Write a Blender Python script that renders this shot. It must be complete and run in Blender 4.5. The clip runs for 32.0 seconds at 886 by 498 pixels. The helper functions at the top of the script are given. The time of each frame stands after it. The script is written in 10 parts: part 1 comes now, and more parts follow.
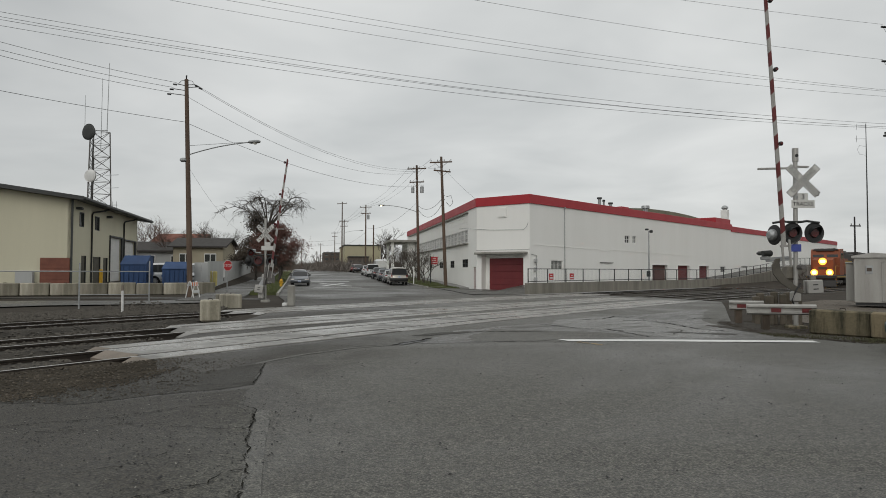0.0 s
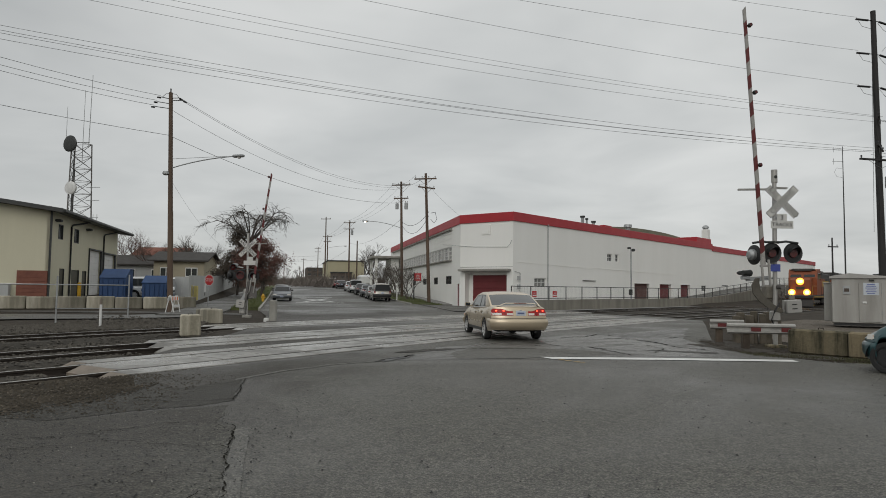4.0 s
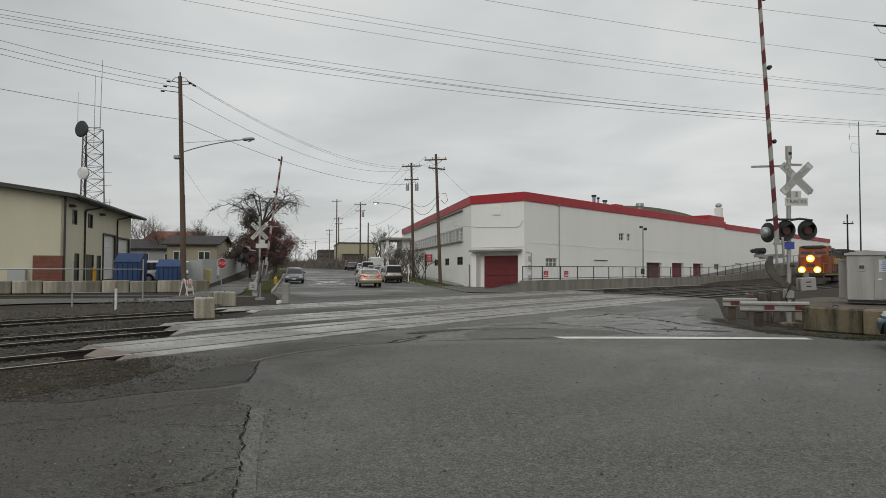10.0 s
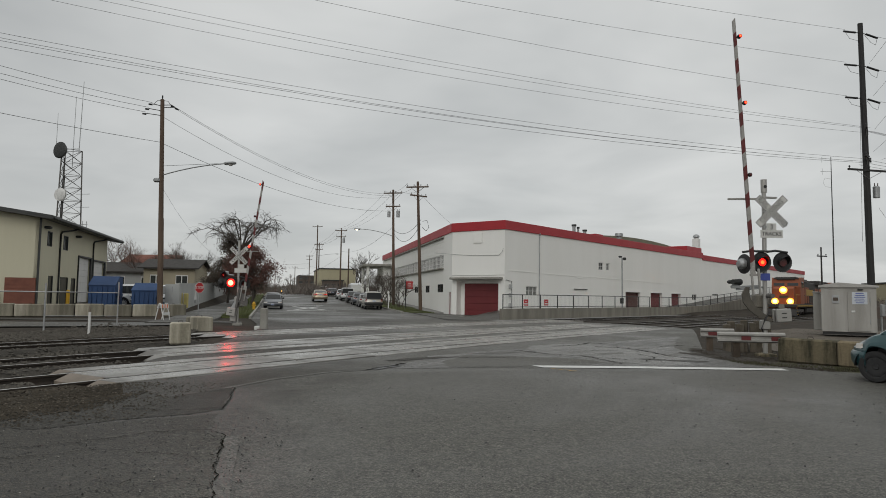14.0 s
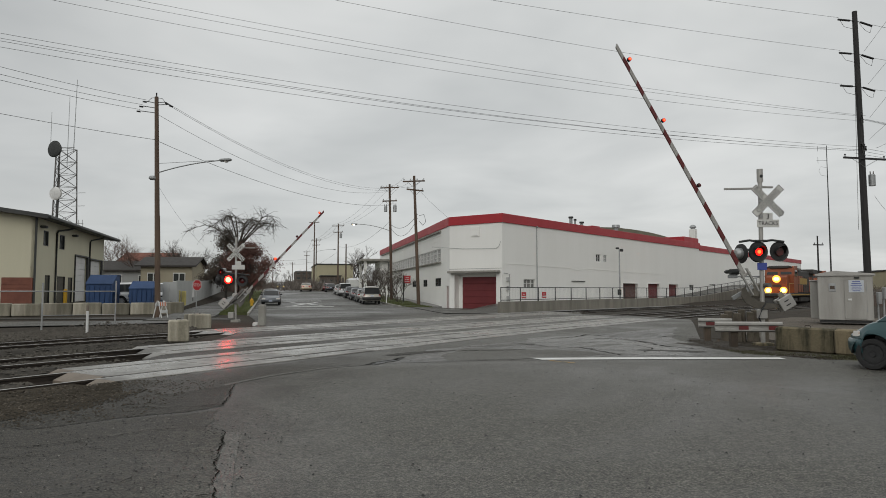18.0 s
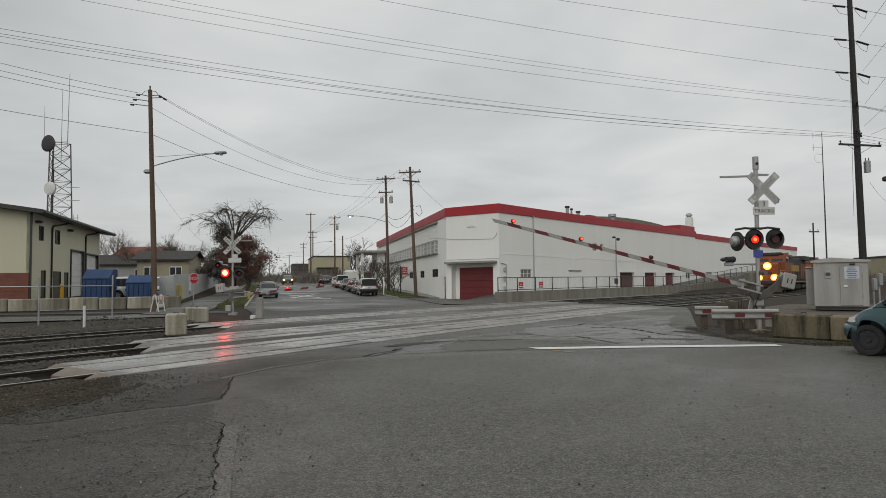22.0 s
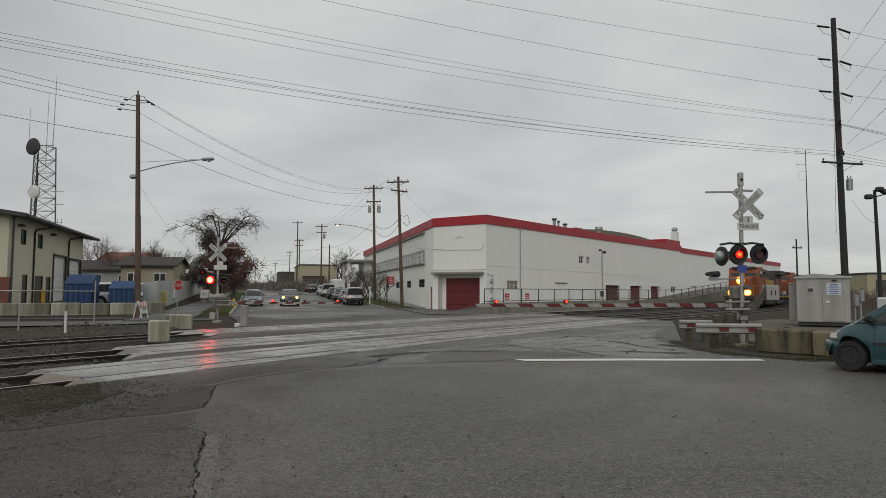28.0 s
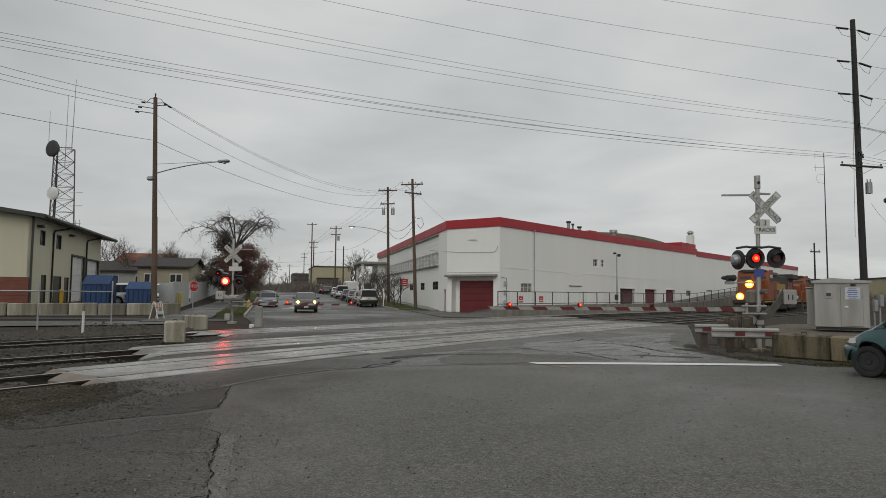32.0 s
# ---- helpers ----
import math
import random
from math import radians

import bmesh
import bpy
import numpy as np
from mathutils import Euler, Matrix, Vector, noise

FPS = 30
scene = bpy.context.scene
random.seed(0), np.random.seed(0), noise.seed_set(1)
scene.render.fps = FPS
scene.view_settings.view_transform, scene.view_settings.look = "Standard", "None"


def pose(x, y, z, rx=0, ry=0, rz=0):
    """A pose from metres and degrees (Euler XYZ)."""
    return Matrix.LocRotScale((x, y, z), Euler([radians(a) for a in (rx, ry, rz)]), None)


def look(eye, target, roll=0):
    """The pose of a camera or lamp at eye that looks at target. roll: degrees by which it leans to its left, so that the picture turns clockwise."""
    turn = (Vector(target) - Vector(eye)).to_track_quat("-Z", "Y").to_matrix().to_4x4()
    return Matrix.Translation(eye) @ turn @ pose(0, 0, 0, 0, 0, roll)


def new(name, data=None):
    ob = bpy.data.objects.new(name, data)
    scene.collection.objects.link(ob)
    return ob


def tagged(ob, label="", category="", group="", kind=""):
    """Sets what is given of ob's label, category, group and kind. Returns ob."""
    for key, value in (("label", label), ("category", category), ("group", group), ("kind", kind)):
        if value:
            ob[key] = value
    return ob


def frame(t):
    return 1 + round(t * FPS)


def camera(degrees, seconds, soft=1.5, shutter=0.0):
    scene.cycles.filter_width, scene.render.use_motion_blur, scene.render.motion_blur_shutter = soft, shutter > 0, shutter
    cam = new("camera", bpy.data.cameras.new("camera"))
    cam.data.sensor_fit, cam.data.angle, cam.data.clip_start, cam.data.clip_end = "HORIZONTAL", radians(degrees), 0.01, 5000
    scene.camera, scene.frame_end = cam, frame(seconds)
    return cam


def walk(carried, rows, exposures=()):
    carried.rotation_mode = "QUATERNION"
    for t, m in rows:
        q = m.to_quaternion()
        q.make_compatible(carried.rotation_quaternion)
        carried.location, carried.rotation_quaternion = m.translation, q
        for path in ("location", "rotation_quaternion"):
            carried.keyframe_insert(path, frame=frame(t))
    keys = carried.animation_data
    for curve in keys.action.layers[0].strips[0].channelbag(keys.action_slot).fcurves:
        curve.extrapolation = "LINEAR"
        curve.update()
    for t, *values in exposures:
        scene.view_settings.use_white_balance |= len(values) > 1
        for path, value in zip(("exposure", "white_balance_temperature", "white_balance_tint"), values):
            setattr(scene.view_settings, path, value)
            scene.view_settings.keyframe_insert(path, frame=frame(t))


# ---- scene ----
cam = camera(68.1, 32.0, soft=0.9)
EYE = (0.0, 0.0, 1.6)
# seconds, yaw, pitch, roll of the hand-held camera, which stands on one spot
TURNS = [
    (0.0, 1.43, 2.04, -0.15), (0.5, 0.39, 2.36, -0.13), (1.0, -0.23, 2.06, -0.09), (1.5, -1.15, 2.25, 0.19),
    (2.0, -0.79, 2.72, -0.27), (2.5, -0.68, 3.98, -0.37), (4.5, 0.09, 3.22, -0.72), (5.0, -0.40, 3.04, -1.08),
    (5.5, -1.34, 3.16, -0.71), (6.0, -2.55, 2.98, -0.67), (6.5, -3.39, 2.72, -0.44), (7.0, -3.70, 2.88, -0.11),
    (7.5, -1.97, 3.04, 0.83), (8.0, -0.71, 2.77, 0.82), (8.5, -0.44, 3.07, 0.53), (9.0, -0.10, 3.00, 0.15),
    (9.5, 0.57, 1.92, -0.36), (10.0, 0.97, 1.83, -0.12), (10.5, 0.81, 1.70, -0.21), (11.0, 0.44, 2.30, -0.68),
    (11.5, 0.34, 2.69, -0.98), (12.0, 0.45, 2.95, -0.60), (12.5, -0.25, 3.10, -0.95), (13.0, -0.79, 3.20, -0.86),
    (13.5, -1.25, 3.79, -1.20), (14.0, -0.75, 4.22, -0.80), (14.5, -0.08, 3.85, -0.30), (16.5, 0.09, 3.61, 0.29),
    (17.0, -0.22, 3.76, 0.32), (17.5, -0.46, 3.78, 0.22), (18.0, -0.93, 3.69, 0.01), (18.5, -1.26, 3.70, -0.00),
    (19.0, -1.45, 3.66, -0.03), (19.5, -1.31, 3.06, 0.48), (20.0, -1.06, 2.61, 0.45), (20.5, -0.93, 2.93, 0.33),
    (21.0, -0.88, 3.16, 0.37), (21.5, -1.00, 3.18, 0.45), (22.0, -1.18, 2.89, 0.63), (22.5, -1.28, 3.10, 0.52),
    (23.0, -1.45, 3.46, 0.47), (23.5, -1.52, 3.63, 0.42), (24.0, -1.35, 3.90, 0.18), (24.5, -1.26, 4.28, 0.12),
    (26.5, -2.33, 4.33, -0.36), (27.0, -2.01, 4.60, -0.44), (27.5, -1.70, 4.06, -0.03), (28.0, -2.36, 3.79, -0.19),
    (28.5, -2.09, 3.90, -0.47), (29.0, -1.90, 3.78, -0.40), (29.5, -1.31, 3.76, -0.51), (30.0, -1.00, 3.80, -0.41),
    (30.5, -1.18, 3.81, -0.65), (31.0, -1.30, 3.89, -1.12), (31.5, -1.31, 3.90, -1.09), (32.0, -1.18, 3.99, -0.52),
]
walk(cam, [(t, pose(*EYE, 90 + p, r, y)) for t, y, p, r in TURNS],
     [(0.0, 0.03), (2.5, 0.03), (4.5, -0.09), (7.2, -0.10), (8.2, 0.0), (11.0, -0.01), (12.5, 0.01), (13.3, 0.03), (13.8, -0.10), (14.6, -0.11), (16.8, 0.0), (20.0, -0.03), (24.5, -0.02), (26.8, -0.13), (28.0, -0.16), (32.0, -0.14)])

# ---- world and light: an overcast winter day ----
world = bpy.data.worlds.new("world")
scene.world = world
world.use_nodes = True
wn, wl = world.node_tree.nodes, world.node_tree.links
wn.clear()
sky = wn.new("ShaderNodeTexSky")
sky.sky_type, sky.sun_disc = "NISHITA", False
sky.sun_elevation, sky.sun_rotation = radians(28), radians(150)
coord = wn.new("ShaderNodeTexCoord")
sep = wn.new("ShaderNodeSeparateXYZ")
wl.new(coord.outputs["Generated"], sep.inputs[0])
lift = wn.new("ShaderNodeMath"); lift.operation = "MAXIMUM"; lift.inputs[1].default_value = 0.0
wl.new(sep.outputs["Z"], lift.inputs[0])
den = wn.new("ShaderNodeMath"); den.operation = "ADD"; den.inputs[1].default_value = 0.16
wl.new(lift.outputs[0], den.inputs[0])
plane = wn.new("ShaderNodeVectorMath"); plane.operation = "DIVIDE"
comb = wn.new("ShaderNodeCombineXYZ")
for k in range(3):
    wl.new(den.outputs[0], comb.inputs[k])
wl.new(coord.outputs["Generated"], plane.inputs[0])
wl.new(comb.outputs[0], plane.inputs[1])
cloud = wn.new("ShaderNodeTexNoise")
cloud.inputs["Scale"].default_value, cloud.inputs["Detail"].default_value, cloud.inputs["Roughness"].default_value = 1.15, 4, 0.5
cloud.inputs["Distortion"].default_value = 0.3
wl.new(plane.outputs[0], cloud.inputs["Vector"])
ramp = wn.new("ShaderNodeValToRGB")
ramp.color_ramp.elements[0].position, ramp.color_ramp.elements[0].color = 0.34, (0.500, 0.515, 0.512, 1)
ramp.color_ramp.elements[1].position, ramp.color_ramp.elements[1].color = 0.70, (0.665, 0.675, 0.665, 1)
wl.new(cloud.outputs["Fac"], ramp.inputs["Fac"])
# the cloud deck is brighter overhead
up = wn.new("ShaderNodeMapRange")
up.inputs["From Min"].default_value, up.inputs["From Max"].default_value = 0.42, 1.0
up.inputs["To Min"].default_value, up.inputs["To Max"].default_value = 1.0, 1.9
wl.new(lift.outputs[0], up.inputs["Value"])
bright = wn.new("ShaderNodeVectorMath"); bright.operation = "SCALE"
ahead = wn.new("ShaderNodeVectorMath"); ahead.operation = "DOT_PRODUCT"; ahead.inputs[1].default_value = (0.24, 0.93, 0.28)
wl.new(coord.outputs["Generated"], ahead.inputs[0])
soft_ = wn.new("ShaderNodeMapRange"); soft_.interpolation_type = "SMOOTHSTEP"
soft_.inputs["From Min"].default_value, soft_.inputs["From Max"].default_value, soft_.inputs["To Min"].default_value, soft_.inputs["To Max"].default_value = 0.62, 1.0, 0.93, 1.125
wl.new(ahead.outputs["Value"], soft_.inputs["Value"])
both = wn.new("ShaderNodeMath"); both.operation = "MULTIPLY"
wl.new(up.outputs[0], both.inputs[0]); wl.new(soft_.outputs[0], both.inputs[1])
wl.new(ramp.outputs["Color"], bright.inputs[0]); wl.new(both.outputs[0], bright.inputs["Scale"])
dim = wn.new("ShaderNodeVectorMath"); dim.operation = "SCALE"; dim.inputs["Scale"].default_value = 0.08
wl.new(sky.outputs[0], dim.inputs[0])
mixs = wn.new("ShaderNodeMix"); mixs.data_type = "RGBA"; mixs.inputs["Factor"].default_value = 0.94
wl.new(dim.outputs[0], mixs.inputs["A"]); wl.new(bright.outputs[0], mixs.inputs["B"])
back = wn.new("ShaderNodeBackground")
wl.new(mixs.outputs["Result"], back.inputs["Color"])
back.inputs["Strength"].default_value = 1.0
wout = wn.new("ShaderNodeOutputWorld")
wl.new(back.outputs[0], wout.inputs[0])
sun = new("sun", bpy.data.lights.new("sun", "SUN"))
sun.data.energy, sun.data.angle, sun.data.color = 0.72, radians(40), (1.0, 0.97, 0.93)
sun.matrix_world = look((-16, -30, 30), (0, 20, 0))


# ---- materials ----
def mat(name, c1, c2=None, rough=0.8, r2=None, scale=3.0, fine=40.0, bump=0.15, metal=0.0, emit=0.0, vary=0.0, streak=False, contrast=1.0, spec=0.5):
    """Two colours mixed by coarse and fine noise, with bump; vary: change from piece to piece."""
    m = bpy.data.materials.new(name)
    m.use_nodes = True
    n, l = m.node_tree.nodes, m.node_tree.links
    b = n["Principled BSDF"]
    b.inputs["Metallic"].default_value = metal
    b.inputs["Specular IOR Level"].default_value = spec
    c2 = c2 or tuple(v * 0.75 for v in c1)
    tc = n.new("ShaderNodeTexCoord")
    mp = n.new("ShaderNodeMapping")
    if streak:
        mp.inputs["Scale"].default_value = (1, 1, 0.12)
    geo = n.new("ShaderNodeNewGeometry")
    l.new(geo.outputs["Position"] if not vary else tc.outputs["Object"], mp.inputs["Vector"])
    a = n.new("ShaderNodeTexNoise"); a.inputs["Scale"].default_value = scale; a.inputs["Detail"].default_value = 5; a.inputs["Roughness"].default_value = 0.62
    f = n.new("ShaderNodeTexNoise"); f.inputs["Scale"].default_value = fine; f.inputs["Detail"].default_value = 3
    l.new(mp.outputs[0], a.inputs["Vector"])
    l.new(geo.outputs["Position"] if not vary else tc.outputs["Object"], f.inputs["Vector"])
    s = n.new("ShaderNodeMapRange"); s.inputs["From Min"].default_value, s.inputs["From Max"].default_value = 0.5 - 0.2 / contrast, 0.5 + 0.2 / contrast
    l.new(a.outputs["Fac"], s.inputs["Value"])
    mf = n.new("ShaderNodeMath"); mf.operation = "MULTIPLY_ADD"; mf.inputs[1].default_value = 0.5; 
    l.new(f.outputs["Fac"], mf.inputs[0])
    half = n.new("ShaderNodeMath"); half.operation = "MULTIPLY_ADD"; half.inputs[1].default_value, half.inputs[2].default_value = 0.75, -0.12
    l.new(s.outputs[0], half.inputs[0]); l.new(half.outputs[0], mf.inputs[2])
    cr = n.new("ShaderNodeMix"); cr.data_type = "RGBA"; cr.clamp_factor = True
    cr.inputs["A"].default_value, cr.inputs["B"].default_value = (*c1, 1), (*c2, 1)
    l.new(mf.outputs[0], cr.inputs["Factor"])
    col = cr.outputs["Result"]
    if vary:
        oi = n.new("ShaderNodeObjectInfo")
        hv = n.new("ShaderNodeHueSaturation")
        mr = n.new("ShaderNodeMapRange"); mr.inputs["To Min"].default_value, mr.inputs["To Max"].default_value = 1 - vary, 1 + vary
        l.new(oi.outputs["Random"], mr.inputs["Value"]); l.new(mr.outputs[0], hv.inputs["Value"]); l.new(col, hv.inputs["Color"])
        col = hv.outputs["Color"]
    l.new(col, b.inputs["Base Color"])
    if r2 is None:
        r2 = min(1.0, rough + 0.08)
    rr = n.new("ShaderNodeMapRange"); rr.inputs["To Min"].default_value, rr.inputs["To Max"].default_value = rough, r2
    l.new(s.outputs[0], rr.inputs["Value"]); l.new(rr.outputs[0], b.inputs["Roughness"])
    if bump:
        bp = n.new("ShaderNodeBump"); bp.inputs["Strength"].default_value = bump; bp.inputs["Distance"].default_value = 0.02
        l.new(f.outputs["Fac"], bp.inputs["Height"]); l.new(bp.outputs[0], b.inputs["Normal"])
    if emit:
        l.new(col, b.inputs["Emission Color"]); b.inputs["Emission Strength"].default_value = emit
    return m


def glow(name, colour, strength):
    m = bpy.data.materials.new(name)
    m.use_nodes = True
    b = m.node_tree.nodes["Principled BSDF"]
    b.inputs["Base Color"].default_value = (*colour, 1)
    b.inputs["Emission Color"].default_value = (*colour, 1)
    b.inputs["Emission Strength"].default_value = strength
    return m


def wet_asphalt(name, dark, light, patch=0.35, spec=0.5, dirt=False, streak=False, rough=0.72):
    """Asphalt with aggregate, mottling, large damp patches; streak: wear drawn out along the rails."""
    m = bpy.data.materials.new(name)
    m.use_nodes = True
    n, l = m.node_tree.nodes, m.node_tree.links
    b = n["Principled BSDF"]
    b.inputs["Specular IOR Level"].default_value = spec
    geo = n.new("ShaderNodeNewGeometry")
    place_ = geo.outputs["Position"]
    if streak:
        mp = n.new("ShaderNodeMapping")
        mp.vector_type = "TEXTURE"
        mp.inputs["Rotation"].default_value = (0, 0, radians(48))
        mp.inputs["Scale"].default_value = (3.2, 0.8, 1)
        l.new(place_, mp.inputs["Vector"])
        place_ = mp.outputs[0]

    def noise_at(sc, det, rough=0.6, dist=0.0, at=None):
        t = n.new("ShaderNodeTexNoise")
        t.inputs["Scale"].default_value, t.inputs["Detail"].default_value, t.inputs["Roughness"].default_value, t.inputs["Distortion"].default_value = sc, det, rough, dist
        l.new(at or geo.outputs["Position"], t.inputs["Vector"])
        return t

    def ranged(out, a, b_, c, d):
        r = n.new("ShaderNodeMapRange")
        r.inputs["From Min"].default_value, r.inputs["From Max"].default_value, r.inputs["To Min"].default_value, r.inputs["To Max"].default_value = a, b_, c, d
        l.new(out, r.inputs["Value"])
        return r.outputs[0]

    def times(a, b_):
        t = n.new("ShaderNodeMath"); t.operation = "MULTIPLY"
        l.new(a, t.inputs[0]); l.new(b_, t.inputs[1])
        return t.outputs[0]

    big, mid, mott, fine = noise_at(0.16, 4, 0.55, 0.6), noise_at(1.3, 7, 0.72, 0.4, place_), noise_at(9.0, 7, 0.8), noise_at(95, 2)
    grit = n.new("ShaderNodeTexVoronoi"); grit.inputs["Scale"].default_value = 58
    pits = n.new("ShaderNodeTexVoronoi"); pits.inputs["Scale"].default_value = 11
    for v_ in (grit, pits):
        l.new(geo.outputs["Position"], v_.inputs["Vector"])
    tone = n.new("ShaderNodeSeparateColor"); l.new(grit.outputs["Color"], tone.inputs[0])
    odd = n.new("ShaderNodeSeparateColor"); l.new(pits.outputs["Color"], odd.inputs[0])
    c = n.new("ShaderNodeMix"); c.data_type = "RGBA"
    c.inputs["A"].default_value, c.inputs["B"].default_value = (*dark, 1), (*light, 1)
    w = n.new("ShaderNodeMath"); w.operation = "MULTIPLY_ADD"; w.inputs[1].default_value = 1.3 if streak else 0.7
    l.new(mid.outputs["Fac"], w.inputs[0])
    l.new(ranged(big.outputs["Fac"], 0, 1, -0.85 if streak else -0.5, 0.55 if streak else 0.8), w.inputs[2])
    l.new(w.outputs[0], c.inputs["Factor"])
    col = c.outputs["Result"]
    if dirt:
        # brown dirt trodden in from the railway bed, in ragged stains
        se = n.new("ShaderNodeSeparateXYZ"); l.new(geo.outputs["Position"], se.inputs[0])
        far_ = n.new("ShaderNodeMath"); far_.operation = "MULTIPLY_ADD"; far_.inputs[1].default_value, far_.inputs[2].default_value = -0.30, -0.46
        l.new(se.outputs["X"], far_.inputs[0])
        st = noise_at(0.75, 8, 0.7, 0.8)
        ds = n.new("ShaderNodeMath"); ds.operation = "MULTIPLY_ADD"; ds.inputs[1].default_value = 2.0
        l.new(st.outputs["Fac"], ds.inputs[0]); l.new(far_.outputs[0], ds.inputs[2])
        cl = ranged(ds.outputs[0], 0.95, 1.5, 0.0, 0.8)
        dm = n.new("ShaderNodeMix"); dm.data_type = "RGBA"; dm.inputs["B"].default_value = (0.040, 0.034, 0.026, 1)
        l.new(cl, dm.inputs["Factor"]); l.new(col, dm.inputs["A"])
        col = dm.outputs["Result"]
    sp = n.new("ShaderNodeMix"); sp.data_type = "RGBA"; sp.blend_type = "MULTIPLY"
    sp.inputs["Factor"].default_value = 1.0
    stones = times(ranged(grit.outputs["Distance"], 0.0, 0.75, 1.3, 0.45), ranged(tone.outputs[0], 0.0, 1.0, 0.35, 1.75))
    speck = times(stones, ranged(mott.outputs["Fac"], 0.3, 0.7, 0.5, 1.5))
    reach = n.new("ShaderNodeMath"); reach.operation = "MULTIPLY"; reach.inputs[1].default_value = 0.16
    l.new(odd.outputs[1], reach.inputs[0])
    hole = n.new("ShaderNodeMath"); hole.operation = "GREATER_THAN"
    l.new(pits.outputs["Distance"], hole.inputs[0]); l.new(reach.outputs[0], hole.inputs[1])
    speck = times(speck, ranged(hole.outputs[0], 0.0, 1.0, 0.45, 1.0))
    l.new(speck, sp.inputs["B"])
    l.new(col, sp.inputs["A"])
    l.new(sp.outputs["Result"], b.inputs["Base Color"])
    l.new(ranged(mid.outputs["Fac"] if streak else big.outputs["Fac"], 0.35, 0.62, patch, rough), b.inputs["Roughness"])
    bp = n.new("ShaderNodeBump"); bp.inputs["Strength"].default_value, bp.inputs["Distance"].default_value = 0.7, 0.012
    ad = n.new("ShaderNodeMath"); ad.operation = "ADD"
    l.new(fine.outputs["Fac"], ad.inputs[0]); l.new(grit.outputs["Distance"], ad.inputs[1])
    l.new(ad.outputs[0], bp.inputs["Height"]); l.new(bp.outputs[0], b.inputs["Normal"])
    return m


def car_paint(name, colour, metal=0.35):
    m = mat(name, colour, tuple(v * 0.93 for v in colour), 0.3, 0.38, 2.0, 300, 0.0, metal)
    b = m.node_tree.nodes["Principled BSDF"]
    b.inputs["Coat Weight"].default_value, b.inputs["Coat Roughness"].default_value = 0.6, 0.08
    return m


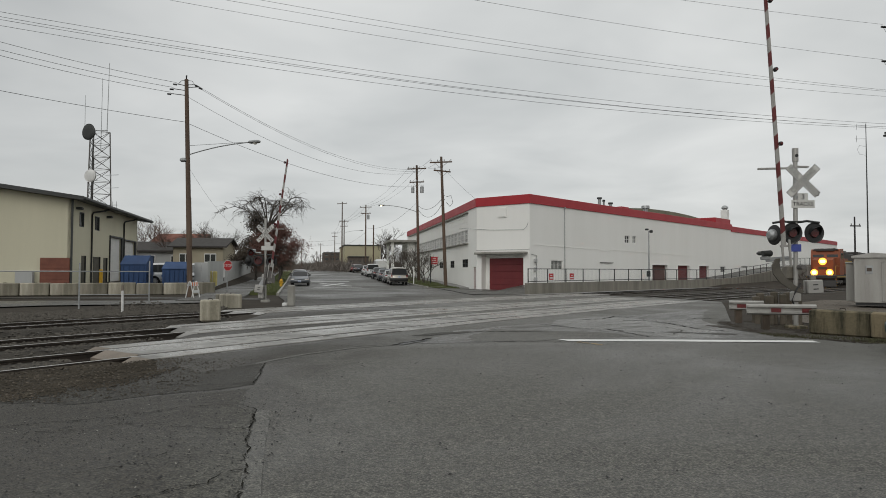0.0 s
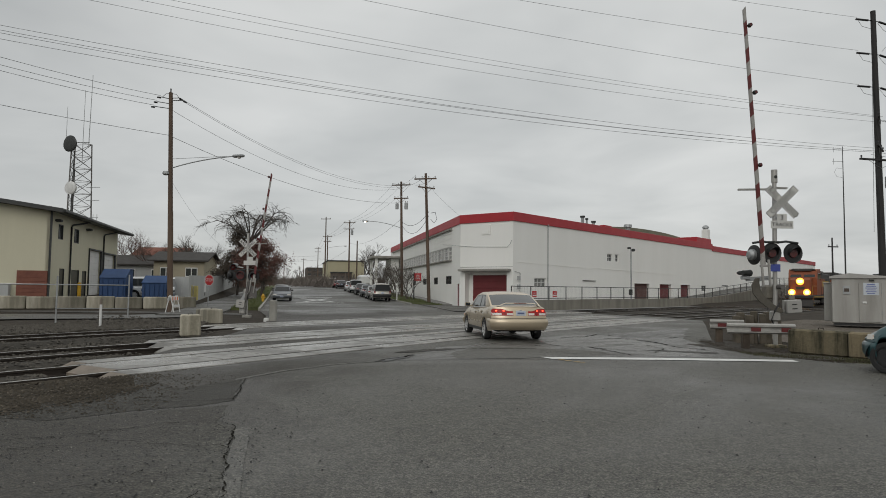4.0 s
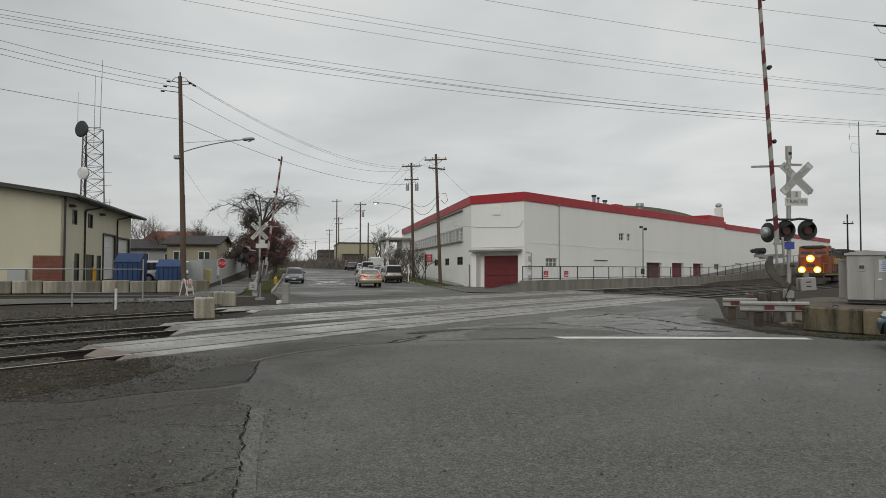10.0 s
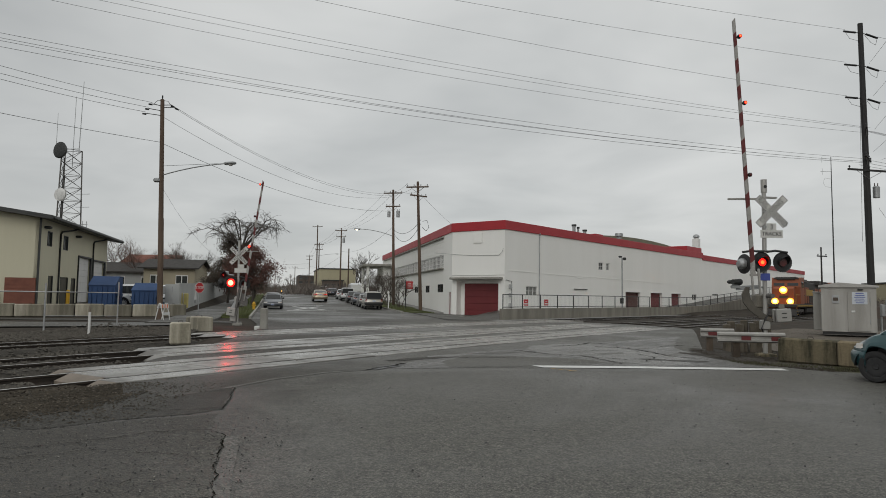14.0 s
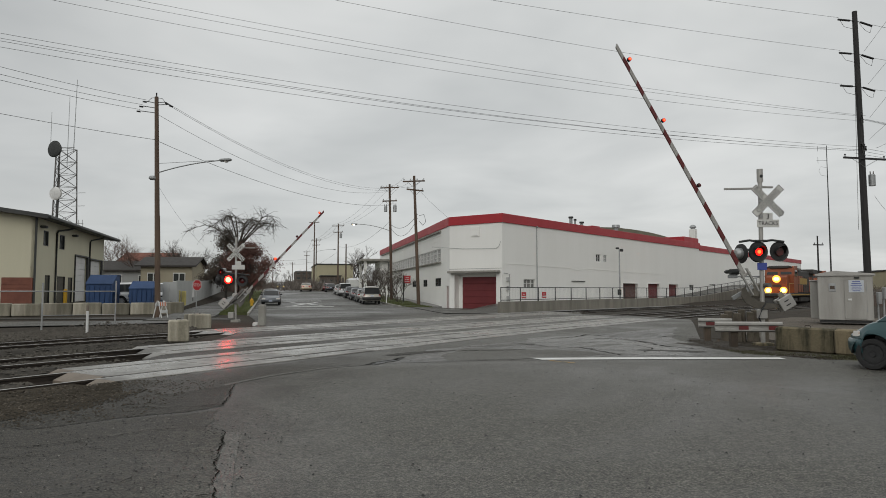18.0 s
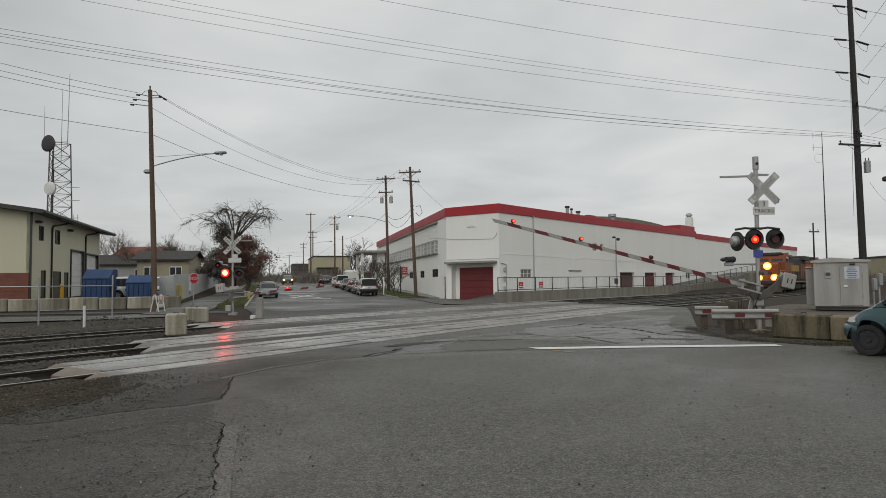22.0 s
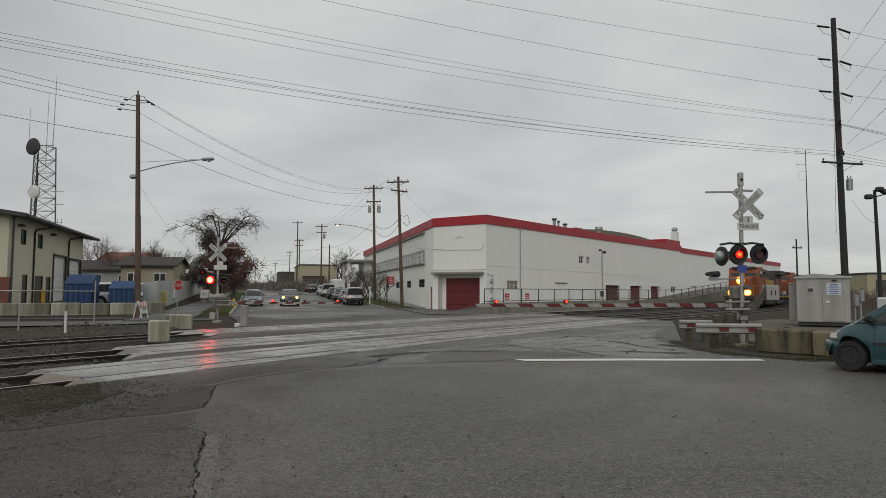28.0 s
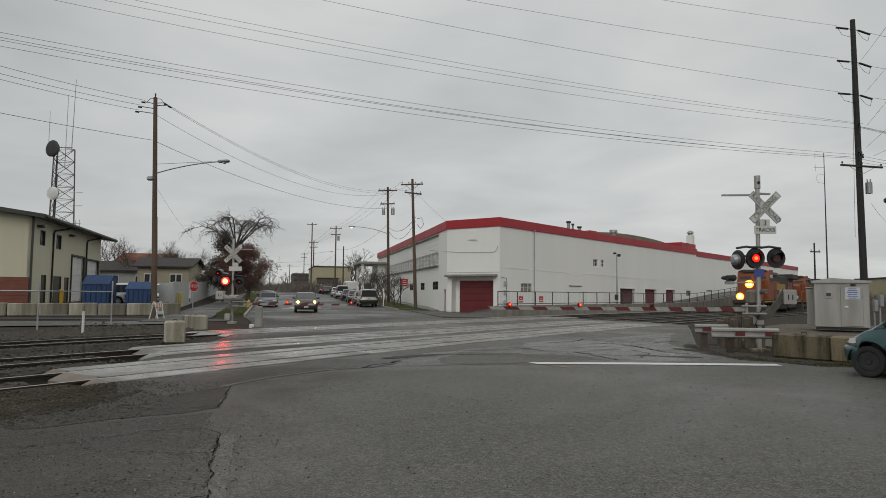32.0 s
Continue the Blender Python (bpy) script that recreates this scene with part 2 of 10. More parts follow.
M = dict(
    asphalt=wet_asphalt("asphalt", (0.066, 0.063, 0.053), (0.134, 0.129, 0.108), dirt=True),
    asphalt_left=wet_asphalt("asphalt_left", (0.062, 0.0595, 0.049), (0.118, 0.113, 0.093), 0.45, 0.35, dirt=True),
    asphalt_dirty=wet_asphalt("asphalt_dirty", (0.036, 0.033, 0.027), (0.070, 0.065, 0.054), 0.5, 0.2),
    asphalt_seam=wet_asphalt("asphalt_seam", (0.080, 0.077, 0.066), (0.138, 0.133, 0.114), 0.3),
    crack=mat("crack_gap", (0.028, 0.027, 0.024), None, 1.0, bump=0, spec=0.0),
    asphalt_old=wet_asphalt("asphalt_old", (0.052, 0.050, 0.043), (0.142, 0.138, 0.122), 0.3),
    asphalt_worn=wet_asphalt("asphalt_worn", (0.052, 0.050, 0.044), (0.165, 0.16, 0.145), 0.22, streak=True, rough=0.6),
    asphalt_pale=wet_asphalt("asphalt_pale", (0.10, 0.098, 0.09), (0.25, 0.245, 0.225), 0.18, streak=True, rough=0.55),
    asphalt_patch=wet_asphalt("asphalt_patch", (0.04, 0.04, 0.04), (0.075, 0.075, 0.073), 0.25),
    mud=mat("mud", (0.060, 0.051, 0.040), (0.030, 0.026, 0.021), 0.7, 0.95, 1.6, 26, 0.5, spec=0.3),
    dirt=mat("dirt", (0.125, 0.103, 0.078), (0.062, 0.052, 0.040), 0.9, None, 0.9, 22, 0.5),
    soil=mat("soil", (0.050, 0.041, 0.030), (0.022, 0.018, 0.014), 0.9, None, 0.8, 18, 0.5, spec=0.2),
    ballast=mat("ballast", (0.062, 0.056, 0.047), (0.030, 0.027, 0.023), 0.85, None, 2.0, 22, 0.9, spec=0.2),
    stone=mat("stone", (0.115, 0.105, 0.088), (0.045, 0.040, 0.034), 0.85, None, 4, 30, 0.3, spec=0.25),
    gravel=mat("gravel", (0.072, 0.060, 0.044), (0.028, 0.024, 0.018), 0.9, None, 1.5, 30, 0.6, spec=0.25),
    panel=mat("crossing_panel", (0.30, 0.288, 0.262), (0.105, 0.10, 0.091), 0.17, 0.55, 0.7, 25, 0.12, contrast=1.4),
    rail=mat("rail_steel", (0.055, 0.042, 0.032), (0.028, 0.023, 0.019), 0.6, None, 5, 60, 0.1, 0.4),
    rail_top=mat("rail_head", (0.52, 0.51, 0.49), (0.36, 0.35, 0.33), 0.25, 0.35, 3, 60, 0.03, 0.9),
    old_wood=mat("old_wood", (0.17, 0.145, 0.11), (0.065, 0.055, 0.042), 0.9, None, 3, 40, 0.4),
    tie=mat("tie_wood", (0.10, 0.075, 0.055), (0.05, 0.04, 0.03), 0.9, None, 3, 40, 0.4, vary=0.25),
    plank=mat("plank_wood", (0.20, 0.165, 0.13), (0.105, 0.088, 0.07), 0.6, None, 2, 40, 0.3, vary=0.2),
    grass=mat("grass", (0.105, 0.125, 0.04), (0.06, 0.065, 0.028), 0.95, None, 1.2, 40, 0.6),
    moss=mat("moss", (0.075, 0.08, 0.03), (0.05, 0.042, 0.03), 0.95, None, 2.2, 30, 0.6),
    concrete_ramp=mat("concrete_ramp", (0.25, 0.235, 0.20), (0.145, 0.136, 0.112), 0.85, None, 1.4, 30, 0.25, contrast=1.4, streak=True),
    concrete=mat("concrete", (0.33, 0.32, 0.29), (0.20, 0.195, 0.17), 0.85, None, 1.4, 30, 0.25, contrast=1.2),
    concrete_old=mat("concrete_old", (0.23, 0.186, 0.115), (0.026, 0.026, 0.017), 0.9, None, 2.4, 16, 0.6, contrast=2.3, streak=True, vary=0.3),
    concrete_yard=mat("concrete_yard", (0.45, 0.415, 0.335), (0.16, 0.148, 0.11), 0.9, None, 1.6, 25, 0.4, contrast=1.8, streak=True, vary=0.3),
    concrete_moss=mat("concrete_moss", (0.17, 0.142, 0.088), (0.018, 0.019, 0.011), 0.9, None, 2.6, 14, 0.6, contrast=2.4, streak=True),
    pavement=mat("pavement", (0.26, 0.255, 0.24), (0.17, 0.165, 0.155), 0.6, 0.8, 0.8, 30, 0.15),
    white_wall=mat("white_wall", (0.86, 0.855, 0.82), (0.80, 0.795, 0.755), 0.75, None, 0.5, 12, 0.06, streak=True, contrast=0.8),
    red_trim=mat("red_trim", (0.42, 0.024, 0.034), (0.35, 0.020, 0.028), 0.45, None, 0.6, 20, 0.04),
    red_door=mat("red_door", (0.18, 0.026, 0.029), (0.135, 0.020, 0.023), 0.5, None, 0.8, 20, 0.05),
    brown_door=mat("brown_door", (0.13, 0.06, 0.05), (0.09, 0.04, 0.035), 0.6, None, 0.8, 20, 0.05),
    beige=mat("beige_wall", (0.60, 0.57, 0.43), (0.53, 0.505, 0.38), 0.8, None, 0.5, 15, 0.05, streak=True),
    brick=mat("brick_face", (0.22, 0.085, 0.055), (0.15, 0.06, 0.045), 0.85, None, 2, 25, 0.2),
    dark_trim=mat("dark_trim", (0.03, 0.032, 0.03), (0.02, 0.022, 0.02), 0.5, None, 2, 30, 0.05),
    roof_metal=mat("roof_metal", (0.05, 0.052, 0.05), (0.035, 0.036, 0.035), 0.45, None, 1, 20, 0.05, 0.3),
    roof_shingle=mat("roof_shingle", (0.06, 0.055, 0.05), (0.035, 0.032, 0.03), 0.9, None, 2, 25, 0.4),
    roof_green=mat("roof_green", (0.24, 0.225, 0.155), (0.16, 0.15, 0.11), 0.85, None, 0.5, 15, 0.1),
    white_paint=mat("white_paint", (0.72, 0.72, 0.70), (0.60, 0.60, 0.58), 0.5, None, 1.5, 30, 0.05),
    line_paint=mat("line_paint", (0.78, 0.78, 0.75), (0.45, 0.45, 0.43), 0.45, 0.6, 4, 60, 0.1, contrast=0.7),
    yellow_mark=mat("yellow_mark", (0.50, 0.30, 0.05), (0.25, 0.16, 0.04), 0.6, None, 8, 60, 0.1),
    wood_pole=mat("wood_pole", (0.145, 0.098, 0.068), (0.072, 0.051, 0.038), 0.85, None, 2.5, 40, 0.3, streak=True),
    black_pole=mat("black_pole", (0.030, 0.028, 0.027), (0.018, 0.017, 0.017), 0.7, None, 2, 30, 0.2, streak=True),
    wire=mat("wire", (0.02, 0.02, 0.02), None, 0.6, bump=0),
    galv=mat("galvanised", (0.42, 0.43, 0.43), (0.30, 0.31, 0.31), 0.42, 0.55, 2.5, 40, 0.05, 0.6),
    alu_dull=mat("dull_aluminium", (0.43, 0.42, 0.395), (0.27, 0.26, 0.235), 0.5, 0.45, 1.3, 30, 0.06, 0.5, contrast=1.3, streak=True),
    notice_blue=mat("notice_paint", (0.58, 0.62, 0.66), (0.45, 0.48, 0.52), 0.5, None, 3, 30, 0.03),
    alu=mat("aluminium", (0.45, 0.44, 0.415), (0.33, 0.32, 0.30), 0.42, 0.55, 1.0, 40, 0.04, 0.55, streak=True),
    black=mat("black_paint", (0.02, 0.02, 0.02), (0.012, 0.012, 0.012), 0.5, None, 2, 30, 0.05),
    rubber=mat("rubber", (0.022, 0.022, 0.022), (0.014, 0.014, 0.014), 0.8, None, 4, 60, 0.15),
    chrome=mat("chrome", (0.6, 0.6, 0.6), (0.5, 0.5, 0.5), 0.2, 0.3, 4, 60, 0.0, 0.95),
    hubcap=mat("hubcap", (0.6, 0.6, 0.59), (0.48, 0.48, 0.47), 0.35, 0.45, 4, 60, 0.0, 0.35),
    steel_wheel=mat("steel_wheel", (0.045, 0.045, 0.047), (0.03, 0.03, 0.03), 0.5, None, 4, 60, 0.05, 0.4),
    glass=mat("dark_glass", (0.018, 0.02, 0.021), (0.014, 0.016, 0.017), 0.06, 0.08, 1, 10, 0.0, spec=0.7),
    window_glass=mat("window_glass", (0.05, 0.055, 0.055), (0.03, 0.034, 0.035), 0.07, 0.12, 1.5, 10, 0.0, spec=0.7),
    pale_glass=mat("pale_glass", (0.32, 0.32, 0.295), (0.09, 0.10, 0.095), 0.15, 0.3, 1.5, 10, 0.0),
    tail_red=glow("tail_red", (0.26, 0.006, 0.006), 0.22),
    tail_lens=mat("tail_lens", (0.20, 0.016, 0.016), (0.14, 0.012, 0.012), 0.25, 0.3, 6, 60, 0.0),
    brake=glow("brake_lit", (1.0, 0.05, 0.02), 5.0),
    tail_clear=mat("tail_clear", (0.46, 0.27, 0.24), (0.36, 0.20, 0.18), 0.12, 0.2, 6, 60, 0.0),
    lamp_clear=mat("lamp_clear", (0.75, 0.72, 0.66), (0.6, 0.58, 0.55), 0.12, 0.2, 6, 60, 0.0),
    amber=mat("amber", (0.7, 0.25, 0.03), (0.6, 0.2, 0.03), 0.2, 0.3, 6, 60, 0.0),
    plate=mat("plate", (0.60, 0.64, 0.70), (0.45, 0.50, 0.58), 0.4, None, 20, 60, 0.0),
    plate_bar=mat("plate_bar", (0.10, 0.14, 0.28), None, 0.5, bump=0),
    head_warm=glow("head_warm", (1.0, 0.50, 0.07), 14.0),
    train_lamp=glow("train_lamp", (1.0, 0.52, 0.062), 16.0),
    # glowing amber that stands for the glare round the train lamps
    train_glare=glow("train_lamp_glare", (1.0, 0.38, 0.05), 2.2),
    street_glow=glow("street_glow", (1.0, 0.75, 0.42), 8.0),
    signal_red=glow("signal_red", (1.0, 0.005, 0.003), 4.0),
    signal_hot=glow("signal_hot", (1.0, 0.045, 0.008), 9.0),
    far_red=glow("far_signal_red", (1.0, 0.012, 0.006), 120.0),
    lens_dark=mat("lens_dark", (0.10, 0.012, 0.012), (0.06, 0.008, 0.008), 0.2, 0.3, 10, 60, 0.0),
    refl_red=mat("reflective_red", (0.15, 0.018, 0.018), (0.085, 0.013, 0.013), 0.5, None, 5, 60, 0.05),
    refl_white=mat("reflective_white", (0.39, 0.38, 0.355), (0.25, 0.243, 0.225), 0.5, None, 5, 60, 0.05),
    sign_white=mat("sign_white", (0.62, 0.615, 0.58), (0.50, 0.495, 0.465), 0.45, None, 5, 60, 0.03),
    lever_paint=mat("lever_paint", (0.12, 0.108, 0.088), (0.062, 0.056, 0.045), 0.65, None, 3, 30, 0.15),
    mech_box=mat("mechanism_paint", (0.24, 0.22, 0.18), (0.13, 0.118, 0.095), 0.6, None, 2, 30, 0.1),
    car_glass=mat("car_glass", (0.045, 0.048, 0.048), (0.035, 0.038, 0.038), 0.05, 0.08, 1, 10, 0.0, spec=0.8),
    sign_blue=mat("sign_blue", (0.06, 0.09, 0.36), (0.05, 0.07, 0.28), 0.5, None, 5, 60, 0.0),
    stop_red=mat("stop_red", (0.50, 0.02, 0.025), (0.42, 0.02, 0.025), 0.45, None, 5, 60, 0.0),
    letter_black=mat("letter_black", (0.02, 0.02, 0.02), None, 0.6, bump=0),
    orange=mat("loco_orange", (0.288, 0.068, 0.016), (0.173, 0.047, 0.017), 0.5, 0.6, 0.8, 20, 0.05, streak=True),
    loco_black=mat("loco_black", (0.025, 0.024, 0.023), (0.045, 0.04, 0.035), 0.6, None, 1, 20, 0.1),
    loco_yellow=mat("loco_yellow", (0.40, 0.25, 0.04), (0.30, 0.19, 0.04), 0.5, None, 2, 20, 0.0),
    loco_grey=mat("loco_grey", (0.16, 0.15, 0.14), (0.09, 0.085, 0.08), 0.7, None, 1.5, 20, 0.1),
    tan_chrome=mat("tan_chrome", (0.66, 0.58, 0.46), (0.6, 0.52, 0.4), 0.22, 0.3, 4, 60, 0.0, 0.8),
    tan_paint=car_paint("tan_paint", (0.56, 0.465, 0.335), 0.72),
    teal_paint=car_paint("teal_paint", (0.023, 0.072, 0.080), 0.15),
    dark_tint=mat("dark_tint", (0.012, 0.013, 0.013), (0.009, 0.010, 0.010), 0.12, 0.16, 1, 10, 0.0, spec=0.25),
    pale_silver=car_paint("pale_silver", (0.50, 0.475, 0.42)),
    silver_paint=car_paint("silver_paint", (0.22, 0.222, 0.22)),
    grey_paint=car_paint("grey_paint", (0.13, 0.14, 0.155)),
    taupe_paint=car_paint("taupe_paint", (0.075, 0.066, 0.055)),
    dark_paint=car_paint("dark_paint", (0.035, 0.035, 0.04)),
    maroon_paint=car_paint("maroon_paint", (0.16, 0.03, 0.035)),
    white_car=car_paint("white_car_paint", (0.62, 0.63, 0.63), 0.05),
    container_blue=mat("container_blue", (0.012, 0.050, 0.145), (0.008, 0.030, 0.088), 0.6, None, 0.9, 20, 0.08, vary=0.08),
    hydrant=mat("hydrant_yellow", (0.62, 0.36, 0.02), (0.5, 0.28, 0.02), 0.5, None, 5, 40, 0.05),
    barrel=mat("pale_yellow", (0.55, 0.47, 0.18), (0.42, 0.36, 0.14), 0.7, None, 3, 40, 0.1),
    barrier_orange=mat("barrier_orange", (0.70, 0.16, 0.03), None, 0.5, bump=0),
    bark=mat("bark", (0.095, 0.083, 0.070), (0.055, 0.048, 0.041), 0.9, None, 4, 30, 0.4),
    twig=mat("twig", (0.10, 0.082, 0.068), (0.065, 0.055, 0.046), 0.9, None, 4, 30, 0.1),
    leaf_red=mat("leaf_red", (0.14, 0.062, 0.047), (0.075, 0.038, 0.029), 0.8, None, 2, 20, 0.0),
    leaf_dark=mat("leaf_dark", (0.095, 0.074, 0.055), (0.050, 0.041, 0.031), 0.85, None, 2, 20, 0.0),
    bare_brush=mat("bare_brush", (0.13, 0.082, 0.062), (0.075, 0.05, 0.042), 0.95, None, 1, 10, 0.2),
    far_tree=mat("far_tree", (0.16, 0.138, 0.118), (0.10, 0.087, 0.078), 0.95, None, 1, 10, 0.2),
    grey_wall=mat("grey_wall", (0.42, 0.43, 0.42), (0.36, 0.365, 0.36), 0.75, None, 0.8, 15, 0.05, streak=True),
    tan_building=mat("tan_building", (0.46, 0.42, 0.28), (0.39, 0.355, 0.24), 0.8, None, 0.4, 10, 0.05),
    brown_wall=mat("brown_wall", (0.11, 0.085, 0.07), (0.08, 0.062, 0.05), 0.85, None, 0.6, 15, 0.05),
    house_wall=mat("house_wall", (0.40, 0.36, 0.26), (0.34, 0.30, 0.22), 0.85, None, 0.6, 15, 0.05),
    crane_yellow=mat("crane_yellow", (0.62, 0.38, 0.03), (0.5, 0.30, 0.03), 0.5, None, 3, 40, 0.05),
)


# ---- building blocks ----
class Geo:
    """Vertices and faces of one mesh."""

    def __init__(self):
        self.v, self.f = [], []

    def add(self, vs, fs):
        o = len(self.v)
        self.v += [tuple(p) for p in vs]
        self.f += [tuple(i + o for i in f) for f in fs]
        return self

    def box(self, c, s, rz=0.0, bev=0.0, m=None):
        hx, hy, hz = s[0] / 2, s[1] / 2, s[2] / 2
        m = m or Matrix.Identity(4)
        m = m @ Matrix.Translation(c) @ Matrix.Rotation(radians(rz), 4, "Z")
        if bev <= 0:
            vs = [(x, y, z) for z in (-hz, hz) for x, y in ((-hx, -hy), (hx, -hy), (hx, hy), (-hx, hy))]
            fs = [(3, 2, 1, 0), (4, 5, 6, 7), (0, 1, 5, 4), (1, 2, 6, 5), (2, 3, 7, 6), (3, 0, 4, 7)]
        else:
            b, vs, fs = bev, [], []
            for z, i in ((-hz, b), (-hz + b, 0), (hz - b, 0), (hz, b)):
                x, y = hx - i, hy - i
                vs += [(-x + b, -y, z), (x - b, -y, z), (x, -y + b, z), (x, y - b, z), (x - b, y, z), (-x + b, y, z), (-x, y - b, z), (-x, -y + b, z)]
            for k in range(3):
                fs += [(k * 8 + i, k * 8 + (i + 1) % 8, k * 8 + 8 + (i + 1) % 8, k * 8 + 8 + i) for i in range(8)]
            fs += [tuple(range(7, -1, -1)), tuple(range(24, 32))]
        return self.add([m @ Vector(p) for p in vs], fs)

    def cyl(self, p0, p1, r0, r1=None, seg=10, cap=True):
        r1 = r0 if r1 is None else r1
        p0, p1 = Vector(p0), Vector(p1)
        d = (p1 - p0).normalized()
        a = d.orthogonal().normalized()
        b = d.cross(a)
        vs = []
        for p, r in ((p0, r0), (p1, r1)):
            vs += [p + (a * math.cos(2 * math.pi * i / seg) + b * math.sin(2 * math.pi * i / seg)) * r for i in range(seg)]
        fs = [(i, (i + 1) % seg, seg + (i + 1) % seg, seg + i) for i in range(seg)]
        if cap:
            fs += [tuple(range(seg - 1, -1, -1)), tuple(range(seg, 2 * seg))]
        return self.add(vs, fs)

    def prism(self, pts, z0, z1):
        """An upright prism on the plan pts."""
        n = len(pts)
        if sum(pts[i][0] * pts[(i + 1) % n][1] - pts[(i + 1) % n][0] * pts[i][1] for i in range(n)) < 0:
            pts = pts[::-1]
        vs = [(x, y, z0) for x, y in pts] + [(x, y, z1) for x, y in pts]
        fs = [(i, (i + 1) % n, n + (i + 1) % n, n + i) for i in range(n)] + [tuple(range(n - 1, -1, -1)), tuple(range(n, 2 * n))]
        return self.add(vs, fs)

    def slab(self, prof, y0, y1):
        """A profile in x and z, drawn out along y."""
        n = len(prof)
        if sum(prof[i][0] * prof[(i + 1) % n][1] - prof[(i + 1) % n][0] * prof[i][1] for i in range(n)) < 0:
            prof = prof[::-1]
        vs = [(x, y0, z) for x, z in prof] + [(x, y1, z) for x, z in prof]
        fs = [(i, (i + 1) % n, n + (i + 1) % n, n + i) for i in range(n)] + [tuple(range(n - 1, -1, -1)), tuple(range(n, 2 * n))]
        return self.add(vs, fs)

    def tube(self, pts, r, seg=6, r1=None):
        """A bent tube through the points."""
        pts = [Vector(p) for p in pts]
        n, vs, fs = len(pts), [], []
        for k, p in enumerate(pts):
            d = (pts[min(k + 1, n - 1)] - pts[max(k - 1, 0)]).normalized()
            a = d.cross(Vector((0, 0, 1)))
            a = a.normalized() if a.length > 1e-4 else Vector((1, 0, 0))
            b = a.cross(d)
            rr = r if r1 is None else r + (r1 - r) * k / (n - 1)
            vs += [p + (a * math.cos(2 * math.pi * i / seg) + b * math.sin(2 * math.pi * i / seg)) * rr for i in range(seg)]
        for k in range(n - 1):
            fs += [(k * seg + i, k * seg + (i + 1) % seg, (k + 1) * seg + (i + 1) % seg, (k + 1) * seg + i) for i in range(seg)]
        fs += [tuple(range(seg - 1, -1, -1)), tuple(range((n - 1) * seg, n * seg))]
        return self.add(vs, fs)

    def sweep(self, prof, pts, close=True):
        """A profile (across, up) drawn along a level path of points."""
        n, m, vs, fs = len(pts), len(prof), [], []
        for k in range(n):
            a, b = pts[max(k - 1, 0)], pts[min(k + 1, n - 1)]
            dx, dy = b[0] - a[0], b[1] - a[1]
            q = math.hypot(dx, dy) or 1
            z = pts[k][2] if len(pts[k]) > 2 else 0
            vs += [(pts[k][0] + w * dy / q, pts[k][1] - w * dx / q, z + h) for w, h in prof]
        for k in range(n - 1):
            fs += [(k * m + i, k * m + (i + 1) % m, (k + 1) * m + (i + 1) % m, (k + 1) * m + i) for i in range(m if close else m - 1)]
        if close:
            fs += [tuple(range(m - 1, -1, -1)), tuple(range((n - 1) * m, n * m))]
        return self.add(vs, fs)

    def dome(self, c, r, h, seg=14, rings=5, axis=(0, 0, 1)):
        q = Vector((0, 0, 1)).rotation_difference(Vector(axis)).to_matrix()
        vs, fs = [], []
        for k in range(rings):
            a = math.pi / 2 * k / rings
            vs += [Vector(c) + q @ Vector((r * math.cos(a) * math.cos(2 * math.pi * i / seg), r * math.cos(a) * math.sin(2 * math.pi * i / seg), h * math.sin(a))) for i in range(seg)]
        vs.append(Vector(c) + q @ Vector((0, 0, h)))
        for k in range(rings - 1):
            fs += [(k * seg + i, k * seg + (i + 1) % seg, (k + 1) * seg + (i + 1) % seg, (k + 1) * seg + i) for i in range(seg)]
        fs += [((rings - 1) * seg + i, (rings - 1) * seg + (i + 1) % seg, rings * seg) for i in range(seg)]
        fs.append(tuple(range(seg - 1, -1, -1)))
        return self.add(vs, fs)

    def mesh(self, name, material, smooth=35):
        me = bpy.data.meshes.new(name)
        me.from_pydata(self.v, [], self.f)
        me.materials.append(material)
        if smooth:
            me.polygons.foreach_set("use_smooth", [True] * len(me.polygons))
            me.set_sharp_from_angle(angle=radians(smooth))
        me.update()
        return me


def part(name, geo, material, parent=None, label="", smooth=35, at=None):
    """One mesh object, under a thing or a part."""
    ob = new(name, geo if isinstance(geo, bpy.types.Mesh) else geo.mesh(name, M[material] if isinstance(material, str) else material, smooth))
    if parent is not None:
        ob.parent = parent
    if at is not None:
        ob.matrix_basis = at
    return tagged(ob, label)


def thing(name, m, label, category, group="", kind=""):
    ob = new(name)
    ob.empty_display_size = 0.2
    ob.matrix_basis = m
    return tagged(ob, label, category, group, kind)


def lettering(text, size, material, parent, m, name="lettering", depth=0.004):
    cu = bpy.data.curves.new(name, "FONT")
    cu.body, cu.size, cu.align_x, cu.align_y, cu.extrude = text, size, "CENTER", "CENTER", depth
    tmp = bpy.data.objects.new("tmp", cu)
    me = bpy.data.meshes.new_from_object(tmp)
    bpy.data.objects.remove(tmp)
    me.materials.clear()
    me.materials.append(M[material])
    ob = new(name, me)
    ob.parent = parent
    ob.matrix_basis = m
    return ob


def bars(parent, material, cx, cz, w, rows, gap, h, y, name="writing"):
    """Unreadable writing: plain bars in the plane y."""
    g = Geo()
    for k in range(rows):
        ww = w * (0.7 + 0.3 * ((k * 37) % 5) / 4)
        g.box((cx, y, cz + (rows - 1) * gap / 2 - k * gap), (ww, 0.006, h))
    return part(name, g, material, parent)


# ---- plan: the street, the railway line, heights ----
SU = Vector((math.sin(radians(-11.7)), math.cos(radians(-11.7)), 0))   # along the street
